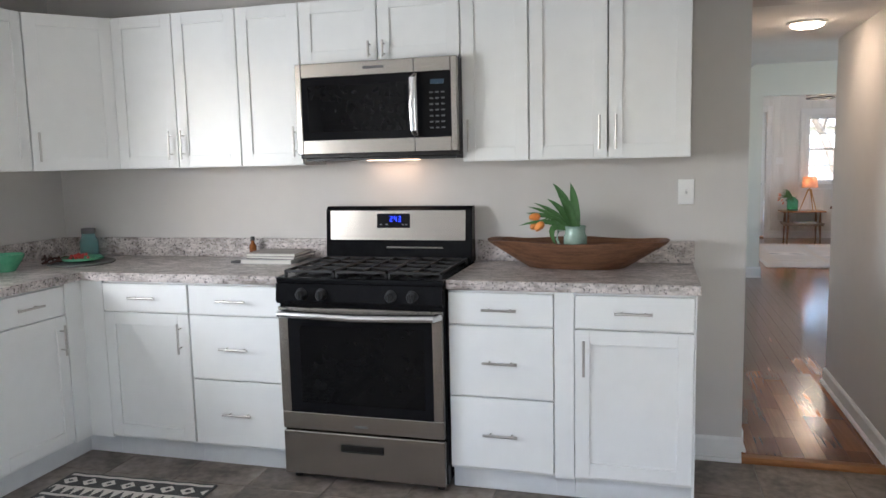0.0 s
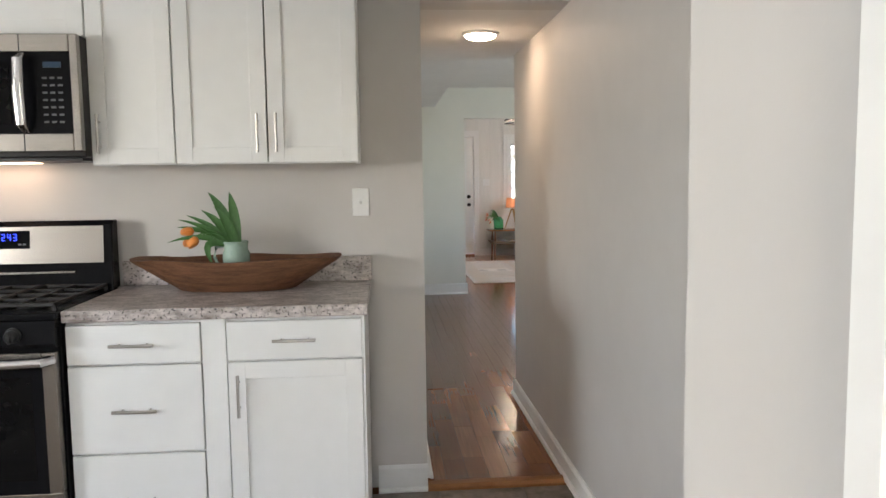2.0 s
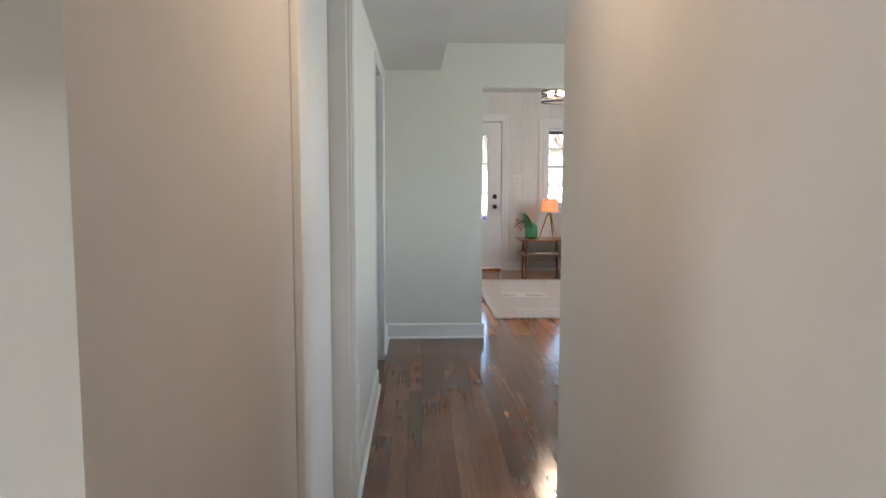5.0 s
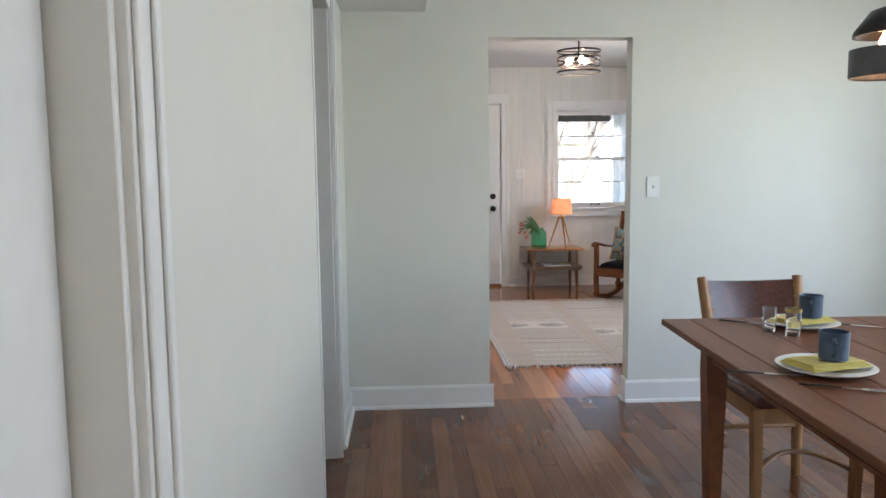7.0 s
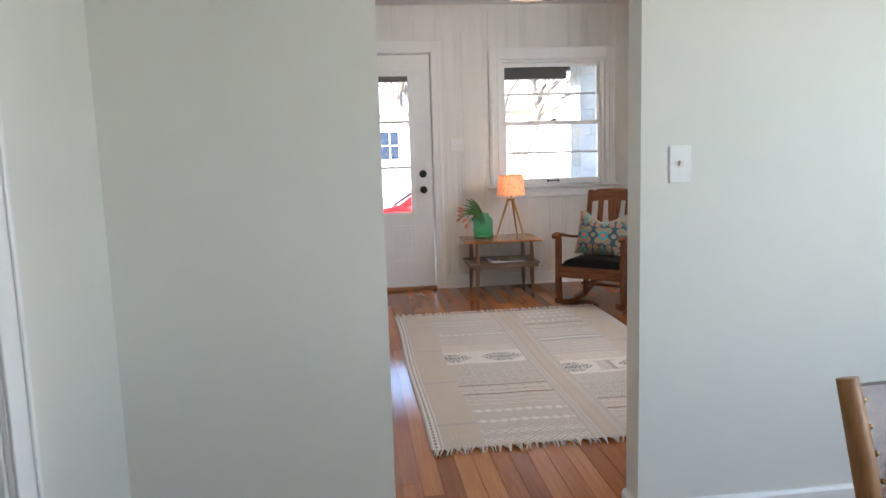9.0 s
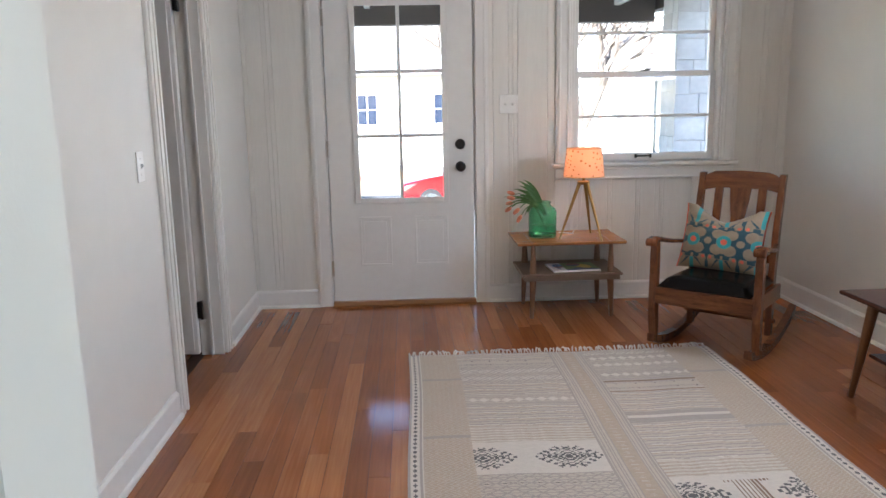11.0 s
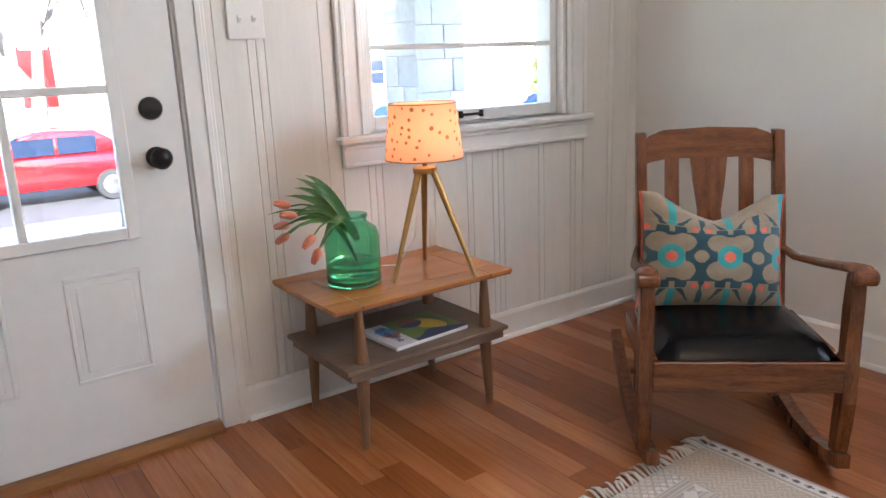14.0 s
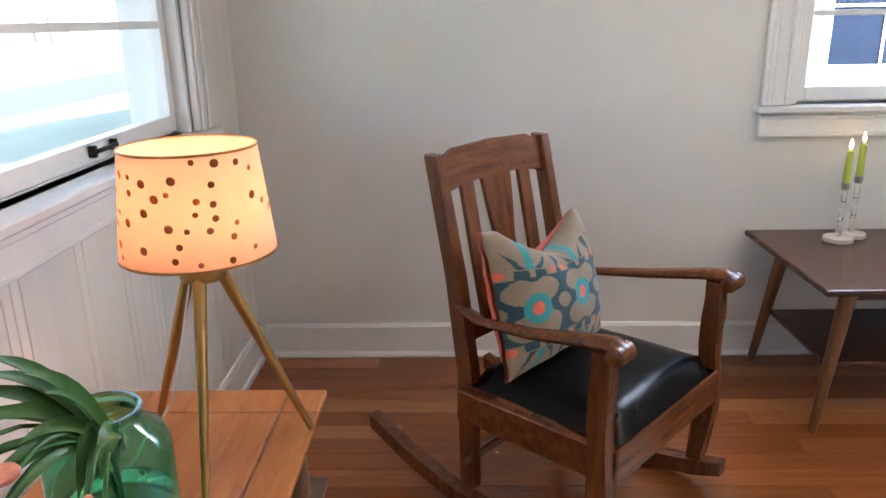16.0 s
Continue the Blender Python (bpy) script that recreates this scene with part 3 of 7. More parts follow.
# front door
d = thing("door_3", pose(2.133, Y_F - 0.006, 0), "white front door with six glass lights over two panels, closed", "door", kind="structure")
gx, gz0, gz1 = 0.27, 0.70, 1.89
part("door_leaf", boxes((-0.458, 0, 0.035, -gx, 0.042, 2.063), (gx, 0, 0.035, 0.458, 0.042, 2.063), (-gx, 0, 0.035, gx, 0.042, gz0), (-gx, 0, gz1, gx, 0.042, 2.063)), trim_paint, d)
part("glazing_frame", boxes((-gx - 0.03, -0.012, gz0 - 0.03, -gx + 0.006, 0, gz1 + 0.03), (gx - 0.006, -0.012, gz0 - 0.03, gx + 0.03, 0, gz1 + 0.03), (-gx + 0.006, -0.012, gz0 - 0.03, gx - 0.006, 0, gz0 + 0.006),
                            (-gx + 0.006, -0.012, gz1 - 0.006, gx - 0.006, 0, gz1 + 0.03), bev=0.003), trim_paint, d)
part("muntin", bx(-0.011, -0.008, gz0, 0.011, 0.05, gz1, bev=0.003), trim_paint, d)
for k in (1, 2):
    z = gz0 + (gz1 - gz0) * k / 3
    for x0, x1 in ((-gx, -0.011), (0.011, gx)):
        part("muntin", bx(x0, -0.008, z - 0.011, x1, 0.05, z + 0.011, bev=0.003), trim_paint, d)
for k in range(3):
    for x0, x1 in ((-gx + 0.001, -0.012), (0.012, gx - 0.001)):
        z = gz0 + (gz1 - gz0) * k / 3
        g = part("pane", bx(x0, 0.018, z + 0.012, x1, 0.022, z + (gz1 - gz0) / 3 - 0.012), pane, d)
        g.visible_shadow = False
for x0, x1 in ((-0.28, -0.075), (0.075, 0.29)):
    part("raised_panel", boxes((x0, -0.004, 0.265, x1, 0, 0.278), (x0, -0.004, 0.572, x1, 0, 0.585), (x0, -0.004, 0.278, x0 + 0.013, 0, 0.572), (x1 - 0.013, -0.004, 0.278, x1, 0, 0.572),
                               (x0 + 0.03, -0.003, 0.295, x1 - 0.03, 0, 0.555), bev=0.0025), trim_paint, d)
for z, r in ((1.037, 0.033), (0.897, 0.031)):
    kb = lathe([(r, 0), (r, 0.008), (r * 0.5, 0.014), (r * 0.5, 0.03), (r * 0.95, 0.042), (r, 0.056), (r * 0.7, 0.07), (r * 0.2, 0.075)] if z < 1 else [(r, 0), (r, 0.01), (r * 0.85, 0.018), (r * 0.3, 0.021)], 20)
    bmesh.ops.transform(kb, matrix=pose(0.375, 0.0, z, 90, 0, 0), verts=kb.verts)
    part("door_knob" if z < 1 else "deadbolt", kb, black_metal, d, "black metal knob" if z < 1 else "black metal deadbolt", True)
for z in (0.25, 1.02, 1.82):
    part("hinge", bx(-0.468, -0.006, z - 0.05, -0.455, 0.006, z + 0.05, bev=0.002), steel_h, d, "nickel hinge")
piece("trim_front_door", boxes((1.57, Y_F - 0.02, 0, 1.66, Y_F, 2.18), (2.607, Y_F - 0.02, 0, 2.69, Y_F, 2.18), (1.66, Y_F - 0.02, 2.078, 2.607, Y_F, 2.18), (1.582, Y_F - 0.027, 0, 1.6, Y_F - 0.02, 2.165), (2.66, Y_F - 0.027, 0, 2.678, Y_F - 0.02, 2.165),
                               (1.655, Y_F + 0.0, 0, 1.668, 15.72, 2.084), (2.599, Y_F, 0, 2.612, 15.72, 2.084), (1.668, Y_F, 2.07, 2.599, 15.72, 2.084), (1.668, Y_F + 0.042, 0.03, 1.69, Y_F + 0.06, 2.07), (2.577, Y_F + 0.042, 0.6, 2.599, Y_F + 0.06, 2.07), (1.69, Y_F + 0.042, 2.05, 2.577, Y_F + 0.06, 2.07), bev=0.002), trim_paint, "white painted front door casing", "door frame", kind="structure")
piece("sill_front_door", slab(((Y_F - 0.05, 0.0), (Y_F - 0.05, 0.012), (Y_F - 0.02, 0.03), (15.76, 0.03), (15.76, 0.0)), 0, 1.668, 2.599), oak_sill, "worn oak front door sill", "threshold", kind="structure")

# closed door beside the rear door
d = thing("door_5", pose(1.235, 2.2925, 0), "light grey painted panel door, closed, beside the kitchen", "door", kind="structure")
part("door_leaf", boxes((0.0, -0.40, 0.012, 0.035, -0.29, 2.008), (0.0, 0.29, 0.012, 0.035, 0.40, 2.008), (0.0, -0.29, 0.012, 0.035, 0.29, 0.25), (0.0, -0.29, 0.95, 0.035, 0.29, 1.07), (0.0, -0.29, 1.89, 0.035, 0.29, 2.008), bev=0.004), paint_grey, d)
for z0, z1 in ((0.25, 0.95), (1.07, 1.89)):
    part("panel", bx(0.009, -0.292, z0 - 0.002, 0.026, 0.292, z1 + 0.002), paint_grey, d)

# glazed rear door of the kitchen
d = thing("door_4", pose(0.735, 1.34, 0), "white glazed rear kitchen door, closed", "door", kind="structure")
part("door_leaf", boxes((-0.38, -0.02, 0.01, -0.30, 0.02, 2.05), (0.28, -0.02, 0.01, 0.38, 0.02, 2.05), (-0.30, -0.02, 0.01, 0.28, 0.02, 0.45), (-0.30, -0.02, 2.015, 0.28, 0.02, 2.05), bev=0.003), trim_paint, d)
part("pane", bx(-0.30, -0.003, 0.45, 0.28, 0.003, 2.015), pane, d).visible_shadow = False


def switch_plate(m, gangs, label):
    w = 0.07 + 0.046 * (gangs - 1)
    s = thing("light_switch", m, label, "light switch")
    part("plate", bx(-w / 2, -0.006, -0.0575, w / 2, 0, 0.0575, bev=0.003, seg=2), plastic_white, s)
    for g in range(gangs):
        x = (g - (gangs - 1) / 2) * 0.046
        part("toggle", slab(((-0.006, -0.008), (-0.018, 0.004), (-0.016, 0.011), (-0.006, 0.011)), 0, x - 0.005, x + 0.005), plastic_white, s)
        for z in (-0.03, 0.03):
            part("screw", bx(x - 0.003, -0.0075, z - 0.003, x + 0.003, -0.006, z + 0.003), plastic_white, s)
    return s


switch_plate(pose(0.915, Y_K, 1.243), 1, "white single toggle switch on the kitchen wall")
switch_plate(pose(2.873, Y_D, 1.222), 1, "white single toggle switch beside the doorway")
switch_plate(pose(2.818, Y_F - 0.006, 1.28), 2, "white double toggle switch on white boards")
switch_plate(pose(X_L, 13.65, 1.07, 0, 0, 90), 1, "white single toggle switch on the white wall")
o = thing("wall_outlet", pose(X_D, 8.35, 0.36, 0, 0, 90), "white duplex outlet low on the wall", "outlet")
part("plate", bx(-0.035, -0.006, -0.0575, 0.035, 0, 0.0575, bev=0.003), plastic_white, o)
for z in (-0.025, 0.025):
    part("socket", bx(-0.016, -0.008, z - 0.014, 0.016, -0.006, z + 0.014, bev=0.001), plastic_white, o)
o = copy_thing(o, pose(3.06, Y_F - 0.006, 0.34))
o["label"] = "white duplex outlet on the boards behind the side table"
o = copy_thing(o, pose(X_KL, 4.72, 1.13, 0, 0, 90))
o["label"] = "white outlet over the sink counter"


# ---- kitchen ----
FY, UY = 5.10, 5.455            # faces of the base and wall cabinets
FX = X_KL + 0.62                # face of the sink run


def bar_pull(parent, x, z, length, upright, face):
    """A satin bar handle on two posts; face: local y of the front."""
    if upright:
        part("handle", sweep([(x, face - 0.03, z - length / 2), (x, face - 0.03, z + length / 2)], 0.0055, 10), steel_h, parent, "satin nickel bar handle", True)
        for s in (-1, 1):
            part("handle_post", sweep([(x, face, z + s * length * 0.31), (x, face - 0.03, z + s * length * 0.31)], 0.004, 8), steel_h, parent, "", True)
    else:
        part("handle", sweep([(x - length / 2, face - 0.03, z), (x + length / 2, face - 0.03, z)], 0.0055, 10), steel_h, parent, "satin nickel bar handle", True)
        for s in (-1, 1):
            part("handle_post", sweep([(x + s * length * 0.31, face, z), (x + s * length * 0.31, face - 0.03, z)], 0.004, 8), steel_h, parent, "", True)


def shaker(parent, x0, x1, z0, z1, face, rail=0.058):
    """A door front with a recessed centre panel, 19 mm thick, its front at y = face."""
    dd = part("door", bx(x0 + rail - 0.001, face + 0.009, z0 + rail - 0.001, x1 - rail + 0.001, face + 0.017, z1 - rail + 0.001), cabinet_paint, parent)
    for a in (x0, x1 - rail):
        part("stile", bx(a, face, z0, a + rail, face + 0.019, z1, bev=0.0012), cabinet_paint, dd)
    for a in (z0, z1 - rail):
        part("rail", bx(x0 + rail, face, a, x1 - rail, face + 0.019, a + rail, bev=0.0012), cabinet_paint, dd)
    return dd


def base_unit(m, w, layout, label, group="kitchen base cabinets", knob="r"):
    """A base cabinet; local x from 0 to w, front at y = 0, floor at z = 0.015 under the hall level."""
    c = thing("base_cabinet", m, label, "cabinet", group)
    part("body", bx(0, 0.02, 0.09, w, 0.60, 0.873), cabinet_paint, c)
    part("toe_board", bx(0, 0.06, -0.012, w, 0.075, 0.09), toe_paint, c, "white toe board")
    if layout == "drawers":
        for z0, z1 in ((0.728, 0.862), (0.420, 0.721), (0.106, 0.413)):
            dr = part("drawer", bx(0.004, 0, z0, w - 0.004, 0.019, z1, bev=0.002), cabinet_paint, c)
            bar_pull(dr, w / 2, (z0 + z1) / 2, 0.145, False, 0)
    elif layout == "door":
        dr = part("drawer", bx(0.004, 0, 0.728, w - 0.004, 0.019, 0.862, bev=0.002), cabinet_paint, c)
        bar_pull(dr, w / 2, 0.797, 0.145, False, 0)
        dd = shaker(c, 0.004, w - 0.004, 0.106, 0.721, 0)
        bar_pull(dd, w - 0.045 if knob == "r" else 0.04, 0.61, 0.145, True, 0)
    return c


base_unit(pose(-1.785, FY, 0), 0.472, "door", "white shaker base cabinet with one drawer over a door")
base_unit(pose(-1.312, FY, 0), 0.478, "drawers", "white three-drawer base cabinet beside the stove")
base_unit(pose(-0.06, FY, 0), 0.447, "drawers", "white three-drawer base cabinet under the dough bowl")
c = base_unit(pose(0.467, FY, 0), 0.463, "door", "white shaker base cabinet at the end of the run", knob="l")
part("end_panel", bx(0.463, 0.0, -0.012, 0.469, 0.60, 0.873), cabinet_paint, c)
fl = piece("cabinet_filler", bx(0.388, FY + 0.004, 0.09, 0.466, FY + 0.02, 0.873), cabinet_paint, "white filler strip between base cabinets", "cabinet filler")
part("toe_board", bx(0.388, FY + 0.06, -0.012, 0.466, FY + 0.075, 0.09), toe_paint, fl, "white toe board")
fl = piece("cabinet_filler", bx(FX - 0.02, FY + 0.004, 0.09, -1.786, FY + 0.02, 0.873), cabinet_paint, "white corner filler between the two cabinet runs", "cabinet filler")
part("return_strip", bx(FX - 0.02, FY - 0.10, 0.09, FX, FY + 0.004, 0.873), cabinet_paint, fl)
part("toe_board", boxes((FX - 0.08, FY + 0.06, -0.012, -1.786, FY + 0.075, 0.09), (FX - 0.075, FY - 0.1, -0.012, FX - 0.06, FY + 0.06, 0.09)), toe_paint, fl, "white toe board")
for k, (w, lay) in enumerate(((0.45, "door"), (0.45, "door"), (0.80, "door"), (0.60, "drawers"))):
    y = FY - 0.102 - sum((0.45, 0.45, 0.80, 0.60)[:k])
    base_unit(pose(FX, y - w, 0, 0, 0, 90), w, lay, "white shaker base cabinet along the sink wall")

# counters with a raised splash
top = thing("countertop", pose(0, 0, 0), "grey speckled laminate countertop with matching backsplash, L-shaped run", "countertop")
part("worktop", slab(((X_KL + 0.003, Y_K - 0.003), (X_KL + 0.003, 2.7), (FX + 0.02, 2.7), (FX + 0.02, FY - 0.012), (-0.838, FY - 0.012), (-0.838, Y_K - 0.003)), 2, 0.875, 0.915, bev=0.003), granite, top)
part("backsplash", boxes((X_KL + 0.022, Y_K - 0.022, 0.915, -0.838, Y_K - 0.003, 1.018), (X_KL + 0.003, 2.7, 0.915, X_KL + 0.022, Y_K - 0.003, 1.018), bev=0.002), granite, top)
top = thing("countertop", pose(0, 0, 0), "grey speckled laminate countertop with backsplash beside the stove", "countertop")
part("worktop", bx(-0.062, FY - 0.013, 0.875, 0.949, Y_K - 0.003, 0.915, bev=0.003), granite, top)
part("backsplash", bx(-0.062, Y_K - 0.022, 0.915, 0.955, Y_K - 0.003, 1.018, bev=0.002), granite, top)


def wall_unit(m, w, z0, z1, doors, handles, label, depth=0.30):
    """A wall cabinet; local x from 0 to w, door fronts at y = 0."""
    c = thing("wall_cabinet", m, label, "cabinet", "kitchen wall cabinets")
    for a in (0, w - 0.016):
        part("side_panel", bx(a, 0.02, z0, a + 0.016, depth - 0.008, z1), cabinet_paint, c)
    part("top_panel", bx(0.016, 0.02, z1 - 0.016, w - 0.016, depth - 0.008, z1), cabinet_paint, c)
    part("bottom_panel", bx(0.016, 0.034, z0 + 0.012, w - 0.016, depth - 0.008, z0 + 0.028), cabinet_paint, c)
    part("front_rail", bx(0.016, 0.02, z0, w - 0.016, 0.034, z0 + 0.03), cabinet_paint, c)
    part("underside", bx(0.017, 0.036, z0 + 0.008, w - 0.017, depth - 0.012, z0 + 0.0115), oak_sill, c, "bare wood underside")
    wd = w / doors
    for k in range(doors):
        dd = shaker(c, k * wd + 0.003, (k + 1) * wd - 0.003, z0 + 0.004, z1 - 0.004, 0)
        x = k * wd + (wd - 0.035 if handles[k] == "r" else 0.035)
        ln = 0.145 if z1 - z0 > 0.5 else 0.075
        bar_pull(dd, x, z0 + (0.115 if z1 - z0 > 0.5 else 0.055), ln, True, 0)
    return c


UB, UT = 1.402, 2.172
wall_unit(pose(-1.915, UY, 0), 0.715, UB, UT, 2, "rl", "white two-door wall cabinet")
wall_unit(pose(-1.198, UY, 0), 0.335, UB, UT, 1, "r", "narrow white wall cabinet beside the microwave")
wall_unit(pose(-0.86, UY, 0), 0.787, 1.872, UT, 2, "rl", "short white two-door cabinet above the microwave")
wall_unit(pose(-0.07, UY, 0), 0.305, UB, UT, 1, "l", "narrow white wall cabinet beside the microwave")
wall_unit(pose(0.237, UY, 0), 0.683, UB, UT, 2, "rl", "white two-door wall cabinet over the dough bowl")
wall_unit(pose(X_KL + 0.345, 4.36, 0, 0, 0, 90), 0.80, UB, UT, 2, "rl", "white two-door wall cabinet on the sink wall", 0.34)
# diagonal corner cabinet
c = thing("corner_cabinet", pose(0, 0, 0), "white diagonal corner wall cabinet with one shaker door", "cabinet", "kitchen wall cabinets")
a, b = (-1.92, UY + 0.02), (X_KL + 0.325, UY - 0.285)
part("body", slab((a, (-1.92, Y_K - 0.004), (X_KL + 0.004, Y_K - 0.004), (X_KL + 0.004, b[1]), b), 2, UB, UT), cabinet_paint, c)
ang = math.degrees(math.atan2(a[1] - b[1], a[0] - b[0]))
ln = math.hypot(a[0] - b[0], a[1] - b[1])
corner_m = pose(b[0], b[1], 0, 0, 0, ang)


def corner_piece(name, parent, *dims, bev=0.001):
    q = bx(*dims, bev=bev)
    bmesh.ops.transform(q, matrix=corner_m, verts=q.verts)
    return part(name, q, cabinet_paint, parent)


dd = corner_piece("door", c, 0.067, -0.011, UB + 0.06, ln - 0.067, -0.003, UT - 0.06)
for x0, x1 in ((0.01, 0.068), (ln - 0.068, ln - 0.01)):
    corner_piece("stile", dd, x0, -0.02, UB + 0.004, x1, -0.001, UT - 0.004)
for z0, z1 in ((UB + 0.004, UB + 0.062), (UT - 0.062, UT - 0.004)):
    corner_piece("rail", dd, 0.068, -0.02, z0, ln - 0.068, -0.001, z1)
bm = sweep([(0.045, -0.05, UB + 0.045), (0.045, -0.05, UB + 0.19)], 0.0055, 10)
bmesh.ops.transform(bm, matrix=pose(b[0], b[1], 0, 0, 0, ang), verts=bm.verts)
part("handle", bm, steel_h, dd, "satin nickel bar handle", True)

# over-the-range microwave
mw = thing("microwave", pose(-0.459, 5.37, 1.432), "stainless over-the-range microwave with black glass door", "microwave")
hw = 0.391
part("body", bx(-hw, 0.03, 0, hw, 0.37, 0.436, bev=0.004), black_metal, mw)
part("front_frame", boxes((-hw, 0, 0.02, -hw + 0.03, 0.03, 0.436), (hw - 0.03, 0, 0.02, hw, 0.03, 0.436), (-hw + 0.03, 0, 0.02, hw - 0.03, 0.03, 0.085), (-hw + 0.03, 0, 0.372, hw - 0.03, 0.03, 0.436), bev=0.003), steel, mw, "brushed stainless frame")
part("glass_door", bx(-hw + 0.03, 0.006, 0.085, hw - 0.03, 0.03, 0.372), black_glass, mw, "black glass")
part("window", bx(-hw + 0.06, 0.003, 0.12, 0.15, 0.0062, 0.335, bev=0.001), window_glass_dark, mw)
part("seam", bx(0.190, -0.001, 0.02, 0.193, 0.0, 0.436), plastic_dark, mw)
part("handle", sweep([(0.198, 0.0, 0.09), (0.198, -0.035, 0.115), (0.198, -0.045, 0.225), (0.198, -0.035, 0.345), (0.198, 0.0, 0.365)], [0.012, 0.019, 0.02, 0.019, 0.012], 12, flat=0.45, up=(0, 1, 0)), bright_steel, mw, "bright curved handle", True)
part("display", bx(0.268, 0.003, 0.318, 0.33, 0.006, 0.338), pm("mw_display", (0.02, 0.05, 0.09), (0.02, 0.05, 0.09), 5, 0.3), mw)
for r in range(7):
    for q in range(3):
        part("button", bx(0.262 + q * 0.027, 0.0035, 0.122 + r * 0.026, 0.278 + q * 0.027, 0.006, 0.129 + r * 0.026), grey_print, mw)
part("name_plate", bx(-0.05, -0.0015, 0.4, 0.05, 0.0, 0.412), grey_print, mw)
part("under_tray", bx(-hw + 0.02, 0.05, -0.012, hw - 0.02, 0.35, 0.0), plastic_dark, mw)
part("task_lamp", bx(-0.12, 0.20, -0.016, 0.12, 0.30, -0.012), pm("task_light", (1, 0.8, 0.6), (1, 0.8, 0.6), 4, 0.5, emit=((1.0, 0.62, 0.38), 0.75)), mw, "lit task lamp")

# gas range
st = thing("gas_range", pose(-0.449, 5.06, -0.015), "stainless and black gas range with five burners and oven window", "stove")
hw = 0.381
part("body", bx(-hw, 0.03, 0.035, hw, 0.62, 0.905), black_enamel, st)
part("cooktop", bx(-hw - 0.003, 0.0, 0.905, hw + 0.003, 0.60, 0.93, bev=0.008, seg=2), black_enamel, st, "black enamel cooktop")
part("control_panel", slab(((0.0, 0.815), (-0.012, 0.83), (-0.004, 0.905), (0.03, 0.905), (0.03, 0.815)), 0, -hw, hw), black_enamel, st, "black control panel")
for x in (-0.255, -0.16, 0.157, 0.252):
    kb = lathe([(0.026, 0), (0.026, 0.006), (0.021, 0.01), (0.019, 0.028), (0.016, 0.032)], 20)
    box(kb, -0.005, -0.019, 0.03, 0.005, 0.019, 0.04, bev=0.002)
    bmesh.ops.transform(kb, matrix=pose(x, -0.009, 0.862, 96, 0, 0), verts=kb.verts)
    part("knob", kb, plastic_dark, st, "", True)
dr = part("oven_door", bx(-hw + 0.004, -0.005, 0.245, hw - 0.004, 0.03, 0.325, bev=0.004), steel, st, "brushed stainless oven door")
for x0, x1 in ((-hw + 0.004, -hw + 0.05), (hw - 0.05, hw - 0.004)):
    part("door_stile", bx(x0, -0.005, 0.325, x1, 0.03, 0.80, bev=0.003), steel, dr)
part("door_rail", bx(-hw + 0.05, -0.005, 0.76, hw - 0.05, 0.03, 0.80, bev=0.003), steel, dr)
part("window", bx(-hw + 0.045, -0.003, 0.32, hw - 0.045, 0.028, 0.765), black_glass, dr, "black glass")
part("inner_window", bx(-hw + 0.105, -0.0045, 0.37, hw - 0.085, -0.003, 0.72), window_glass_dark, dr)
part("handle", sweep([(-hw + 0.02, -0.006, 0.776), (-hw + 0.03, -0.042, 0.776), (0, -0.058, 0.770), (hw - 0.03, -0.042, 0.776), (hw - 0.02, -0.006, 0.776)], 0.021, 12, flat=0.8), bright_steel, dr, "bright bowed handle", True)
part("badge", bx(-0.03, -0.0065, 0.27, 0.03, -0.005, 0.28), grey_print, dr)
dr = part("storage_drawer", bx(-hw + 0.004, -0.003, 0.035, hw - 0.004, 0.03, 0.235, bev=0.004), steel, st, "brushed stainless drawer")
part("grip", boxes((-0.10, -0.008, 0.155, 0.10, -0.003, 0.16), (-0.10, -0.008, 0.185, 0.10, -0.003, 0.19), (-0.10, -0.006, 0.16, 0.10, -0.003, 0.185), bev=0.001), black_metal, dr)
for x in (-hw + 0.04, hw - 0.04):
    for y in (0.06, 0.55):
        part("foot", lathe([(0.018, 0), (0.018, 0.012), (0.008, 0.016), (0.008, 0.036)], 12, (x, y)), black_metal, st)
bg = part("backguard", slab(((0.535, 0.93), (0.555, 1.19), (0.575, 1.205), (0.62, 1.205), (0.62, 0.93)), 0, -hw, hw, bev=0.006), black_enamel, st, "black backguard")
part("steel_panel", slab(((0.533, 1.04), (0.546, 1.185), (0.552, 1.185), (0.54, 1.04)), 0, -hw + 0.03, hw - 0.03), steel, bg, "brushed stainless panel")
part("clock_panel", slab(((0.535, 1.10), (0.541, 1.17), (0.548, 1.17), (0.542, 1.10)), 0, -0.10, 0.07), black_glass, bg)
bm = bmesh.new()
for k, segs in enumerate(("abged", "fgbc", "abgcd")):
    x = -0.032 + k * 0.022
    for s in segs:
        r = {"a": (0, 0.024, 0.013, 0.027), "g": (0, 0.0115, 0.013, 0.0145), "d": (0, 0, 0.013, 0.003), "f": (0, 0.013, 0.003, 0.027), "b": (0.010, 0.013, 0.013, 0.027), "e": (0, 0, 0.003, 0.013), "c": (0.010, 0, 0.013, 0.013)}[s]
        box(bm, x + r[0], 0.5345, 1.131 + r[1], x + r[2], 0.5365, 1.131 + r[3])
part("clock_digits", bm, display_blue, bg, "lit blue digits reading 2:43")
for x in (-0.08, -0.05, 0.035, 0.052):
    part("button", bx(x - 0.006, 0.535, 1.113, x + 0.006, 0.5385, 1.12), grey_print, bg)
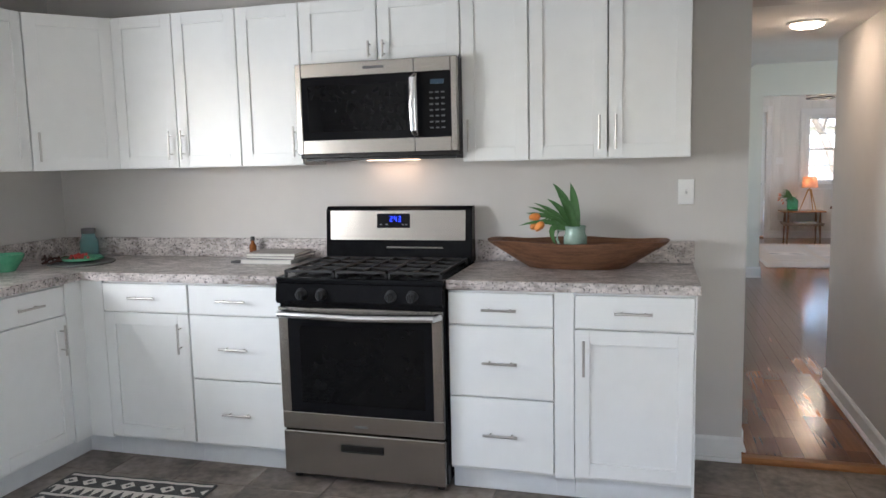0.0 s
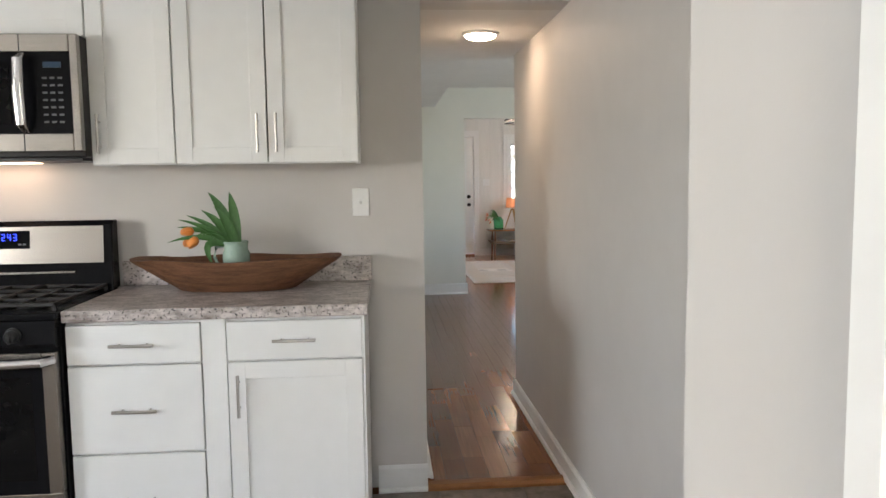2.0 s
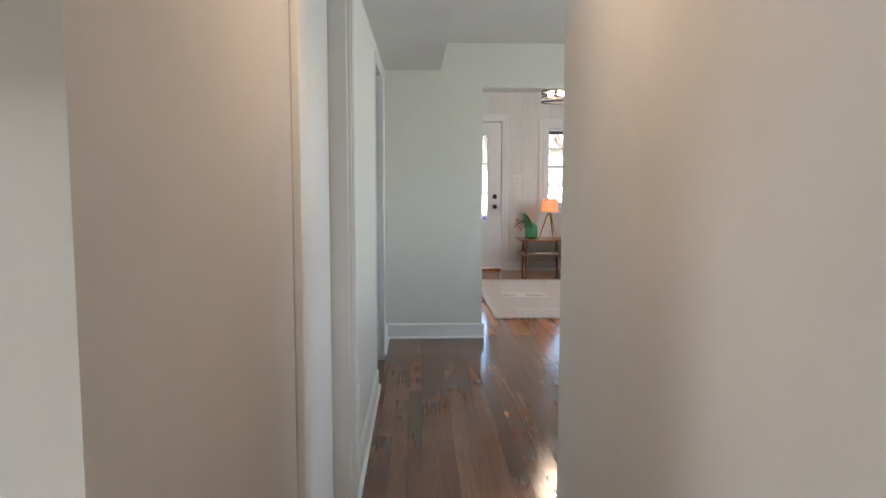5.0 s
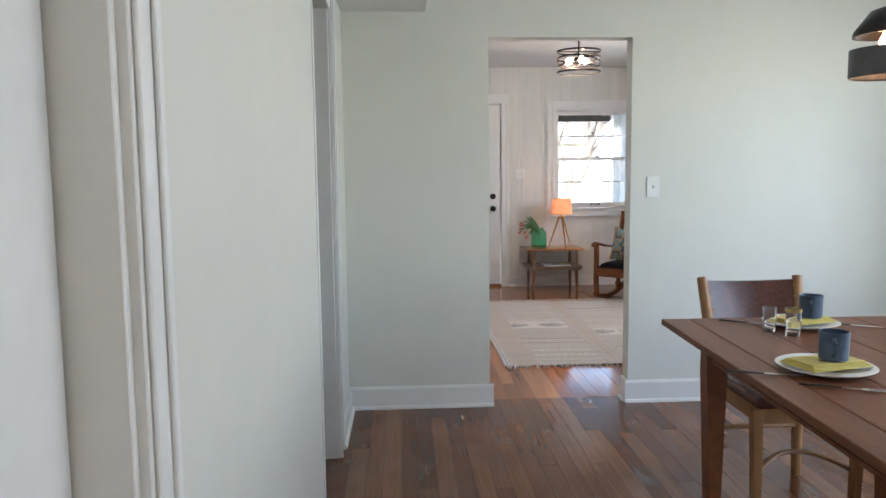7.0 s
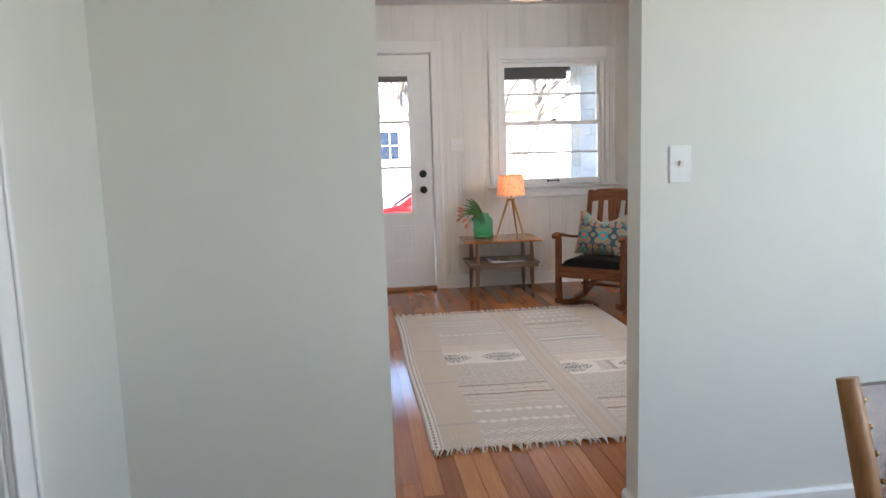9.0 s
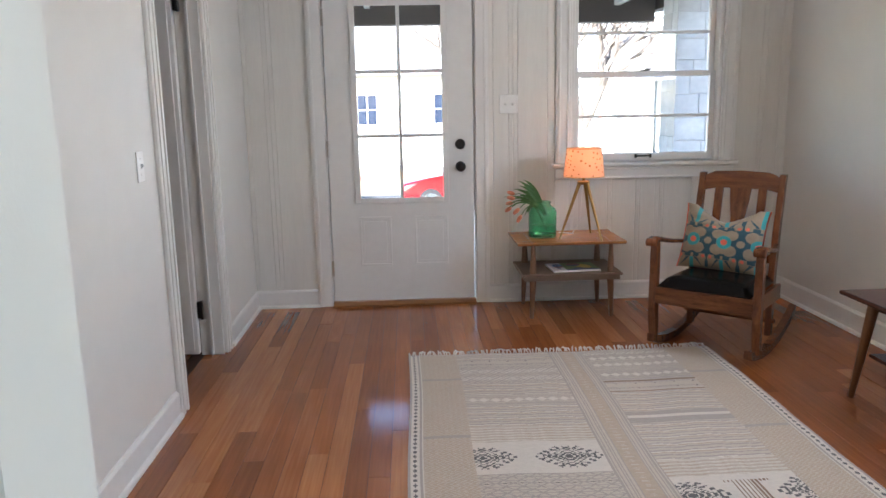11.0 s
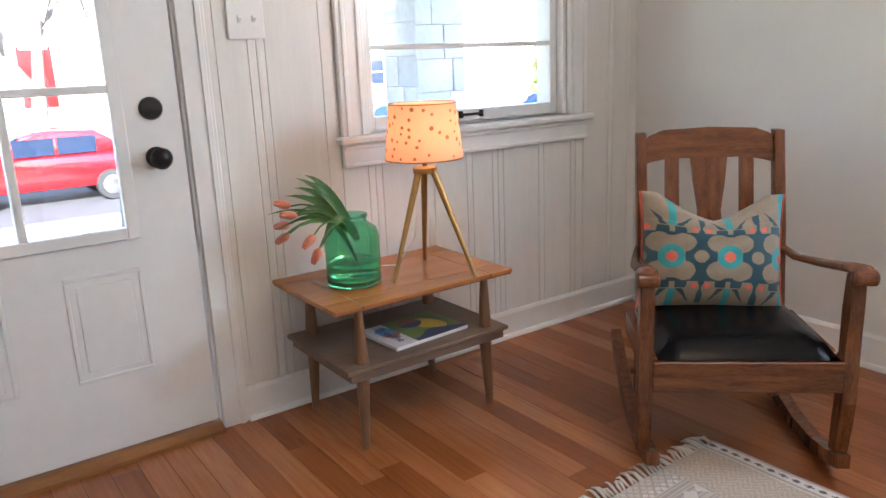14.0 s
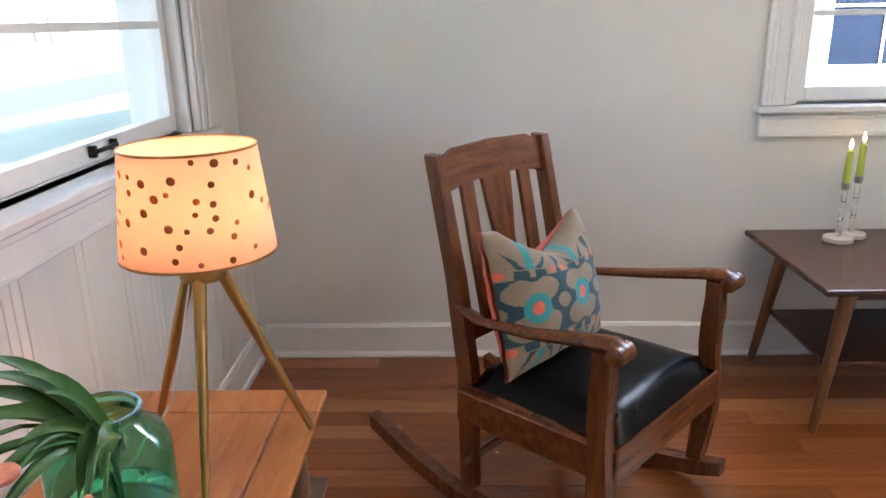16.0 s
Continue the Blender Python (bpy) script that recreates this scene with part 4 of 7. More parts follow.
part("vent_slot", bx(-0.05, 0.528, 1.0, 0.24, 0.536, 1.008), steel, bg)
for gx0, gx1 in ((-0.365, -0.125), (-0.12, 0.12), (0.125, 0.365)):
    g = bmesh.new()
    for y in (0.05, 0.165, 0.28, 0.395, 0.51):
        box(g, gx0, y, 0.945, gx1, y + 0.011, 0.957, bev=0.002)
    for x in (gx0, (gx0 + gx1) / 2 - 0.005, gx1 - 0.011):
        box(g, x, 0.05, 0.945, x + 0.011, 0.521, 0.957, bev=0.002)
    for x in (gx0, gx1 - 0.011):
        for y in (0.05, 0.51):
            box(g, x, y, 0.93, x + 0.011, y + 0.011, 0.945)
    part("grate", g, cast_iron, st, "cast iron grate")
for x, y, r in ((-0.245, 0.16, 0.045), (-0.245, 0.42, 0.036), (0, 0.285, 0.04), (0.245, 0.16, 0.045), (0.245, 0.42, 0.036)):
    part("burner", lathe([(r * 1.2, 0.93), (r * 1.2, 0.935), (r, 0.936), (r, 0.943), (r * 0.8, 0.946)], 20, (x, y)), cast_iron, st, "", True)

# dough bowl with jug of tulips
wood_old = pm("worn_brown_wood", (0.055, 0.022, 0.010), (0.25, 0.115, 0.056), 7, 0.6, 0.7, (0.8, 8, 10), spread=(0.3, 0.7))
bowl = bmesh.new()
N = 40
rows = ((0.205, 0.085, 0.0), (0.225, 0.095, 0.006), (0.315, 0.122, 0.062), (0.40, 0.148, 0.112), (0.408, 0.15, 0.122), (0.385, 0.136, 0.124), (0.30, 0.10, 0.075), (0.20, 0.065, 0.058))
rnd = random.Random(2)
loops = []
for a, b, z in rows:
    lp = []
    for i in range(N):
        t = 2 * math.pi * i / N
        cx, cy = math.cos(t), math.sin(t)
        f = (abs(cx) ** 2.2 + abs(cy) ** 2.2) ** (-1 / 2.2)
        lift = (0.006 * abs(cx * f) ** 3 + 0.004 * math.sin(5 * t)) if z > 0.1 else 0
        lp.append(bowl.verts.new((a * cx * f + rnd.uniform(-0.002, 0.002), b * cy * f + rnd.uniform(-0.002, 0.002), z + lift + rnd.uniform(-0.0015, 0.0015))))
    loops.append(lp)
for p, q in zip(loops, loops[1:]):
    for i in range(N):
        bowl.faces.new((p[i], p[(i + 1) % N], q[(i + 1) % N], q[i]))
bowl.faces.new(loops[0][::-1])
bowl.faces.new(loops[-1])
bmesh.ops.transform(bowl, matrix=pose(0.435, 5.515, 0.9155, 0, 0, -1.5), verts=bowl.verts)
piece("dough_bowl", bowl, wood_old, "long worn brown wooden dough bowl on the countertop", "bowl", smooth=True)
glaze = pm("pale_green_glaze", (0.28, 0.40, 0.32), (0.36, 0.47, 0.39), 9, 0.2, 0.03)
JX, JY = 0.432, 5.52
jug = piece("mug_vase", lathe([(0.042, 0.977), (0.05, 0.982), (0.052, 1.036), (0.052, 1.056), (0.045, 1.071), (0.046, 1.096), (0.049, 1.098), (0.046, 1.104), (0.043, 1.098), (0.041, 1.071), (0.048, 1.056), (0.046, 0.996), (0.02, 0.986)], 28, (JX, JY)), glaze,
            "pale green glazed jar mug holding tulips", "vase", smooth=True)
part("mug_handle", sweep([(JX - 0.048, JY - 0.006, 1.086), (JX - 0.075, JY - 0.01, 1.081), (JX - 0.082, JY - 0.01, 1.046), (JX - 0.07, JY - 0.01, 1.016), (JX - 0.05, JY - 0.006, 1.008)], 0.006, 8), glaze, jug, "", True)
part("raised_band", boxes((JX - 0.028, JY - 0.0535, 1.006, JX + 0.028, JY - 0.05, 1.018)), glaze, jug)
leaf_green = pm("tulip_leaf_green", (0.035, 0.11, 0.022), (0.075, 0.19, 0.045), 18, 0.4, 0.1, (1, 1, 0.3))
tulip_orange = pm("orange_petal", (0.75, 0.22, 0.03), (0.85, 0.34, 0.07), 25, 0.45, sheen=0.2)
tulip_coral = pm("coral_petal", (0.52, 0.13, 0.065), (0.70, 0.29, 0.17), 25, 0.45, sheen=0.2)


def leaf(bm, pts, width, roll=(0, 1, 0)):
    """A long folded leaf along the points."""
    pts = [Vector(p) for p in pts]
    n = len(pts)
    rowsv = []
    for i, p in enumerate(pts):
        d = (pts[min(i + 1, n - 1)] - pts[max(i - 1, 0)]).normalized()
        s = d.cross(Vector(roll)).normalized()
        up = s.cross(d)
        t = i / (n - 1)
        w = width * (math.sin(math.pi * min(1, 0.12 + t * 0.9)) ** 0.8) * (1.0 if t < 1 else 0.05)
        rowsv.append([bm.verts.new(p + s * w + up * w * 0.35), bm.verts.new(p), bm.verts.new(p - s * w + up * w * 0.35)])
    fs = []
    for a, b in zip(rowsv, rowsv[1:]):
        for k in (0, 1):
            fs.append(bm.faces.new((a[k], a[k + 1], b[k + 1], b[k])))
    r = bmesh.ops.extrude_face_region(bm, geom=fs)
    bmesh.ops.translate(bm, verts=[v for v in r["geom"] if isinstance(v, bmesh.types.BMVert)], vec=Vector(roll) * 0.0012)
    return bm


def arc(p0, p1, p2, n=7):
    p0, p1, p2 = Vector(p0), Vector(p1), Vector(p2)
    return [p0 * (1 - t) ** 2 + p1 * 2 * t * (1 - t) + p2 * t * t for t in [i / (n - 1) for i in range(n)]]


def tulip_head(bm, at, way, size, seed, slim=0.8):
    """A closed tulip head of six overlapping petals."""
    rr = random.Random(seed)
    base = lathe([(0.1, 0), (0.42, 0.18), (0.52, 0.45), (0.46, 0.75), (0.30, 1.0), (0.1, 1.08)], 12)
    for v in base.verts:
        k = math.atan2(v.co.y, v.co.x)
        v.co.xy *= 1 + 0.10 * math.cos(3 * k) * min(1, v.co.z * 1.5)
        if v.co.z > 0.7:
            v.co.z += 0.14 * math.cos(3 * k + 0.5)
    q = Vector(way).to_track_quat('Z', 'Y').to_matrix().to_4x4()
    bmesh.ops.transform(base, matrix=Matrix.Translation(at) @ q @ Matrix.Diagonal((size * slim, size * slim, size, 1)), verts=base.verts)
    me = bpy.data.meshes.new("tmp")
    base.to_mesh(me)
    base.free()
    bm.from_mesh(me)
    bpy.data.meshes.remove(me)
    return bm


tl = thing("tulip_bunch", pose(JX, JY, 1.092), "orange tulips with long green leaves leaning from a jar mug", "flowers")
for k, (tx, ty, tz, w) in enumerate(((-0.10, 0.0, 0.205, 0.021), (-0.022, 0.015, 0.205, 0.02), (-0.125, -0.01, 0.135, 0.017), (-0.075, -0.02, 0.15, 0.016), (-0.19, 0.02, 0.115, 0.013), (-0.215, -0.01, 0.10, 0.011), (-0.225, 0.0, 0.07, 0.012), (-0.255, -0.02, 0.012, 0.012), (-0.17, 0.02, 0.05, 0.016))):
    part("leaf", leaf(bmesh.new(), arc((0.008, 0, -0.05), (tx * 0.35 + 0.01, ty * 0.3, max(0.07, tz * 0.62)), (tx, ty, tz), 9), w, (0.1, -0.9, 0.35)), leaf_green, tl, "", True)
part("leaf", leaf(bmesh.new(), arc((-0.01, -0.01, -0.01), (-0.15, -0.03, 0.05), (-0.075, -0.05, -0.085), 9), 0.015, (0.1, -0.9, 0.35)), leaf_green, tl, "", True)
for k, (tip, way) in enumerate((((-0.155, -0.01, 0.055), (-1, 0, -0.1)), ((-0.14, -0.02, 0.03), (-0.7, -0.2, -0.75)), ((-0.165, 0.02, 0.03), (-0.75, 0, -0.65)))):
    part("stem", sweep(arc((0, 0, -0.05), (-0.05, 0, 0.09), tip), 0.0032, 6), leaf_green, tl, "", True)
    part("tulip_head", tulip_head(bmesh.new(), tip, way, 0.045, k), tulip_orange, tl, "orange petals", True)

# small things on the corner of the counter
jade = pm("jade_green_glass", (0.10, 0.36, 0.20), (0.16, 0.45, 0.27), 6, 0.18)
piece("green_bowl", lathe([(0.045, 0.9155), (0.05, 0.921), (0.088, 0.985), (0.092, 1.0), (0.086, 1.0), (0.05, 0.93), (0.01, 0.925)], 28, (-2.30, 5.05)), jade, "small jade green bowl on the counter", "bowl", smooth=True)
piece("slate_plate", lathe([(0.16, 0.9155), (0.165, 0.92), (0.165, 0.926), (0.15, 0.927)], 32, (-2.12, 5.36)), pm("slate", (0.12, 0.12, 0.11), (0.18, 0.18, 0.17), 12, 0.6, 0.2), "round grey slate plate on the counter", "plate", smooth=True)
piece("green_plate", lathe([(0.06, 0.9275), (0.10, 0.938), (0.105, 0.95), (0.098, 0.95), (0.06, 0.936), (0.01, 0.934)], 28, (-2.11, 5.36)), jade, "jade green dish holding red berries", "plate", smooth=True)
rnd = random.Random(9)
heap = thing("berry_heap", pose(-2.13, 5.36, 0.942), "heap of red berries on a green dish", "berries")
berry_red = pm("red_berry", (0.35, 0.02, 0.02), (0.5, 0.05, 0.04), 20, 0.35)
berry = bmesh.new()
bmesh.ops.create_icosphere(berry, subdivisions=1, radius=0.0095)
berry = mesh_of("berry", berry, berry_red, True)
for k in range(26):
    t = rnd.uniform(0, 6.28)
    r = rnd.uniform(0, 0.055)
    ob = new("berry", berry)
    ob.parent = heap
    ob.location = (r * math.cos(t), r * math.sin(t), rnd.uniform(0.004, 0.028) * (1 - r * 8))
bm = bmesh.new()
for k in range(9):
    t = rnd.uniform(0, 3.14)
    p = Vector((-2.26 + rnd.uniform(-0.05, 0.05), 5.30 + rnd.uniform(-0.05, 0.05), 0.925))
    sweep([p, p + Vector((0.06 * math.cos(t), 0.06 * math.sin(t), 0.02)), p + Vector((0.11 * math.cos(t), 0.1 * math.sin(t), rnd.uniform(0.0, 0.03)))], 0.006, 6, bm)
piece("dried_twigs", bm, pm("dark_twig", (0.05, 0.02, 0.015), (0.10, 0.04, 0.03), 20, 0.7, 0.2), "dark dried twigs on the counter", "twigs", smooth=True)
blue_glass = pm("blue_green_glass", (0.45, 0.72, 0.72), (0.5, 0.76, 0.76), 5, 0.05, trans=0.85, ior=1.45)
jar = piece("mason_jar", lathe([(0.045, 0.9155), (0.05, 0.922), (0.05, 1.0), (0.036, 1.03), (0.034, 1.045), (0.032, 1.045), (0.034, 1.028), (0.047, 0.998), (0.047, 0.925), (0.02, 0.92)], 24, (-2.30, 5.63)), blue_glass, "blue glass canning jar with a grey lid", "jar", smooth=True)
part("lid", lathe([(0.037, 1.046), (0.038, 1.05), (0.038, 1.072), (0.035, 1.076)], 24, (-2.30, 5.63)), pm("zinc", (0.12, 0.12, 0.12), (0.2, 0.2, 0.2), 20, 0.5, metal=0.6), jar, "grey metal lid", True)
bk = (("book", (-1.235, 5.44, -0.955, 5.66), 0.9155, 0.938, (0.55, 0.54, 0.52), "white paperback book at the bottom of a stack"), ("book", (-1.21, 5.46, -0.93, 5.67), 0.9385, 0.952, (0.20, 0.17, 0.15), "brown book in a stack"), ("book", (-1.205, 5.45, -0.94, 5.66), 0.9525, 0.968, (0.40, 0.36, 0.32), "grey-brown book on top of a stack"))
for k, (nm, r, z0, z1, col, lab) in enumerate(bk):
    b = thing(nm, pose((r[0] + r[2]) / 2, (r[1] + r[3]) / 2, z0, 0, 0, (2, -4, 3)[k]), lab, "book", "stack of books")
    w, h = (r[2] - r[0]) / 2, (r[3] - r[1]) / 2
    cv = pm("book_cover", col, tuple(v * 0.7 for v in col), 9, 0.45)
    part("cover", boxes((-w, -h, 0, w, h, 0.002), (-w, -h, z1 - z0 - 0.002, w, h, z1 - z0), (-w, h - 0.003, 0.002, w, h, z1 - z0 - 0.002)), cv, b)
    part("paper_block", bx(-w + 0.004, -h + 0.004, 0.002, w - 0.004, h - 0.003, z1 - z0 - 0.002), pm("paper", (0.72, 0.70, 0.64), (0.66, 0.64, 0.58), 60, 0.8, 0.1, (1, 1, 40)), b)
bt = piece("amber_bottle", lathe([(0.017, 0.9155), (0.019, 0.92), (0.019, 0.985), (0.009, 1.0), (0.009, 1.012)], 18, (-1.27, 5.64)), pm("amber_glass", (0.35, 0.10, 0.02), (0.4, 0.13, 0.03), 5, 0.08, trans=0.4), "small amber glass bottle with a cap", "bottle", smooth=True)
part("cap", lathe([(0.011, 1.0125), (0.011, 1.03), (0.009, 1.033)], 14, (-1.27, 5.64)), plastic_dark, bt, "", True)
piece("coaster", lathe([(0.045, 0.9155), (0.045, 0.92), (0.042, 0.922)], 24, (-1.27, 5.50)), pm("dark_stone", (0.06, 0.06, 0.06), (0.1, 0.1, 0.1), 20, 0.6), "dark round coaster beside a stack of books", "coaster")


# ---- passage and dining room ----
def grid_cloth(name, cols, rows, place, colour, mats, parent=None, label="", category="", thick=None):
    """A woven or printed cloth: a fine grid whose squares take one of several yarn colours."""
    verts = [place(i / cols, j / rows) for j in range(rows + 1) for i in range(cols + 1)]
    faces, idx = [], []
    for j in range(rows):
        for i in range(cols):
            a = j * (cols + 1) + i
            faces.append((a, a + 1, a + cols + 2, a + cols + 1))
            idx.append(colour((i + 0.5) / cols, (j + 0.5) / rows))
    me = bpy.data.meshes.new(name)
    me.from_pydata(verts, [], faces)
    for m in mats:
        me.materials.append(m)
    me.polygons.foreach_set("material_index", idx)
    me.shade_smooth()
    me.update()
    ob = new(name, me)
    if parent:
        ob.parent = parent
        return tagged(ob, label)
    return tagged(ob, label, category)


yarn = lambda n, c, k=0.85: pm(n, c, tuple(v * k for v in c), 55, 0.9, 0.35, (1, 2.5, 1), fine=420, sheen=0.2)
yarn_cream, yarn_tan, yarn_grey = yarn("cream_yarn", (0.56, 0.50, 0.43)), yarn("tan_yarn", (0.48, 0.395, 0.31)), yarn("grey_yarn", (0.40, 0.36, 0.33))
yarn_dark, yarn_white, yarn_black = yarn("dark_yarn", (0.10, 0.095, 0.10)), yarn("white_yarn", (0.68, 0.63, 0.57)), yarn("black_yarn", (0.02, 0.018, 0.016))
yarn_brown = yarn("brown_yarn", (0.24, 0.15, 0.10))


def mat_pattern(u, v):
    # 0 black, 1 cream: bold diamond bands between toothed stripes
    x, y = u * 0.75, v * 1.6
    if min(x, 0.75 - x) < 0.012 or y < 0.012:
        return 0
    b = (y - 0.012) % 0.2
    if b < 0.018 or 0.118 < b < 0.128:
        return 1
    if b < 0.118:
        d = abs((x % 0.1) - 0.05) / 0.05 + abs(b - 0.068) / 0.05
        return 0 if d < 0.3 else 1 if d < 0.72 else 0
    k = (b - 0.128) / 0.072
    return 1 if abs((x % 0.05) - 0.025) / 0.025 > k else 0


rug = thing("kitchen_mat", pose(-1.84, 4.89, -0.012, 0, 0, 2), "black and cream geometric woven runner on the tile floor", "rug")
grid_cloth("weave", 150, 320, lambda u, v: (u * 0.75, -v * 1.6, 0.006 + 0.001 * math.sin(u * 40)), mat_pattern, (yarn_black, yarn_white), rug)
part("backing", bx(0.0, -1.6, 0.0, 0.75, 0.0, 0.0045), yarn_black, rug)

lamp = thing("ceiling_light", pose(1.52, 6.40, 2.07), "small round flush ceiling light, lit warm, in the passage", "ceiling light")
part("base", lathe([(0.095, 0), (0.095, -0.006), (0.088, -0.011), (0.08, -0.013)], 32), trim_paint, lamp, "white rim", True)
part("diffuser", lathe([(0.079, -0.013), (0.076, -0.02), (0.058, -0.028), (0.03, -0.032), (0.004, -0.033)], 32), pm("lit_diffuser", (1, 0.93, 0.82), (1, 0.93, 0.82), 3, 0.5, emit=((1.0, 0.72, 0.47), 8.0)), lamp, "lit frosted diffuser", True)

oak_light = pm("light_oak", (0.36, 0.19, 0.075), (0.25, 0.12, 0.045), 5, 0.4, 0.15, (8, 8, 0.8))
walnut_top = pm("brown_table_wood", (0.10, 0.029, 0.009), (0.225, 0.078, 0.027), 4, 0.42, 0.2, (7, 0.7, 7), spread=(0.3, 0.7))
brown_leather = pm("brown_leather", (0.045, 0.014, 0.010), (0.10, 0.032, 0.022), 9, 0.26, 0.2, bump_scale=120)
brass_nail = pm("brass", (0.40, 0.25, 0.09), (0.30, 0.18, 0.07), 20, 0.35, metal=1.0)
T = thing("dining_table", pose(2.462, 9.845, 0, 0, 0, -2.5), "brown plank-top dining table with tapered legs", "dining table")
x = 0.0
for w in (0.105, 0.195, 0.21, 0.215, 0.20):
    part("plank", bx(x, -1.75, 0.727, x + w - 0.0025, 0, 0.75, bev=0.0025), walnut_top, T)
    x += w
part("apron", boxes((0.13, -1.60, 0.635, 0.15, -0.16, 0.727), (0.775, -1.60, 0.635, 0.795, -0.16, 0.727), (0.15, -0.18, 0.635, 0.775, -0.16, 0.727), (0.15, -1.60, 0.635, 0.775, -1.58, 0.727), (0.122, -1.60, 0.628, 0.13, -0.16, 0.64)), walnut_top, T)
for lx, ly in ((0.105, -0.20), (0.75, -0.20), (0.105, -1.63), (0.75, -1.63)):
    part("leg", slab(((lx, 0.727), (lx + 0.075, 0.727), (lx + 0.075, 0.60), (lx + 0.062, 0.0), (lx + 0.022, 0.0), (lx, 0.60)), 1, ly, ly + 0.07, bev=0.005), walnut_top, T)

C = thing("dining_chair", pose(2.985, 9.94, 0, 0, 0, 0), "light oak chair with studded brown leather at the table end", "chair")
for s in (-1, 1):
    part("back_post", sweep([(s * 0.175, 0.17, 0.0), (s * 0.18, 0.19, 0.45), (s * 0.20, 0.25, 0.70), (s * 0.212, 0.29, 0.85)], [0.019, 0.023, 0.022, 0.019], 10, flat=1.1), oak_light, C, "", True)
    part("front_leg", slab(((s * 0.20 - 0.021, 0.43), (s * 0.20 + 0.021, 0.43), (s * 0.19 + 0.015, 0.0), (s * 0.19 - 0.015, 0.0)), 1, -0.235, -0.195, bev=0.004), oak_light, C)
    part("side_rail", bx(s * 0.185 - 0.012, -0.2, 0.37, s * 0.185 + 0.012, 0.17, 0.43, bev=0.003), oak_light, C)
part("front_rail", bx(-0.18, -0.225, 0.37, 0.18, -0.203, 0.43, bev=0.003), oak_light, C)
part("stretcher", sweep(arc((-0.19, -0.21, 0.17), (0.0, -0.02, 0.27), (0.19, -0.21, 0.17), 11), 0.013, 8, flat=0.7), oak_light, C, "arched stretcher", True)
part("rear_stretcher", sweep([(-0.178, 0.175, 0.22), (0.178, 0.175, 0.22)], 0.011, 8), oak_light, C, "", True)
part("seat", bx(-0.21, -0.245, 0.43, 0.21, 0.185, 0.475, bev=0.018, seg=3), brown_leather, C, "padded brown leather seat", True)
bm = bmesh.new()
cols, rws = 12, 8
vv = [[None] * (rws + 1) for _ in range(cols + 1)]
for i in range(cols + 1):
    for j in range(rws + 1):
        u, v = i / cols * 2 - 1, j / rws
        vv[i][j] = bm.verts.new((u * (0.178 + 0.022 * v), 0.215 + 0.075 * v + 0.03 * (1 - u * u) - 0.012, 0.60 + 0.235 * v - 0.008 * (1 - u * u) * (v > 0.9)))
fs = [bm.faces.new((vv[i][j], vv[i + 1][j], vv[i + 1][j + 1], vv[i][j + 1])) for i in range(cols) for j in range(rws)]
r = bmesh.ops.extrude_face_region(bm, geom=fs)
bmesh.ops.translate(bm, verts=[g for g in r["geom"] if isinstance(g, bmesh.types.BMVert)], vec=(0, 0.016, 0))
part("backrest", bm, brown_leather, C, "brown leather back panel", True)
nail = mesh_of("stud", lathe([(0.006, 0), (0.005, 0.003), (0.001, 0.0045)], 8), brass_nail, True)
for s in (-1, 1):
    for k in range(5):
        ob = new("stud", nail)
        ob.parent = C
        v = 0.1 + 0.2 * k
        ob.matrix_basis = pose(s * (0.171 + 0.022 * v), 0.204 + 0.075 * v, 0.60 + 0.235 * v, 90, 0, 0)

white_china = pm("white_china", (0.78, 0.78, 0.75), (0.74, 0.74, 0.71), 6, 0.12)
napkin_yellow = pm("yellow_napkin", (0.55, 0.45, 0.05), (0.62, 0.52, 0.10), 25, 0.85, 0.3, sheen=0.3)
mug_blue = pm("blue_grey_glaze", (0.04, 0.07, 0.12), (0.09, 0.13, 0.19), 8, 0.3, 0.1)
clear_glass = pm("clear_glass", (0.97, 0.98, 0.98), (0.97, 0.98, 0.98), 3, 0.02, trans=1.0, ior=1.45)
gilt = pm("gilt_rim", (0.55, 0.38, 0.14), (0.48, 0.32, 0.1), 20, 0.25, metal=1.0)


def place_setting(cx, cy, mug_at):
    piece("dinner_plate", lathe([(0.07, 0.7505), (0.08, 0.753), (0.125, 0.766), (0.13, 0.77), (0.124, 0.7705), (0.08, 0.758), (0.01, 0.757)], 40, (cx, cy)), white_china, "white dinner plate on the dining table", "plate", "place settings", smooth=True)
    bm = bmesh.new()
    for k in range(4):
        box(bm, -0.10 + 0.004 * k, -0.065 + 0.006 * k, 0.771 + 0.0035 * k, 0.10 - 0.003 * k, 0.065 - 0.004 * k, 0.7738 + 0.0035 * k, bev=0.001)
    bmesh.ops.transform(bm, matrix=pose(cx, cy, 0, 0, 0, 14), verts=bm.verts)
    piece("napkin", bm, napkin_yellow, "folded yellow cloth napkin on a white plate", "napkin", "place settings")
    mx, my = mug_at
    mg = piece("mug", lathe([(0.034, 0.787), (0.038, 0.79), (0.04, 0.86), (0.04, 0.866), (0.037, 0.866), (0.035, 0.80), (0.01, 0.796)], 24, (mx, my)), mug_blue, "blue grey stoneware mug on a napkin", "mug", "place settings", smooth=True)
    part("mug_handle", sweep([(mx - 0.02, my - 0.034, 0.85), (mx - 0.028, my - 0.055, 0.842), (mx - 0.028, my - 0.055, 0.815), (mx - 0.02, my - 0.034, 0.805)], 0.005, 8), mug_blue, mg, "", True)


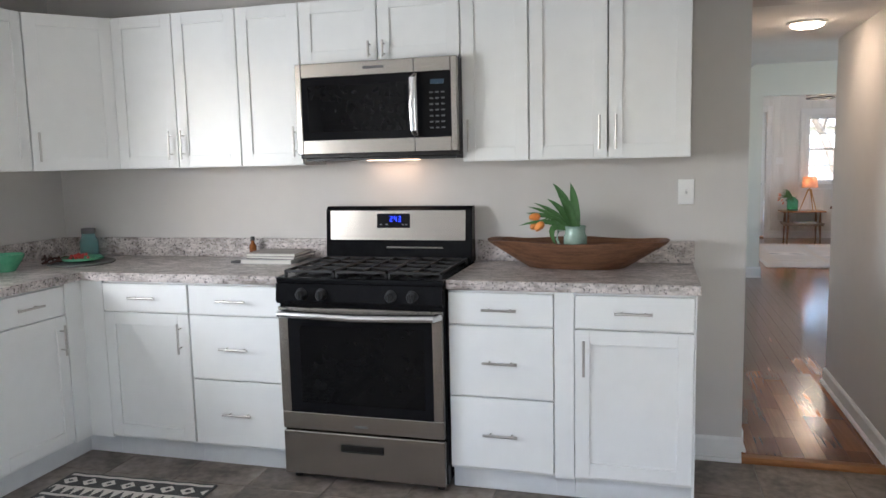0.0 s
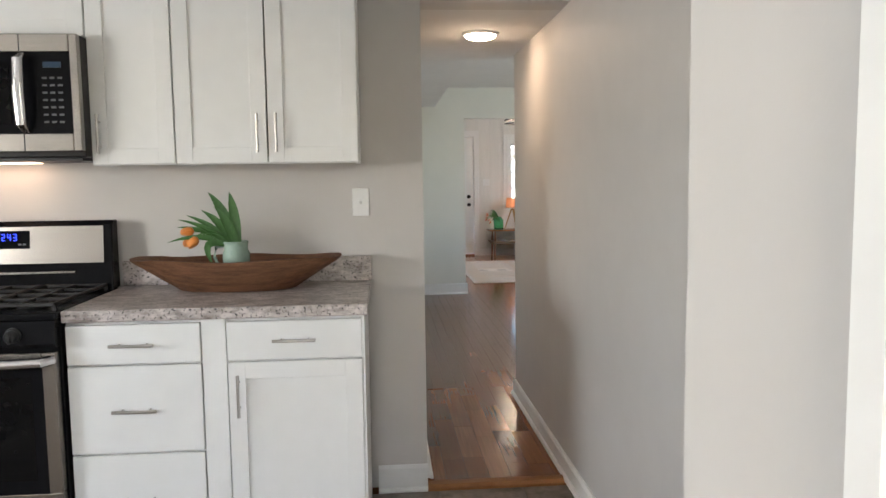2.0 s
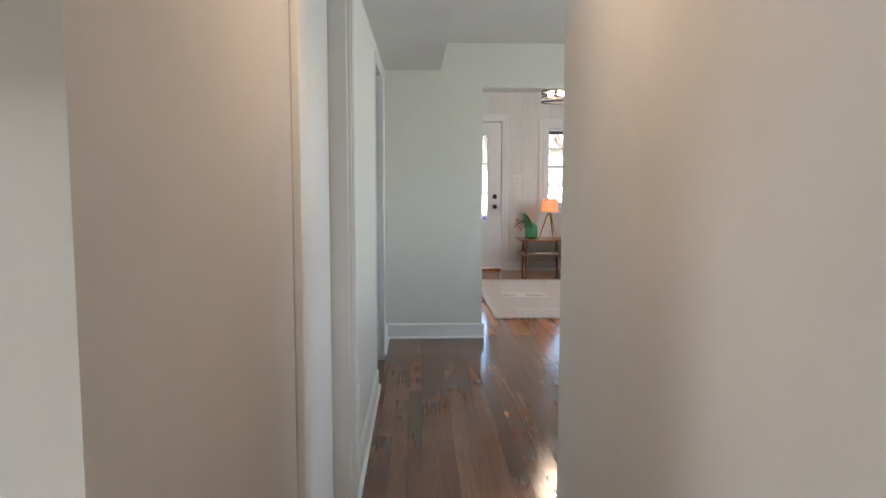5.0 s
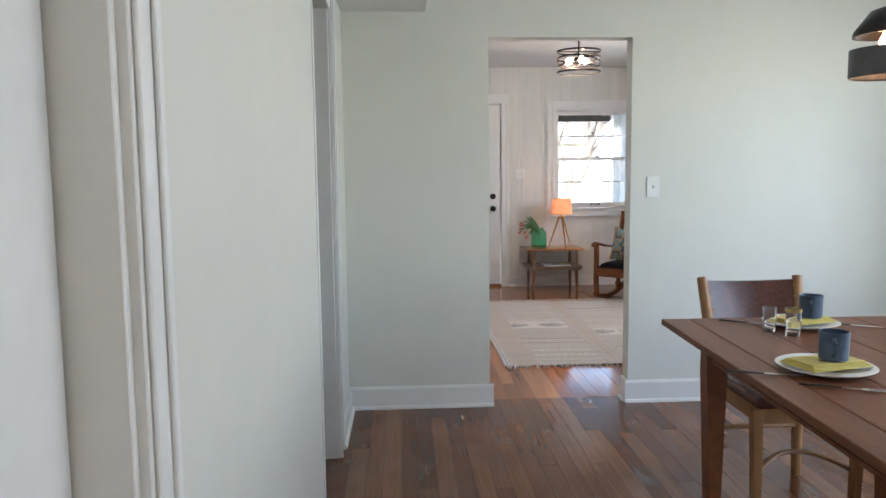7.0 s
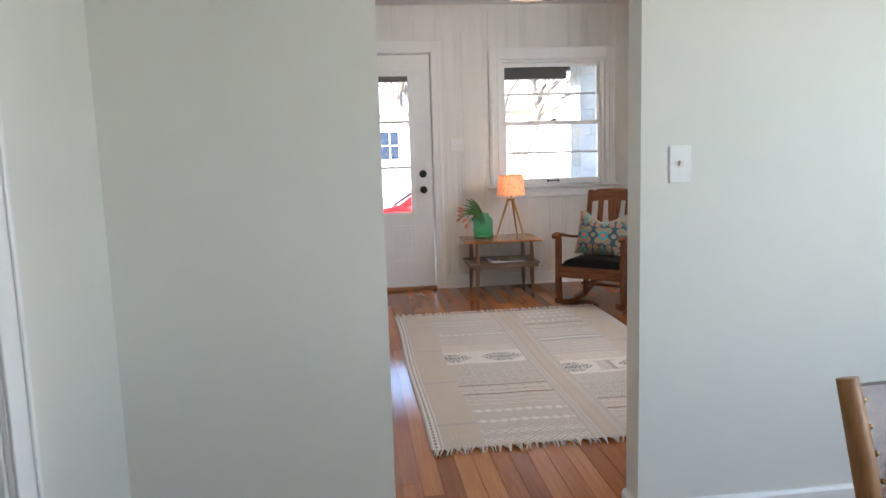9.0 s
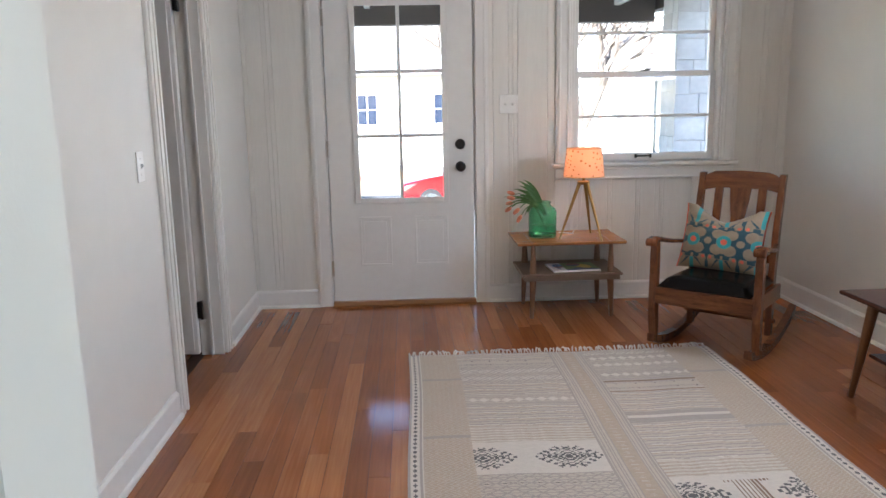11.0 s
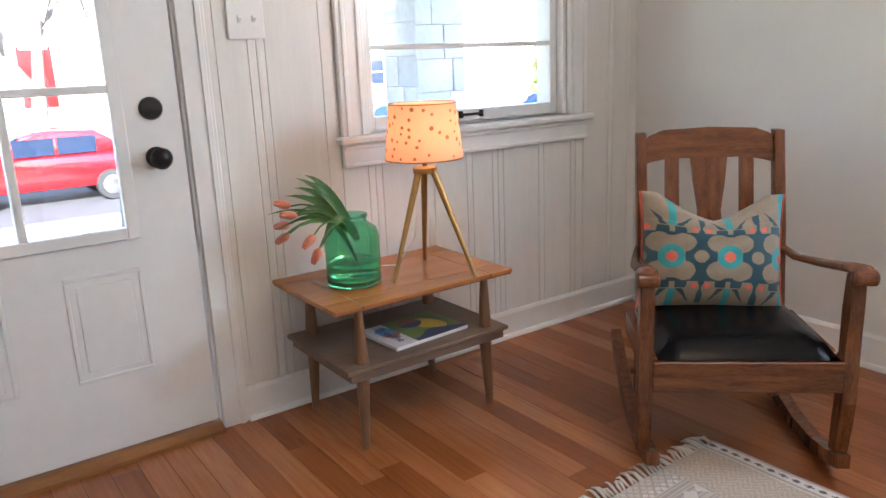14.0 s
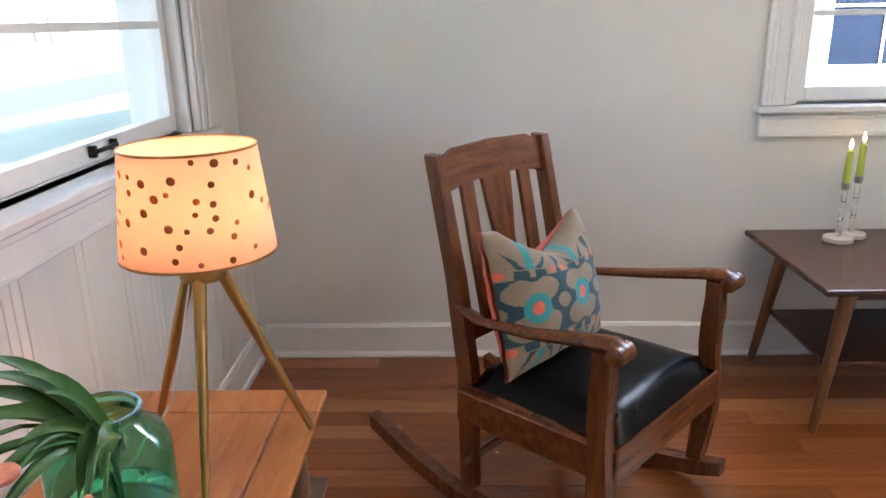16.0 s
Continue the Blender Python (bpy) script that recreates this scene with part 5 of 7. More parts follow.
place_setting(2.655, 9.07, (2.67, 9.06))
place_setting(2.905, 9.66, (2.93, 9.64))
for gx, gy, h, r in ((2.753, 9.586, 0.085, 0.024), (2.80, 9.515, 0.092, 0.027)):
    g = piece("drinking_glass", lathe([(r * 0.8, 0.7505), (r * 0.82, 0.752), (r, 0.75 + h), (r - 0.0022, 0.75 + h), (r * 0.78, 0.766), (r * 0.3, 0.764)], 24, (gx, gy)), clear_glass, "small clear drinking glass on the table", "glass", "drinking glasses", smooth=True)
    if r > 0.025:
        part("rim", lathe([(r - 0.001, 0.75 + h - 0.009), (r + 0.0006, 0.75 + h - 0.009), (r + 0.0006, 0.75 + h + 0.0005), (r - 0.0025, 0.75 + h + 0.0005)], 24, (gx, gy), cap=False), gilt, g, "gilt rim", True)
for fx, fy, rz, nm in ((2.47, 9.05, -106, "table_knife"), (2.60, 8.90, -116, "table_fork"), (2.74, 9.72, -120, "table_fork"), (3.08, 9.64, -122, "table_knife")):
    f = thing(nm, pose(fx, fy, 0.7505, 0, 0, rz), "steel %s with a dark handle on the table" % nm.split("_")[1], "cutlery", "place settings")
    part("handle", sweep([(0, -0.10, 0.006), (0, -0.05, 0.006), (0, 0.0, 0.005)], [0.006, 0.006, 0.004], 8, flat=0.6), plastic_dark, f, "dark handle", True)
    part("blade" if "knife" in nm else "tines", boxes((-0.007, 0.0, 0.003, 0.007, 0.10, 0.005)) if "knife" in nm else boxes((-0.003, 0.0, 0.003, 0.003, 0.045, 0.005), (-0.011, 0.045, 0.004, 0.011, 0.06, 0.006), (-0.011, 0.06, 0.004, -0.008, 0.10, 0.006), (-0.004, 0.06, 0.004, -0.001, 0.10, 0.006), (0.003, 0.06, 0.004, 0.006, 0.10, 0.006), (0.008, 0.06, 0.004, 0.011, 0.10, 0.006)), bright_steel, f)

P = thing("pendant_lamp", pose(2.985, 9.35, 0), "grey metal pendant lamp, lit, over the dining table", "pendant lamp")
part("cord", sweep([(0, 0, 1.80), (0, 0, 2.385)], 0.003, 6), plastic_dark, P)
part("canopy", lathe([(0.05, 2.355), (0.055, 2.36), (0.055, 2.3845)], 20), black_metal, P, "", True)
part("upper_shade", lathe([(0.03, 1.80), (0.06, 1.79), (0.105, 1.73), (0.108, 1.715), (0.10, 1.715), (0.05, 1.78)], 28), black_metal, P, "", True)
part("lower_shade", lathe([(0.112, 1.59), (0.115, 1.595), (0.115, 1.675), (0.11, 1.675), (0.108, 1.595)], 28, cap=False), grey_print, P, "grey metal band", True)
part("bulb", lathe([(0.012, 1.66), (0.03, 1.675), (0.034, 1.70), (0.02, 1.73), (0.012, 1.75)], 16), pm("lit_bulb", (1, 0.8, 0.6), (1, 0.8, 0.6), 3, 0.4, emit=((1.0, 0.5, 0.2), 6.0)), P, "lit bulb", True)


# ---- living room ----
def medallion(du, dv):
    """A stepped diamond of nested rings with hooked teeth round it."""
    a, b = math.floor(abs(du) / 0.0075) * 0.0075, math.floor(abs(dv) / 0.0075) * 0.0075
    r = a / 0.098 + b / 0.088
    if r < 0.92:
        return int(r * 9) % 2 == 0
    if r < 1.28 and abs(dv) < 0.085 and abs(du) < 0.125:
        k = int(abs(du) / 0.0075) - int(abs(dv) / 0.0075)
        return k % 5 in (0, 1) or (r > 1.17 and k % 5 == 2)
    return False


def rug_pattern(uu, vv):
    u, v = uu * 1.57, vv * 2.49
    # 0 cream, 1 tan, 2 grey, 3 dark, 4 white, 5 brown
    e = min(u, 1.57 - u)
    if e < 0.055:
        if e < 0.008 or 0.044 < e < 0.05:
            return 2
        d = abs((v % 0.036) - 0.018) / 0.018 + abs(e - 0.026) / 0.012
        return 3 if d < 0.75 else 3 if 0.036 < e < 0.040 or 0.012 < e < 0.014 else 4
    if u < 0.245 or u > 1.325:
        z = (u * 1.0 + abs((v % 0.05) - 0.025) * 1.4) % 0.022
        if abs(v % 0.62 - 0.36) < 0.012:
            return 2
        return 0 if z < 0.007 else 1
    if 0.72 < u < 0.895:
        c = min(u - 0.72, 0.895 - u)
        if c < 0.055:
            return 2 if int(c / 0.0062) % 2 == 0 else 0
        return 0 if abs((v % 0.03) - 0.015) / 0.015 + abs(c - 0.0875) / 0.03 < 0.6 and int(v / 0.006) % 2 else 1
    left = u < 0.72
    w = v if left else v - 0.0
    # medallion rows
    m0 = 1.165 if left else 1.475
    dv = w - m0
    if abs(dv) < 0.125:
        for c in ((0.59, 0.275) if left else (0.93, 1.345)):
            if medallion(u - c, dv):
                return 3
        if not left and abs(u - 1.14) < 0.085 and abs(dv) < 0.085:
            k = abs(dv) / 0.085
            if abs(u - 1.14) < 0.045 + 0.04 * (k > 0.82):
                return 5 if int((u + 1) / 0.007) % 2 else 4
        return 4
    b = (w if dv < 0 else w - m0 + 0.1) % 2.0
    rows = ((0.10, "stripe"), (0.19, "dots"), (0.42, "lattice"), (0.56, "stripe"), (0.68, "wdiam"), (0.90, "stripe"), (1.04, "fine")) if left else ((0.07, "lattice"), (0.16, "wdiam"), (0.30, "wdiam"), (0.44, "wdiam"), (0.455, "line"), (0.56, "dots"), (0.57, "line"), (0.80, "stripe"), (0.90, "wline"), (1.22, "stripe"), (1.35, "fine"))
    if dv > 0:
        rows = ((0.62, "diamond"), (0.635, "line"), (0.76, "dots"), (0.775, "line"), (0.95, "stripe"), (1.2, "wdiam"), (2.0, "lattice"))
    lo = 0.0
    kind = "stripe"
    for hi, kd in rows:
        if b < hi:
            kind = kd
            break
        lo = hi
    q = b - lo
    wob = 0.003 * math.sin(u * 23) + 0.002 * math.sin(u * 61)
    if kind == "line":
        return 5
    if kind == "stripe":
        k = int((q + wob) / 0.0085) % 7
        return (0, 2, 4, 1, 0, 2, 0)[k]
    if kind == "fine":
        return (0, 4, 0, 1)[int((q + wob) / 0.006) % 4]
    if kind == "dots":
        return 3 if abs((u % 0.09) - 0.045) < 0.004 and abs((q % 0.05) - 0.025) < 0.004 else 2 if int(q / 0.02) % 3 == 0 and int(u / 0.006) % 2 else 0
    if kind == "wdiam":
        d = abs((u % 0.05) - 0.025) / 0.025 + abs((q % 0.13) - 0.06) / 0.024
        return 4 if d < 1 else 2 if int(q / 0.006) % 2 else 0
    if kind == "wline":
        return 4 if abs(q - 0.04) < 0.012 else 2
    if kind == "lattice":
        a = ((u + q) % 0.026) < 0.007 or ((u - q + 9) % 0.026) < 0.007
        return 2 if a else 4 if int(q / 0.05) % 2 else 0
    d = abs((u % 0.06) - 0.03) / 0.03 + abs((q % 0.045) - 0.0225) / 0.0225
    return 2 if abs(d - 0.95) < 0.16 else 3 if d < 0.22 and int(q / 0.045) % 3 == 0 else 2 if int(q / 0.0056) % 4 == 0 else 0


rug = thing("area_rug", pose(2.15, 14.48, 0), "cream and grey flat-woven rug with dark medallions and knotted fringe", "rug")
grid_cloth("weave", 330, 520, lambda u, v: (u * 1.57 + 0.006 * math.sin(v * 9), -v * 2.49 + 0.008 * math.sin(u * 7 + 1), 0.0075 + 0.0012 * math.sin(u * 31 + v * 12) + 0.001 * math.sin(v * 47)), rug_pattern,
           (yarn_cream, yarn_tan, yarn_grey, yarn_dark, yarn_white, yarn_brown), rug)
part("backing", bx(0.006, -2.48, 0.0005, 1.564, -0.008, 0.0045), yarn_grey, rug)
bm = bmesh.new()
rnd = random.Random(4)
for end in (0, 1):
    for k in range(105):
        x = 0.008 + k * 0.0149 + rnd.uniform(-0.003, 0.003)
        y0, s = (0.006, 1) if end == 0 else (-2.492, -1)
        ln = rnd.uniform(0.035, 0.062)
        dx = rnd.uniform(-0.025, 0.025)
        sweep([(x, y0 - s * 0.006, 0.008), (x + dx * 0.3, y0 + s * ln * 0.35, 0.012 + rnd.uniform(0, 0.006)), (x + dx * 0.7, y0 + s * ln * 0.7, 0.009 + rnd.uniform(0, 0.008)), (x + dx, y0 + s * ln, 0.004)], [0.0035, 0.0048, 0.0032, 0.002], 5, bm)
tagged(part("fringe", bm, yarn_white, rug, "knotted cream fringe", True), kind="stuff")

# side table with a lower shelf
honey = pm("honey_maple_top", (0.46, 0.195, 0.058), (0.31, 0.112, 0.032), 3, 0.2, 0.06, (0.8, 7, 7), vary=0.12, spread=(0.3, 0.7))
grey_wood = pm("grey_weathered_wood", (0.13, 0.085, 0.058), (0.21, 0.15, 0.105), 5, 0.5, 0.25, (0.9, 8, 8), spread=(0.3, 0.7))
leg_wood = pm("brown_leg_wood", (0.15, 0.075, 0.038), (0.22, 0.12, 0.065), 6, 0.4, 0.15, (8, 8, 0.8))
tb = thing("side_table", pose(3.132, 15.30, 0), "mid-century two-tier side table with honey top and tapered legs", "side table")
HX, HY = 0.326, 0.216
for x0, x1 in ((-HX, -0.237), (-0.233, 0.233), (0.237, HX)):
    for y0, y1 in ((-HY, -0.142), (-0.138, 0.138), (0.142, HY)):
        part("top_board", bx(x0, y0, 0.457, x1, y1, 0.47, bev=0.0015), honey, tb)
part("edge_band", slab(((-HX + 0.004, -HY + 0.004), (HX - 0.004, -HY + 0.004), (HX - 0.004, HY - 0.004), (-HX + 0.004, HY - 0.004)), 2, 0.452, 0.4685), walnut_top, tb)
part("shelf", slab(((-0.295, -0.21), (0.308, -0.21), (0.308, 0.21), (-0.295, 0.21)), 2, 0.262, 0.277, bev=0.003), grey_wood, tb, "grey weathered lower shelf")
part("shelf_rail", boxes((-0.28, -0.2, 0.235, 0.295, -0.18, 0.262), (-0.28, 0.18, 0.235, 0.295, 0.2, 0.262), (-0.28, -0.18, 0.235, -0.26, 0.18, 0.262), (0.275, -0.18, 0.235, 0.295, 0.18, 0.262)), grey_wood, tb)
for sx in (-1, 1):
    for sy in (-1, 1):
        x, y = 0.01 + sx * 0.235, sy * 0.165
        part("leg", sweep([(x, y, 0.235), (x + sx * 0.008, y + sy * 0.006, 0.0)], [0.021, 0.0115], 14), leg_wood, tb, "", True)
        part("spindle", sweep([(x, y, 0.277), (x, y, 0.30), (x, y, 0.40), (x, y, 0.447)], [0.021, 0.0205, 0.0145, 0.012], 14), leg_wood, tb, "", True)
mag = thing("magazine", pose(3.17, 15.25, 0.2775, 0, 0, 4), "magazine with a colourful printed cover on the lower shelf", "magazine")
part("paper_block", bx(-0.145, -0.105, 0.0, 0.145, 0.105, 0.011, bev=0.001), pm("magazine_paper", (0.78, 0.77, 0.75), (0.7, 0.69, 0.67), 60, 0.5), mag)
ink = lambda n, c: pm(n, c, tuple(v * 0.75 for v in c), 14, 0.35)
ink_w, ink_y, ink_b, ink_n, ink_g, ink_r = ink("ink_white", (0.74, 0.72, 0.74)), ink("ink_yellow", (0.75, 0.50, 0.06)), ink("ink_blue", (0.10, 0.30, 0.55)), ink("ink_navy", (0.03, 0.05, 0.14)), ink("ink_green", (0.16, 0.24, 0.06)), ink("ink_red", (0.35, 0.10, 0.07))


def cover(u, v):
    x, y = u * 2 - 1, v * 2 - 1
    if x < -0.42:
        if (x + 0.62) ** 2 / 0.05 + (y - 0.25) ** 2 / 0.28 < 1:
            return 2 if y > 0.1 else 5
        return 0
    if (x - 0.1) ** 2 / 0.10 + (y - 0.45) ** 2 / 0.16 < 1:
        return 5 if y > 0.45 else 3
    if (x - 0.45) ** 2 / 0.10 + (y - 0.15 * math.sin(x * 6)) ** 2 / 0.30 < 1:
        return 1
    if y < -0.55 + 0.2 * math.sin(x * 5):
        return 3
    return 4


grid_cloth("cover_print", 58, 42, lambda u, v: (-0.144 + 0.288 * u, -0.104 + 0.208 * v, 0.0115), cover, (ink_w, ink_y, ink_b, ink_n, ink_g, ink_r), mag, "printed cover")
tx = bpy.data.curves.new("title", 'FONT')
tx.body, tx.size, tx.extrude, tx.align_x = "Breathe", 0.045, 0.0003, 'CENTER'
to = new("title", tx)
to.parent = mag
to.matrix_basis = pose(-0.108, 0.0, 0.0121, 0, 0, -90)
dg = bpy.context.evaluated_depsgraph_get()
tm_ = bpy.data.meshes.new_from_object(to.evaluated_get(dg))
bpy.data.objects.remove(to)
tm_.materials.clear()
tm_.materials.append(ink_n)
to = new("title", tm_)
to.parent = mag
to.matrix_basis = pose(-0.108, 0.0, 0.0121, 0, 0, -90)

# tripod lamp
gold = pm("brushed_gold", (0.46, 0.29, 0.10), (0.38, 0.23, 0.075), 30, 0.32, metal=0.9)
LX, LY = 3.226, 15.225
lp = thing("tripod_lamp", pose(LX, LY, 0.47), "brushed gold tripod table lamp, lit, with a spotted peach shade", "table lamp")
for fx, fy in ((-0.145, -0.015), (0.082, -0.138), (0.085, 0.152)):
    part("leg", sweep([(fx, fy, 0.001), (fx * 0.18, fy * 0.18, 0.335)], [0.006, 0.0115], 12), gold, lp, "", True)
part("collar", lathe([(0.036, 0.328), (0.038, 0.332), (0.038, 0.346), (0.03, 0.35)], 28), gold, lp, "round gold collar", True)
part("stem", lathe([(0.008, 0.35), (0.008, 0.385), (0.017, 0.387), (0.017, 0.42)], 12), gold, lp)
cloth = shade_cloth("peach_shade_cloth", (0.86, 0.615, 0.44))
part("shade", lathe([(0.122, 0.374), (0.1035, 0.543), (0.1025, 0.543), (0.121, 0.374)], 48, cap=False), cloth, lp, "peach cloth shade with brown dots", True)
for z, r in ((0.373, 0.1225), (0.541, 0.104)):
    part("shade_rim", lathe([(r, z), (r + 0.0008, z), (r + 0.0008, z + 0.004), (r, z + 0.004)], 48, cap=False), gold, lp, "", True)
rnd = random.Random(12)
dots = []
tries = 0
while len(dots) < 78 and tries < 4000:
    tries += 1
    a, h, s = rnd.uniform(0, 6.283), rnd.uniform(0.03, 0.97), rnd.choice((0.0045, 0.0055, 0.007))
    if all(((a - b) * 0.12) ** 2 + ((h - g) * 0.19) ** 2 > 0.021 ** 2 for b, g, _ in dots):
        dots.append((a, h, s))
brown_dot = shade_cloth("brown_dot_print", (0.46, 0.25, 0.115))
for a, h, s in dots:
    r = 0.1228 + (0.104 - 0.1228) * h
    b = lathe([(s, 0), (s * 0.7, 0.0004)], 10)
    bmesh.ops.transform(b, matrix=pose(r * math.cos(a), r * math.sin(a), 0.374 + 0.169 * h, 0, 90, math.degrees(a)), verts=b.verts)
    part("dot", b, brown_dot, lp)
part("bulb", lathe([(0.012, 0.42), (0.028, 0.44), (0.031, 0.46), (0.022, 0.482), (0.004, 0.49)], 18), pm("lamp_bulb", (1, 0.85, 0.65), (1, 0.85, 0.65), 3, 0.4, emit=((1.0, 0.60, 0.37), 5.0)), lp, "lit bulb", True)
part("cable", sweep([(0.0, 0.02, 0.335), (0.0, 0.08, 0.10), (-0.03, 0.15, 0.004), (-0.10, 0.20, 0.003), (-0.14, 0.245, -0.02), (-0.15, 0.262, -0.2)], 0.0018, 6), plastic_white, lp, "", True)

# green jar with tulips
green_glass = pm("green_glass", (0.34, 0.79, 0.53), (0.37, 0.82, 0.56), 3, 0.03, trans=0.96, ior=1.42)
GX, GY = 2.992, 15.302
jr = piece("glass_jar", lathe([(0.076, 0.4705), (0.084, 0.475), (0.086, 0.49), (0.086, 0.622), (0.078, 0.647), (0.052, 0.667), (0.048, 0.677), (0.053, 0.682), (0.053, 0.690), (0.048, 0.690), (0.045, 0.678), (0.049, 0.666), (0.074, 0.644), (0.0825, 0.622), (0.0825, 0.492), (0.07, 0.479), (0.01, 0.477)], 40, (GX, GY)), green_glass,
           "green glass jar half full of water on the side table", "jar", smooth=True)
part("water", lathe([(0.06, 0.4795), (0.0815, 0.495), (0.0818, 0.545), (0.01, 0.5455)], 36, (GX, GY)), pm("water", (0.75, 0.95, 0.85), (0.75, 0.95, 0.85), 3, 0.0, trans=1.0, ior=1.33), jr, "clear water", True)
tl = thing("tulip_bunch", pose(GX, GY, 0.677), "coral tulips with drooping green leaves in a green jar", "flowers")
def lean(d, z, p):
    """A place in the bunch: d out along its lean, p towards the room."""
    return (-0.86 * d - 0.6 * p, 0.33 * d - 0.8 * p, z + 0.012)


for d, z, w, p in ((0.17, 0.125, 0.011, 0.0), (0.145, 0.128, 0.012, -0.03), (0.12, 0.112, 0.013, 0.02), (0.185, 0.09, 0.012, -0.04), (0.17, 0.065, 0.015, 0.0), (0.21, 0.07, 0.012, -0.02), (0.265, 0.022, 0.007, 0.0), (0.20, 0.012, 0.011, 0.03),
                   (0.235, -0.025, 0.007, 0.02), (0.225, -0.05, 0.007, 0.04), (0.15, 0.035, 0.012, 0.03), (0.085, -0.075, 0.02, 0.04), (0.09, -0.085, 0.010, 0.06), (0.06, -0.05, 0.016, 0.07), (0.11, 0.09, 0.010, 0.05)):
    part("leaf", leaf(bmesh.new(), arc((0.015, -0.01, -0.07), lean(d * 0.4, max(0.055, z * 0.55 + 0.03), p), lean(d, z, p), 9), w, (-0.45, -0.6, 0.65)), leaf_green, tl, "", True)
for k, (d, z, p, way) in enumerate(((0.19, 0.042, 0.0, (-0.8, 0.5, 0.2)), (0.195, -0.01, 0.01, (-0.8, 0.55, -0.2)), (0.195, -0.035, 0.03, (-0.7, 0.4, -0.55)), (0.10, -0.03, 0.105, (-0.6, 0.0, -0.6)), (0.085, -0.07, 0.11, (-0.45, 0.0, -0.85)), (0.16, 0.02, 0.05, (-0.8, 0.3, 0.1)))):
    part("stem", sweep(arc((0.02, 0.0, -0.16), lean(d * 0.3, 0.07, p * 0.6), lean(d, z, p), 9), 0.003, 6), leaf_green, tl, "", True)
    part("tulip_head", tulip_head(bmesh.new(), lean(d, z, p), way, 0.045, k + 5, 0.58), tulip_coral, tl, "coral petals", True)

# rocking chair
oak_dark = pm("dark_oak_chair", (0.06, 0.018, 0.0065), (0.22, 0.077, 0.025), 7, 0.25, 0.15, (7, 7, 0.8), spread=(0.3, 0.7))
oak_dark_x = pm("dark_oak_rail", (0.06, 0.018, 0.0065), (0.22, 0.077, 0.025), 7, 0.25, 0.15, (0.8, 7, 7), spread=(0.3, 0.7))
black_vinyl = pm("black_seat_leather", (0.004, 0.004, 0.0045), (0.007, 0.0065, 0.007), 8, 0.26, 0.1, bump_scale=140, ior=1.2)
rc = thing("rocking_chair", pose(3.637, 14.351, 0, 0, 0, -41.5), "dark oak rocking chair with a black leather seat and slatted back", "rocking chair")
for s in (-1, 1):
    x = s * 0.262
    # rocker: bowed runner
    pts = [(-0.07, 0.058), (0.0, 0.032), (0.12, 0.012), (0.26, 0.006), (0.42, 0.022), (0.58, 0.062), (0.72, 0.115)]
    xb = s * 0.245
    up = [(y, z + 0.036) for y, z in reversed(pts)]
    part("rocker", slab([(y, z - 0.005) for y, z in pts] + up, 0, xb - 0.019, xb + 0.019, bev=0.004), oak_dark, rc)
    fl = [(-0.01, 0.06), (0.032, 0.06), (0.03, 0.14), (0.012, 0.22), (0.018, 0.33), (0.026, 0.40), (0.016, 0.47), (0.02, 0.565), (-0.022, 0.565), (-0.028, 0.48), (-0.016, 0.40), (-0.024, 0.33), (-0.034, 0.22), (-0.014, 0.14)]
    part("front_leg", slab(fl, 0, x - 0.019, x + 0.019, bev=0.006), oak_dark, rc)
    bp = [(0.375, 0.05), (0.42, 0.05), (0.425, 0.36), (0.46, 0.60), (0.525, 0.89), (0.485, 0.89), (0.418, 0.60), (0.378, 0.36)]
    part("back_post", slab(bp, 0, s * 0.209 - 0.016, s * 0.209 + 0.016, bev=0.004), oak_dark, rc)
    am = sweep([(s * 0.216, 0.43, 0.535), (s * 0.235, 0.34, 0.522), (s * 0.258, 0.18, 0.545), (s * 0.264, 0.03, 0.576), (s * 0.266, -0.022, 0.583), (s * 0.266, -0.05, 0.575)], [0.015, 0.018, 0.022, 0.026, 0.029, 0.02], 12, flat=0.55)
    part("armrest", am, oak_dark, rc, "curved armrest", True)
    sc = lathe([(0.016, -0.029), (0.021, -0.025), (0.021, 0.025), (0.016, 0.029)], 16)
    bmesh.ops.transform(sc, matrix=pose(s * 0.266, -0.038, 0.568, 0, 90, 0), verts=sc.verts)
    part("arm_scroll", sc, oak_dark, rc, "", True)
    part("side_rail", bx(s * 0.245 - 0.012, 0.02, 0.255, s * 0.245 + 0.012, 0.40, 0.335, bev=0.003), oak_dark_x, rc)
part("front_rail", bx(-0.245, -0.034, 0.25, 0.245, -0.008, 0.338, bev=0.004), oak_dark_x, rc)
part("rear_rail", bx(-0.193, 0.388, 0.255, 0.193, 0.41, 0.33, bev=0.003), oak_dark_x, rc)
part("lower_back_rail", bx(-0.195, 0.415, 0.43, 0.195, 0.437, 0.475, bev=0.003), oak_dark_x, rc)
part("stretcher", sweep([(-0.24, 0.39, 0.13), (0.24, 0.39, 0.13)], 0.012, 8), oak_dark_x, rc, "", True)
cr = [(-0.193, 0.79), (-0.178, 0.80), (-0.12, 0.812), (0.12, 0.812), (0.178, 0.80), (0.193, 0.79), (0.193, 0.872), (0.178, 0.882), (0.14, 0.897), (0.0, 0.903), (-0.14, 0.897), (-0.178, 0.882), (-0.193, 0.872)]
bm = slab(cr, 1, -0.011, 0.011, bev=0.003)
bmesh.ops.transform(bm, matrix=Matrix.Translation((0, 0.5, 0.85)) @ pose(0, 0, 0, -12, 0, 0) @ Matrix.Translation((0, 0, -0.85)), verts=bm.verts)
part("crest_rail", bm, oak_dark_x, rc, "arched crest rail")


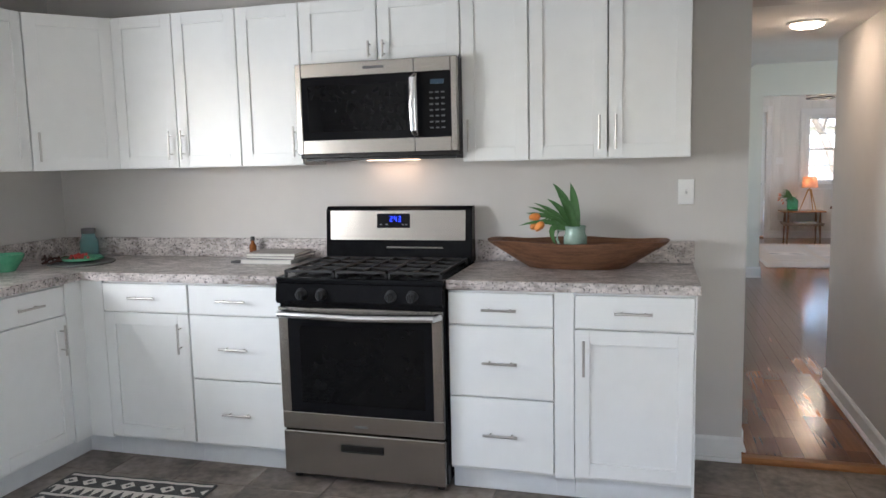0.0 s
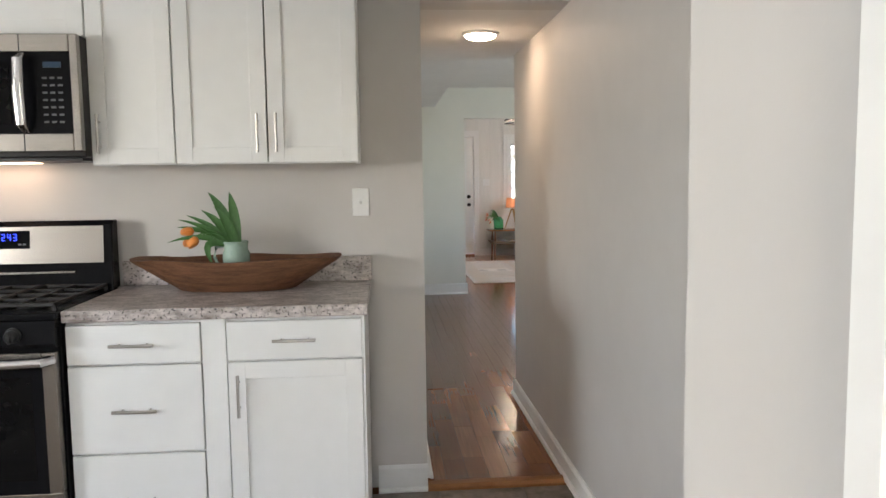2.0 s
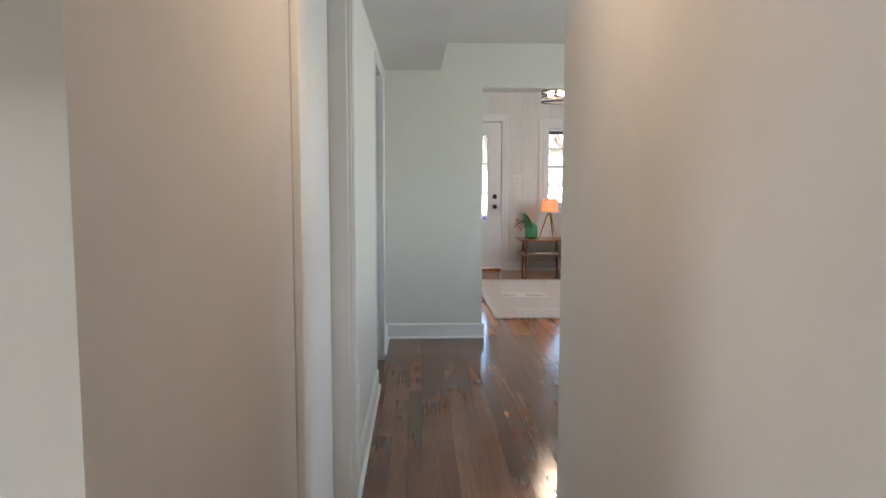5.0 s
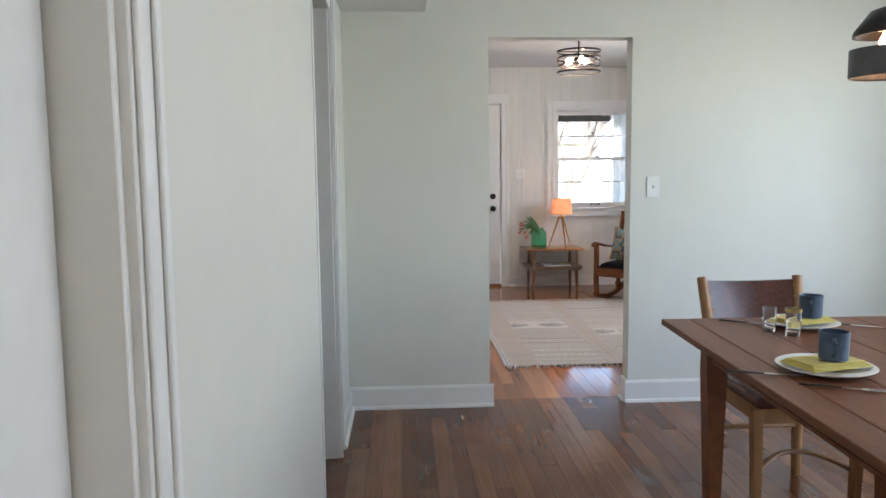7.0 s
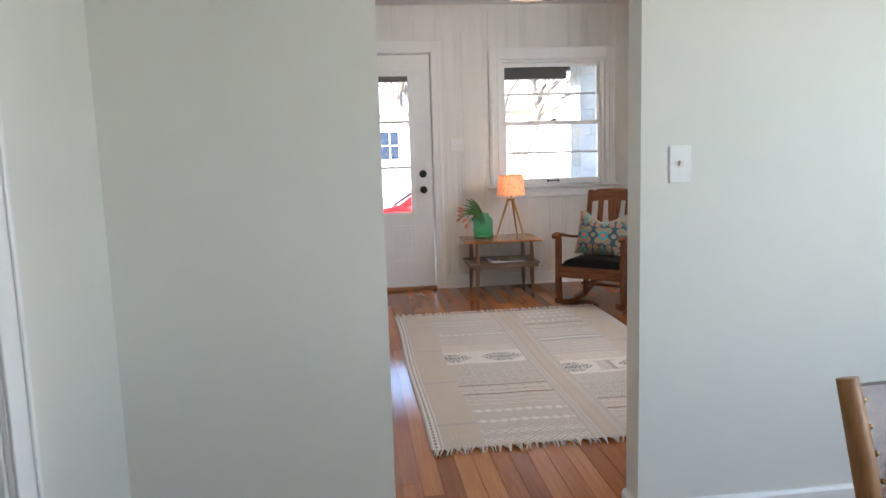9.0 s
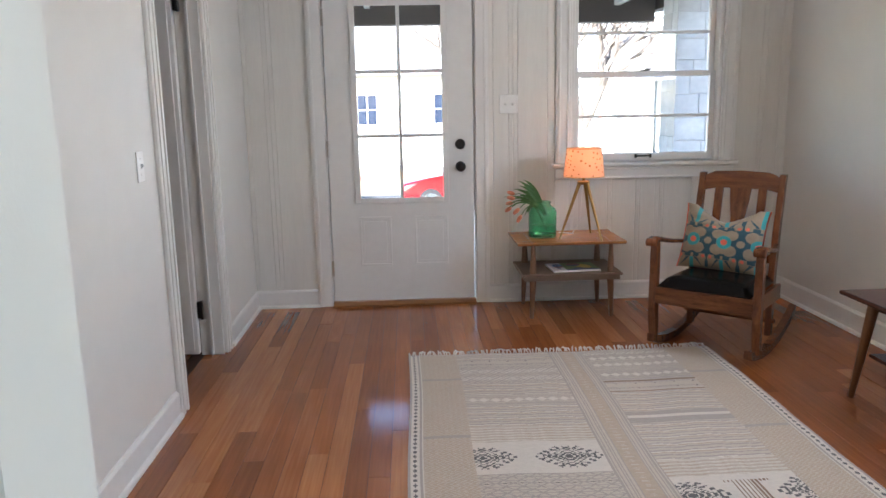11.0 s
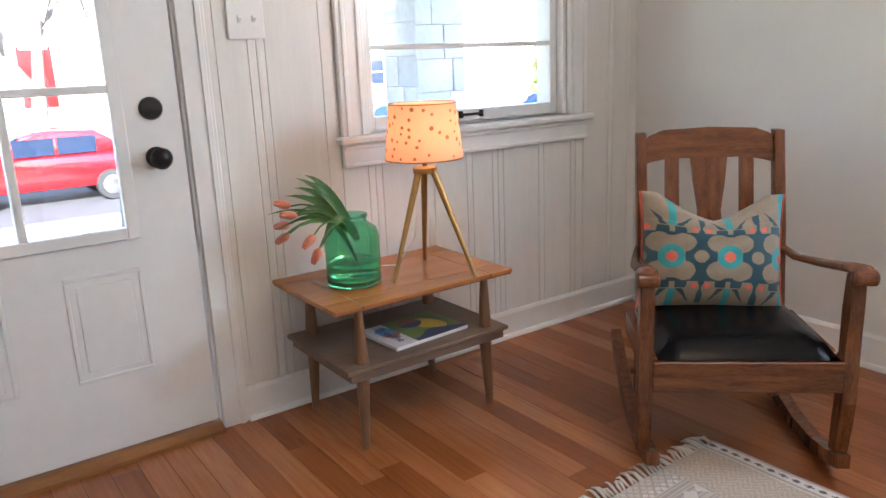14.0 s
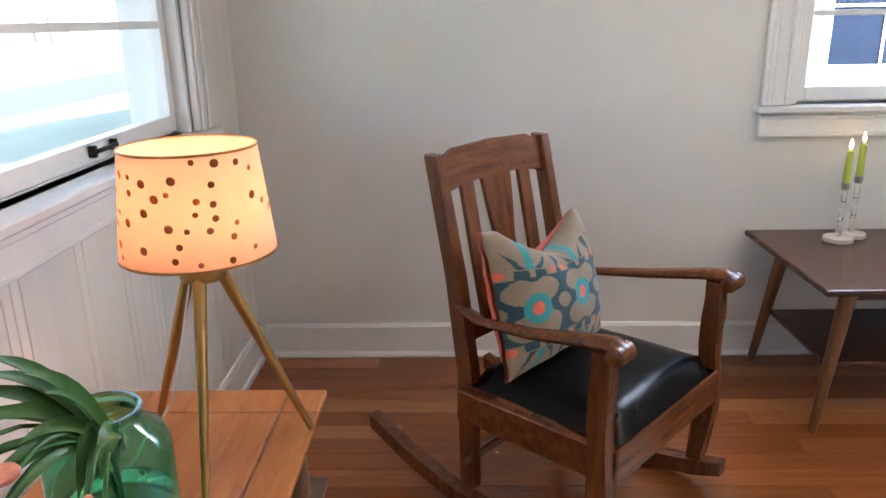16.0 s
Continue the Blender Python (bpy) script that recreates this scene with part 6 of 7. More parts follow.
def back_slat(x0, x1, waist):
    bm = slab([(x0, 0.46), (x1, 0.46), (x1 - waist * 0.4, 0.56), (x1 - waist, 0.64), (x1 - waist * 0.3, 0.74), (x1, 0.81), (x0, 0.81), (x0 + waist * 0.3, 0.74), (x0 + waist, 0.64), (x0 + waist * 0.4, 0.56)], 1, -0.006, 0.006)
    bmesh.ops.transform(bm, matrix=Matrix.Translation((0, 0.49, 0.81)) @ pose(0, 0, 0, -12, 0, 0) @ Matrix.Translation((0, 0, -0.81)), verts=bm.verts)
    return bm


part("slat", back_slat(-0.055, 0.055, 0.02), oak_dark, rc, "wide shaped centre slat")
part("slat", back_slat(-0.135, -0.092, 0.0), oak_dark, rc)
part("slat", back_slat(0.092, 0.135, 0.0), oak_dark, rc)
bm = bmesh.new()
n = 14
g = [[None] * (n + 1) for _ in range(n + 1)]
for i in range(n + 1):
    for j in range(n + 1):
        u, v = i / n * 2 - 1, j / n * 2 - 1
        ed = max(abs(u), abs(v))
        z = 0.358 + 0.036 * (1 - max(0, (ed - 0.62) / 0.38) ** 2.2) + 0.006 * (1 - u * u) * (1 - v * v)
        wx = 0.232 if v < 0.2 else 0.228
        g[i][j] = bm.verts.new((u * wx, 0.178 + v * 0.208, z if ed < 0.999 else 0.342))
for i in range(n):
    for j in range(n):
        bm.faces.new((g[i][j], g[i + 1][j], g[i + 1][j + 1], g[i][j + 1]))
edge = [e for e in bm.edges if e.is_boundary]
bmesh.ops.contextual_create(bm, geom=edge)
part("seat", bm, black_vinyl, rc, "padded black leather seat", True)

# cushion
fabric = lambda nme, c: pm(nme, c, tuple(v * 0.86 for v in c), 40, 0.85, 0.3, fine=300, sheen=0.2)
f_tan, f_teal, f_petrol, f_coral = fabric("tan_linen", (0.31, 0.245, 0.17)), fabric("turquoise_print", (0.055, 0.34, 0.36)), fabric("petrol_print", (0.03, 0.085, 0.11)), fabric("coral_print", (0.80, 0.16, 0.10))


def cushion_print(u, v):
    # 0 tan, 1 turquoise, 2 petrol, 3 coral; mirrored flower bands
    x, y = (u - 0.5) * 0.44, (v - 0.5) * 0.40
    yy = abs(y + 0.025)
    dx = abs((x - 0.035 + 0.99) % 0.18 - 0.09)
    mx = 0.09 - dx
    d = math.hypot(dx, yy)
    if d < 0.018:
        return 3
    if d < 0.041:
        return 1
    if math.hypot(mx, yy) < 0.022:
        return 0
    if math.hypot((dx - 0.036) * 0.92, yy - 0.05) < 0.034:
        return 0
    if yy < 0.088:
        return 2 if mx < 0.05 or yy > 0.075 else 0
    if math.hypot(mx - 0.021, yy - 0.102) < 0.010:
        return 3
    if math.hypot(mx - 0.026, (yy - 0.112) * 0.8) < 0.022:
        return 0
    if dx < 0.011 and yy > 0.112:
        return 1
    if mx < 0.005 + 0.006 * min(1, abs(yy - 0.115) * 40) and yy < 0.165:
        return 2
    if yy < 0.108 and 0.008 < dx < 0.045:
        return 2
    if 0.112 < yy < 0.165 and abs(dx - 0.022 - (yy - 0.112) * 0.75) < 0.009 * (0.168 - yy) / 0.05:
        return 2
    return 0


cu = thing("cushion", pose(3.637, 14.351, 0, 0, 0, -41.5) @ pose(-0.032, 0.262, 0.385, -16, 3, 2), "tan cushion with turquoise and coral print and a coral back", "cushion")


def cushion_place(side):
    def f(u, v):
        x, z = (u - 0.5) * 2, (v - 0.5) * 2
        pinch = 1 - 0.06 * (1 - abs(x) ** 2) if abs(z) > 0.5 else 1
        w = 0.2 * (1 + 0.05 * abs(z) ** 3 * abs(x))
        dip = 0.075 * max(0.0, z) ** 2 * max(0.0, 1 - (abs(x) * 1.25) ** 1.4)
        h = 0.175 + (0.175 - 0.012 * (1 - x * x)) * z - dip
        th = 0.085 * max(0.0, (1 - abs(x) ** 2.6)) ** 0.6 * max(0.0, (1 - abs(z) ** 2.6)) ** 0.6 + 0.003
        wr = 0.004 * math.sin(9 * x + 5 * z) * (1 - abs(x)) + 0.003 * math.sin(17 * z - 7 * x)
        g_ = 1.0 if side < 0 else 1.035
        return (g_ * w * x * pinch, side * (th * (1.0 if side < 0 else 0.8)) + wr * 0.5, h)
    return f


grid_cloth("front", 136, 128, cushion_place(-1), cushion_print, (f_tan, f_teal, f_petrol, f_coral), cu, "printed front")
grid_cloth("back", 30, 30, cushion_place(1), lambda u, v: 0, (f_coral,), cu, "plain coral back")

# coffee table with candles
mahog = pm("dark_mahogany", (0.045, 0.016, 0.011), (0.10, 0.036, 0.022), 4, 0.25, 0.1, (7, 0.8, 7))
leg_honey = pm("honey_leg_wood", (0.20, 0.085, 0.03), (0.14, 0.055, 0.02), 6, 0.35, 0.1, (8, 8, 0.8))
ct = thing("coffee_table", pose(4.31, 13.205, 0), "dark mid-century coffee table with splayed legs and lower shelf", "coffee table")
part("tabletop", slab(((-0.30, -0.61), (0.30, -0.61), (0.305, 0.61), (-0.305, 0.61)), 2, 0.45, 0.47, bev=0.006), mahog, ct)
part("shelf", slab(((-0.2, -0.5), (0.22, -0.5), (0.22, 0.53), (-0.2, 0.53)), 2, 0.19, 0.205, bev=0.003), mahog, ct, "lower shelf")
for sx in (-1, 1):
    for sy in (-1, 1):
        part("leg", sweep([(sx * 0.215, sy * 0.50, 0.45), (sx * 0.243, sy * 0.565, 0.0)], [0.024, 0.013], 14), leg_honey, ct, "", True)
    part("rail", bx(sx * 0.2 - 0.011, -0.5, 0.405, sx * 0.2 + 0.011, 0.5, 0.45), mahog, ct)
part("end_rail", boxes((-0.19, 0.48, 0.405, 0.19, 0.5, 0.45), (-0.19, -0.5, 0.405, 0.19, -0.48, 0.45)), mahog, ct)
bk = thing("book", pose(4.30, 13.32, 0.4705, 0, 0, 8), "green-covered book lying on the coffee table", "book")
part("cover", boxes((-0.09, -0.12, 0, 0.09, 0.12, 0.002), (-0.09, -0.12, 0.018, 0.09, 0.12, 0.02), (-0.09, -0.12, 0.002, -0.087, 0.12, 0.018)), pm("green_cover", (0.16, 0.25, 0.10), (0.3, 0.35, 0.22), 12, 0.4), bk)
part("paper_block", bx(-0.087, -0.117, 0.002, 0.087, 0.117, 0.018), pm("book_paper", (0.72, 0.7, 0.66), (0.66, 0.64, 0.6), 60, 0.8), bk)
wax = pm("lime_wax", (0.42, 0.52, 0.06), (0.48, 0.57, 0.1), 6, 0.4)
marble = pm("white_marble", (0.72, 0.70, 0.66), (0.50, 0.48, 0.45), 8, 0.2)
flame_mat = pm("candle_flame", (1, 0.8, 0.4), (1, 0.8, 0.4), 3, 0.5, emit=((1.0, 0.62, 0.22), 1.5))
for cx, cy, h in ((4.47, 13.565, 0.0), (4.52, 13.50, 0.012)):
    cs = thing("candlestick", pose(cx, cy, 0.4705), "clear candlestick on a white foot", "candlestick", "candlesticks")
    part("foot", lathe([(0.046, 0), (0.048, 0.004), (0.046, 0.014), (0.012, 0.017)], 24), marble, cs, "white marble foot", True)
    part("stem", lathe([(0.008, 0.017), (0.008, 0.06), (0.012, 0.065), (0.008, 0.07), (0.008, 0.12), (0.012, 0.125), (0.008, 0.13), (0.009, 0.17 + h)], 16), clear_glass, cs, "clear glass stem", True)
    part("socket", lathe([(0.010, 0.17 + h), (0.014, 0.175 + h), (0.014, 0.195 + h), (0.0125, 0.196 + h)], 16), steel_h, cs, "metal socket", True)
    cd = thing("candle", pose(cx, cy, 0.4705 + 0.196 + h), "lime green taper candle, burning", "candle", "taper candles")
    part("wax_body", lathe([(0.0118, 0.0), (0.0118, 0.004), (0.0105, 0.10), (0.006, 0.104)], 16), wax, cd, "", True)
    part("wick", sweep([(0, 0, 0.103), (0.001, 0, 0.112)], 0.0009, 6), plastic_dark, cd)
    part("flame", lathe([(0.001, 0.108), (0.005, 0.114), (0.0062, 0.120), (0.0035, 0.132), (0.0006, 0.142)], 12), flame_mat, cd, "small lit flame", True)

# ceiling lamp of crossed metal rings
cl = thing("ceiling_lamp", pose(2.96, 13.33, 0), "black metal ring semi-flush ceiling lamp with lit bulbs", "ceiling light")
part("canopy", lathe([(0.06, 2.455), (0.065, 2.46), (0.065, 2.4795)], 24), black_metal, cl, "", True)
part("stem", sweep([(0, 0, 2.24), (0, 0, 2.456)], 0.007, 8), black_metal, cl)
for z, tl_, rz in ((2.30, 0, 0), (2.13, 0, 0), (2.215, 13, 20), (2.215, -13, 75), (2.215, 12, 140)):
    r = 0.178
    b = lathe([(r, -0.007), (r + 0.003, -0.007), (r + 0.003, 0.007), (r, 0.007), (r, -0.007)], 40, cap=False)
    bmesh.ops.transform(b, matrix=pose(0, 0, z, tl_, 0, rz), verts=b.verts)
    part("ring", b, black_metal, cl)
part("crossbar", boxes((-0.178, -0.005, 2.294, 0.178, 0.005, 2.302), (-0.005, -0.178, 2.294, 0.005, -0.005, 2.302), (-0.005, 0.005, 2.294, 0.005, 0.178, 2.302)), black_metal, cl)
bulb_mat = pm("clear_bulb_lit", (1, 0.85, 0.65), (1, 0.85, 0.65), 3, 0.4, emit=((1.0, 0.72, 0.46), 32.0))
for k in range(3):
    a = 0.6 + k * 2.094
    x, y = 0.075 * math.cos(a), 0.075 * math.sin(a)
    part("socket", sweep([(0, 0, 2.25), (x * 0.6, y * 0.6, 2.235)], 0.014, 10), black_metal, cl, "", True)
    part("bulb", sweep([(x * 0.6, y * 0.6, 2.235), (x * 0.9, y * 0.9, 2.228), (x * 1.2, y * 1.2, 2.222), (x * 1.5, y * 1.5, 2.217)], [0.012, 0.024, 0.026, 0.01], 12), bulb_mat, cl, "lit bulb", True)


# ---- outdoors ----
grass = pm("winter_lawn", (0.22, 0.20, 0.10), (0.34, 0.29, 0.16), 0.6, 0.95, 0.4, fine=14)
asphalt = pm("asphalt", (0.05, 0.05, 0.052), (0.075, 0.074, 0.073), 2, 0.85, 0.3, fine=60)
concrete = pm("concrete", (0.42, 0.41, 0.38), (0.33, 0.32, 0.30), 1.5, 0.85, 0.2, fine=40)
siding = pm("white_siding", (0.64, 0.64, 0.62), (0.56, 0.56, 0.54), 1.0, 0.6, 0.1)
roofing = pm("grey_shingle", (0.28, 0.275, 0.27), (0.38, 0.37, 0.36), 3, 0.9, 0.3)
house_glass = pm("house_window_glass", (0.006, 0.012, 0.03), (0.01, 0.02, 0.045), 2, 0.25)
bark = pm("grey_bark", (0.12, 0.10, 0.085), (0.23, 0.20, 0.17), 7, 0.9, 0.6, (3, 3, 0.6))
bm = bmesh.new()
prof = [(-1500, -0.4), (-20, -0.4), (17.0, -0.4), (20.5, -0.55), (27.0, -1.5), (40.0, -1.45), (60, -1.0), (1500, -1.0)]
a = [bm.verts.new((-1500, y, z)) for y, z in prof]
b = [bm.verts.new((1500, y, z)) for y, z in prof]
for i in range(len(prof) - 1):
    bm.faces.new((a[i], b[i], b[i + 1], a[i + 1]))
piece("ground", bm, grass, "pale winter lawn around the house", "ground", kind="structure")
piece("road", bx(-400, 28.5, -1.6, 400, 34.5, -1.46), asphalt, "grey asphalt street in front of the house", "road", kind="structure")
piece("pavement", bx(-400, 26.2, -1.6, 400, 27.6, -1.35), concrete, "pale concrete sidewalk along the street", "pavement", kind="structure")
piece("driveway", bx(4.8, 20.5, -1.75, 8.2, 26.2, -1.28), concrete, "concrete driveway", "driveway", kind="structure")
piece("porch_floor", bx(-1.5, 15.73, -0.6, 5.2, 18.18, -0.04), concrete, "concrete front porch", "porch", kind="structure")
piece("porch_roof", boxes((-1.5, 15.73, 2.30, 4.72, 18.33, 2.42)), trim_paint, "white boarded porch roof underside", "porch roof", kind="structure")
piece("porch_fascia", boxes((-1.55, 18.19, 2.05, 4.60, 18.33, 2.30), (4.60, 15.73, 2.15, 4.72, 18.33, 2.30)), pm("dark_gutter", (0.045, 0.035, 0.03), (0.07, 0.055, 0.05), 6, 0.6), "dark brown porch gutter and fascia", "fascia", kind="structure")
for k in range(7):
    piece("trim_rafter_%d" % (k + 1), bx(-0.6 + 0.8 * k, 15.78, 2.20, -0.55 + 0.8 * k, 18.19, 2.30), trim_paint, "porch ceiling rafter", "rafter", kind="structure")
stone_light = pm("pale_stone", (0.48, 0.48, 0.49), (0.62, 0.62, 0.62), 4, 0.85, 0.5, vary=0.1)
col = thing("porch_column", pose(4.57, 17.16, -0.04), "pale rough stone porch column", "column")
part("core", bx(-0.165, -0.165, 0, 0.165, 0.165, 2.335), stone_light, col)
rnd = random.Random(31)
for sd in range(4):
    z = 0.0
    while z < 2.3:
        h = min(rnd.uniform(0.09, 0.21), 2.335 - z)
        off = rnd.uniform(-0.09, 0.09)
        for x0, x1 in ((-0.175, off - 0.002), (off + 0.002, 0.175)):
            q = bx(x0, -0.166 - rnd.uniform(0.006, 0.014), z + 0.001, x1, -0.164, z + h - 0.002, bev=0.003)
            for v in q.verts:
                v.co.z += 0.15 * (v.co.x - x0) * (h - 0.14)
            bmesh.ops.transform(q, matrix=pose(0, 0, 0, 0, 0, 90 * sd), verts=q.verts)
            part("stone", q, stone_light, col)
        z += h


def house(name, m, w, dp, h, ridge, wins, doors, wall_mat, label):
    """A house with its front at local y = 0; windows and doors as (x, z, width, height)."""
    H = thing(name, m, label, "house")
    part("wall", bx(-w / 2, 0, -0.3, w / 2, dp, h), wall_mat, H)
    part("siding", boxes(*[(-w / 2, -0.02, 0.2 + k * 0.2, w / 2, 0.0, 0.21 + k * 0.2) for k in range(int(h / 0.2) - 1)]), wall_mat, H)
    part("roof", slab(((-0.5, h - 0.1), (dp / 2, ridge), (dp + 0.5, h - 0.1), (dp + 0.5, h + 0.08), (dp / 2, ridge + 0.2), (-0.5, h + 0.08)), 0, -w / 2 - 0.4, w / 2 + 0.4), roofing, H, "grey shingle roof")
    for x, z, ww, hh in wins:
        wn_ = part("window", boxes((x - ww / 2 - 0.08, -0.05, z - 0.08, x - ww / 2, 0, z + hh + 0.08), (x + ww / 2, -0.05, z - 0.08, x + ww / 2 + 0.08, 0, z + hh + 0.08), (x - ww / 2, -0.05, z + hh, x + ww / 2, 0, z + hh + 0.08), (x - ww / 2, -0.05, z - 0.08, x + ww / 2, 0, z),
                                   (x - 0.015, -0.04, z, x + 0.015, 0, z + hh), (x - ww / 2, -0.04, z + hh / 2 - 0.015, x - 0.015, 0, z + hh / 2 + 0.015), (x + 0.015, -0.04, z + hh / 2 - 0.015, x + ww / 2, 0, z + hh / 2 + 0.015)), trim_paint, H)
        part("pane", bx(x - ww / 2, -0.03, z, x + ww / 2, -0.022, z + hh), house_glass, wn_, "dark blue glass")
    for x, z, ww, hh, mt in doors:
        part("door", boxes((x - ww / 2, -0.06, z, x + ww / 2, -0.02, z + hh), (x - ww / 2 - 0.1, -0.05, z, x - ww / 2, 0, z + hh + 0.1), (x + ww / 2, -0.05, z, x + ww / 2 + 0.1, 0, z + hh + 0.1)), mt, H, "front door")
    return H


red_paint = pm("red_door_paint", (0.25, 0.008, 0.01), (0.2, 0.006, 0.008), 3, 0.4)
house("house", pose(1.0, 45, -1.2), 25, 8, 4.0, 6.4, ((-0.6, 1.75, 0.85, 1.3), (2.85, 1.75, 0.85, 1.3), (-4.5, 1.75, 1.2, 1.3)), ((5.3, 1.2, 0.95, 2.1, red_paint),), siding, "white sided house across the street with blue windows and red door")
house("house", pose(22.0, 47, -1.2, 0, 0, -6), 15, 8, 3.6, 5.8, ((-4.5, 1.3, 1.0, 1.2), (0.5, 1.3, 1.6, 1.2), (4.5, 1.3, 1.0, 1.2)), ((-1.8, 0.5, 0.95, 2.1, trim_paint),), siding, "long white sided house across the street")
house("house", pose(11.0, 12.0, -0.4, 0, 0, -90), 13, 8, 3.0, 5.0, ((-1.6, 1.0, 1.0, 1.3), (2.0, 1.0, 1.2, 1.3), (-4.6, 1.0, 1.0, 1.3)), (), siding, "white sided neighbouring house with blue-curtained windows")


def car(m, paint, label):
    """A small hatchback: body from a side outline with rounded cabin, glass, wheels and lights; nose towards local -x."""
    c = thing("parked_car", m, label, "car")
    side = [(-2.05, 0.35), (-2.1, 0.55), (-2.0, 0.78), (-1.35, 0.92), (-0.85, 1.0), (1.75, 1.02), (2.02, 0.9), (2.08, 0.5), (2.0, 0.32)]
    part("body", slab(side, 1, -0.85, 0.85, bev=0.08), paint, c, "", True)
    cab = slab([(-0.95, 0.98), (-0.25, 1.44), (0.2, 1.52), (1.1, 1.48), (1.85, 1.0)], 1, -0.74, 0.74, bev=0.07)
    part("roof", cab, paint, c, "", True)
    part("side_glass", boxes((-0.45, -0.775, 1.03, 0.3, -0.745, 1.38), (0.36, -0.775, 1.03, 1.1, -0.745, 1.38), (-0.45, 0.745, 1.03, 0.3, 0.775, 1.38), (0.36, 0.745, 1.03, 1.1, 0.775, 1.38), bev=0.01), house_glass, c, "dark glass")
    part("windscreen", slab([(-0.93, 1.02), (-0.3, 1.42), (-0.33, 1.44), (-0.97, 1.04)], 1, -0.66, 0.66), house_glass, c, "dark glass")
    tyre_m, rim_m = plastic_dark, bright_steel
    for x in (-1.3, 1.3):
        for s in (-1, 1):
            w = lathe([(0.2, -0.1), (0.3, -0.1), (0.325, -0.07), (0.325, 0.07), (0.3, 0.1), (0.2, 0.1)], 24, cap=False)
            bmesh.ops.transform(w, matrix=pose(x, s * 0.79, 0.325, 90, 0, 0), verts=w.verts)
            t_ = part("tyre", w, tyre_m, c, "", True)
            w = lathe([(0.2, -0.085), (0.205, 0.085), (0.06, 0.1), (0.01, 0.1)], 24)
            bmesh.ops.transform(w, matrix=pose(x, s * 0.79, 0.325, -90 * s, 0, 0), verts=w.verts)
            part("rim", w, rim_m, t_, "silver rim", True)
    for s in (-1, 1):
        part("headlight", bx(-2.06, s * 0.66 - 0.14, 0.62, -1.9, s * 0.66 + 0.14, 0.76, bev=0.03), clear_glass, c)
        part("tail_light", bx(1.96, s * 0.68 - 0.13, 0.72, 2.085, s * 0.68 + 0.13, 0.9, bev=0.03), red_paint, c, "red light")
    return c


shiny = lambda nme, c: pm(nme, c, tuple(v * 0.92 for v in c), 1.0, 0.2, coat=0.8)
car(pose(4.05, 31.0, -1.46), shiny("red_car_paint", (0.30, 0.004, 0.006)), "red hatchback parked on the street")
car(pose(-1.25, 31.1, -1.46), shiny("blue_car_paint", (0.004, 0.012, 0.12)), "blue hatchback parked on the street")
car(pose(6.6, 25.0, -1.30, 0, 0, 78), shiny("white_car_paint", (0.62, 0.63, 0.64)), "white hatchback parked in the driveway")
car(pose(13.2, 30.8, -1.46), shiny("silver_car_paint", (0.40, 0.43, 0.45)), "silver hatchback parked on the street")
car(pose(19.0, 30.9, -1.46), shiny("teal_car_paint", (0.10, 0.22, 0.24)), "grey green hatchback parked on the street")


def bare_tree(m, height, radius, seed, label):
    """A leafless tree: tapered trunk, limbs that fork and a haze of twigs."""
    t = thing("bare_tree", m, label, "tree")
    rr = random.Random(seed)
    trunk, twigs = bmesh.new(), bmesh.new()

    def grow(p, d, ln, r, lev):
        q = p + d * ln
        mid = p + d * ln * 0.5 + Vector((rr.uniform(-1, 1), rr.uniform(-1, 1), rr.uniform(-0.3, 0.6))) * ln * 0.08
        sweep([p, mid, q], [r, r * 0.85, r * 0.68], 8 if lev < 2 else 5, trunk if lev < 3 else twigs)
        if lev > 5 or r < 0.004:
            return
        for _ in range(3 if lev < 4 else 2):
            nd = (d + Vector((rr.uniform(-1, 1), rr.uniform(-1, 1), rr.uniform(-0.25, 0.75))) * 0.75).normalized()
            grow(q - d * ln * rr.uniform(0, 0.25), nd, ln * rr.uniform(0.6, 0.85), r * 0.62, lev + 1)
    grow(Vector((0, 0, -0.2)), Vector((0.03, 0.02, 1)), height * 0.28, radius, 0)
    part("trunk", trunk, bark, t, "", True)
    tagged(part("twigs", twigs, bark, t, "fine bare twigs"), kind="stuff")
    return t


bare_tree(pose(5.3, 38.2, -1.45), 9, 0.28, 3, "bare pale-barked tree beyond the street")
bare_tree(pose(8.6, 38.5, -1.45), 10, 0.34, 8, "bare pale-barked tree beyond the street")
bare_tree(pose(3.9, 22.3, -0.85), 7, 0.16, 5, "bare young tree on the front lawn")
cf = thing("conifer", pose(24.5, 37.0, -1.45), "bright yellow-green conical conifer", "tree")
part("trunk", sweep([(0, 0, -0.1), (0, 0, 1.2)], [0.12, 0.09], 8), bark, cf)
bm = bmesh.new()
rnd = random.Random(6)
for k in range(1500):
    h = rnd.random() ** 1.2
    r = (1.05 * (1 - h) + 0.05) * (0.75 + 0.25 * math.sin(h * 40)) * math.sqrt(rnd.uniform(0.35, 1))
    a_ = rnd.uniform(0, 6.283)
    p = Vector((r * math.cos(a_), r * math.sin(a_), 0.35 + h * 5.2))
    d_ = Vector((math.cos(a_), math.sin(a_), 0.9)).normalized() * rnd.uniform(0.12, 0.24)
    s_ = d_.cross(Vector((0, 0, 1))).normalized() * 0.05
    v1, v2, v3, v4 = (bm.verts.new(p - s_), bm.verts.new(p + s_), bm.verts.new(p + d_), bm.verts.new(p + Vector((0, 0, 0.05))))
    bm.faces.new((v1, v2, v3))
    bm.faces.new((v1, v3, v4))
    bm.faces.new((v2, v4, v3))
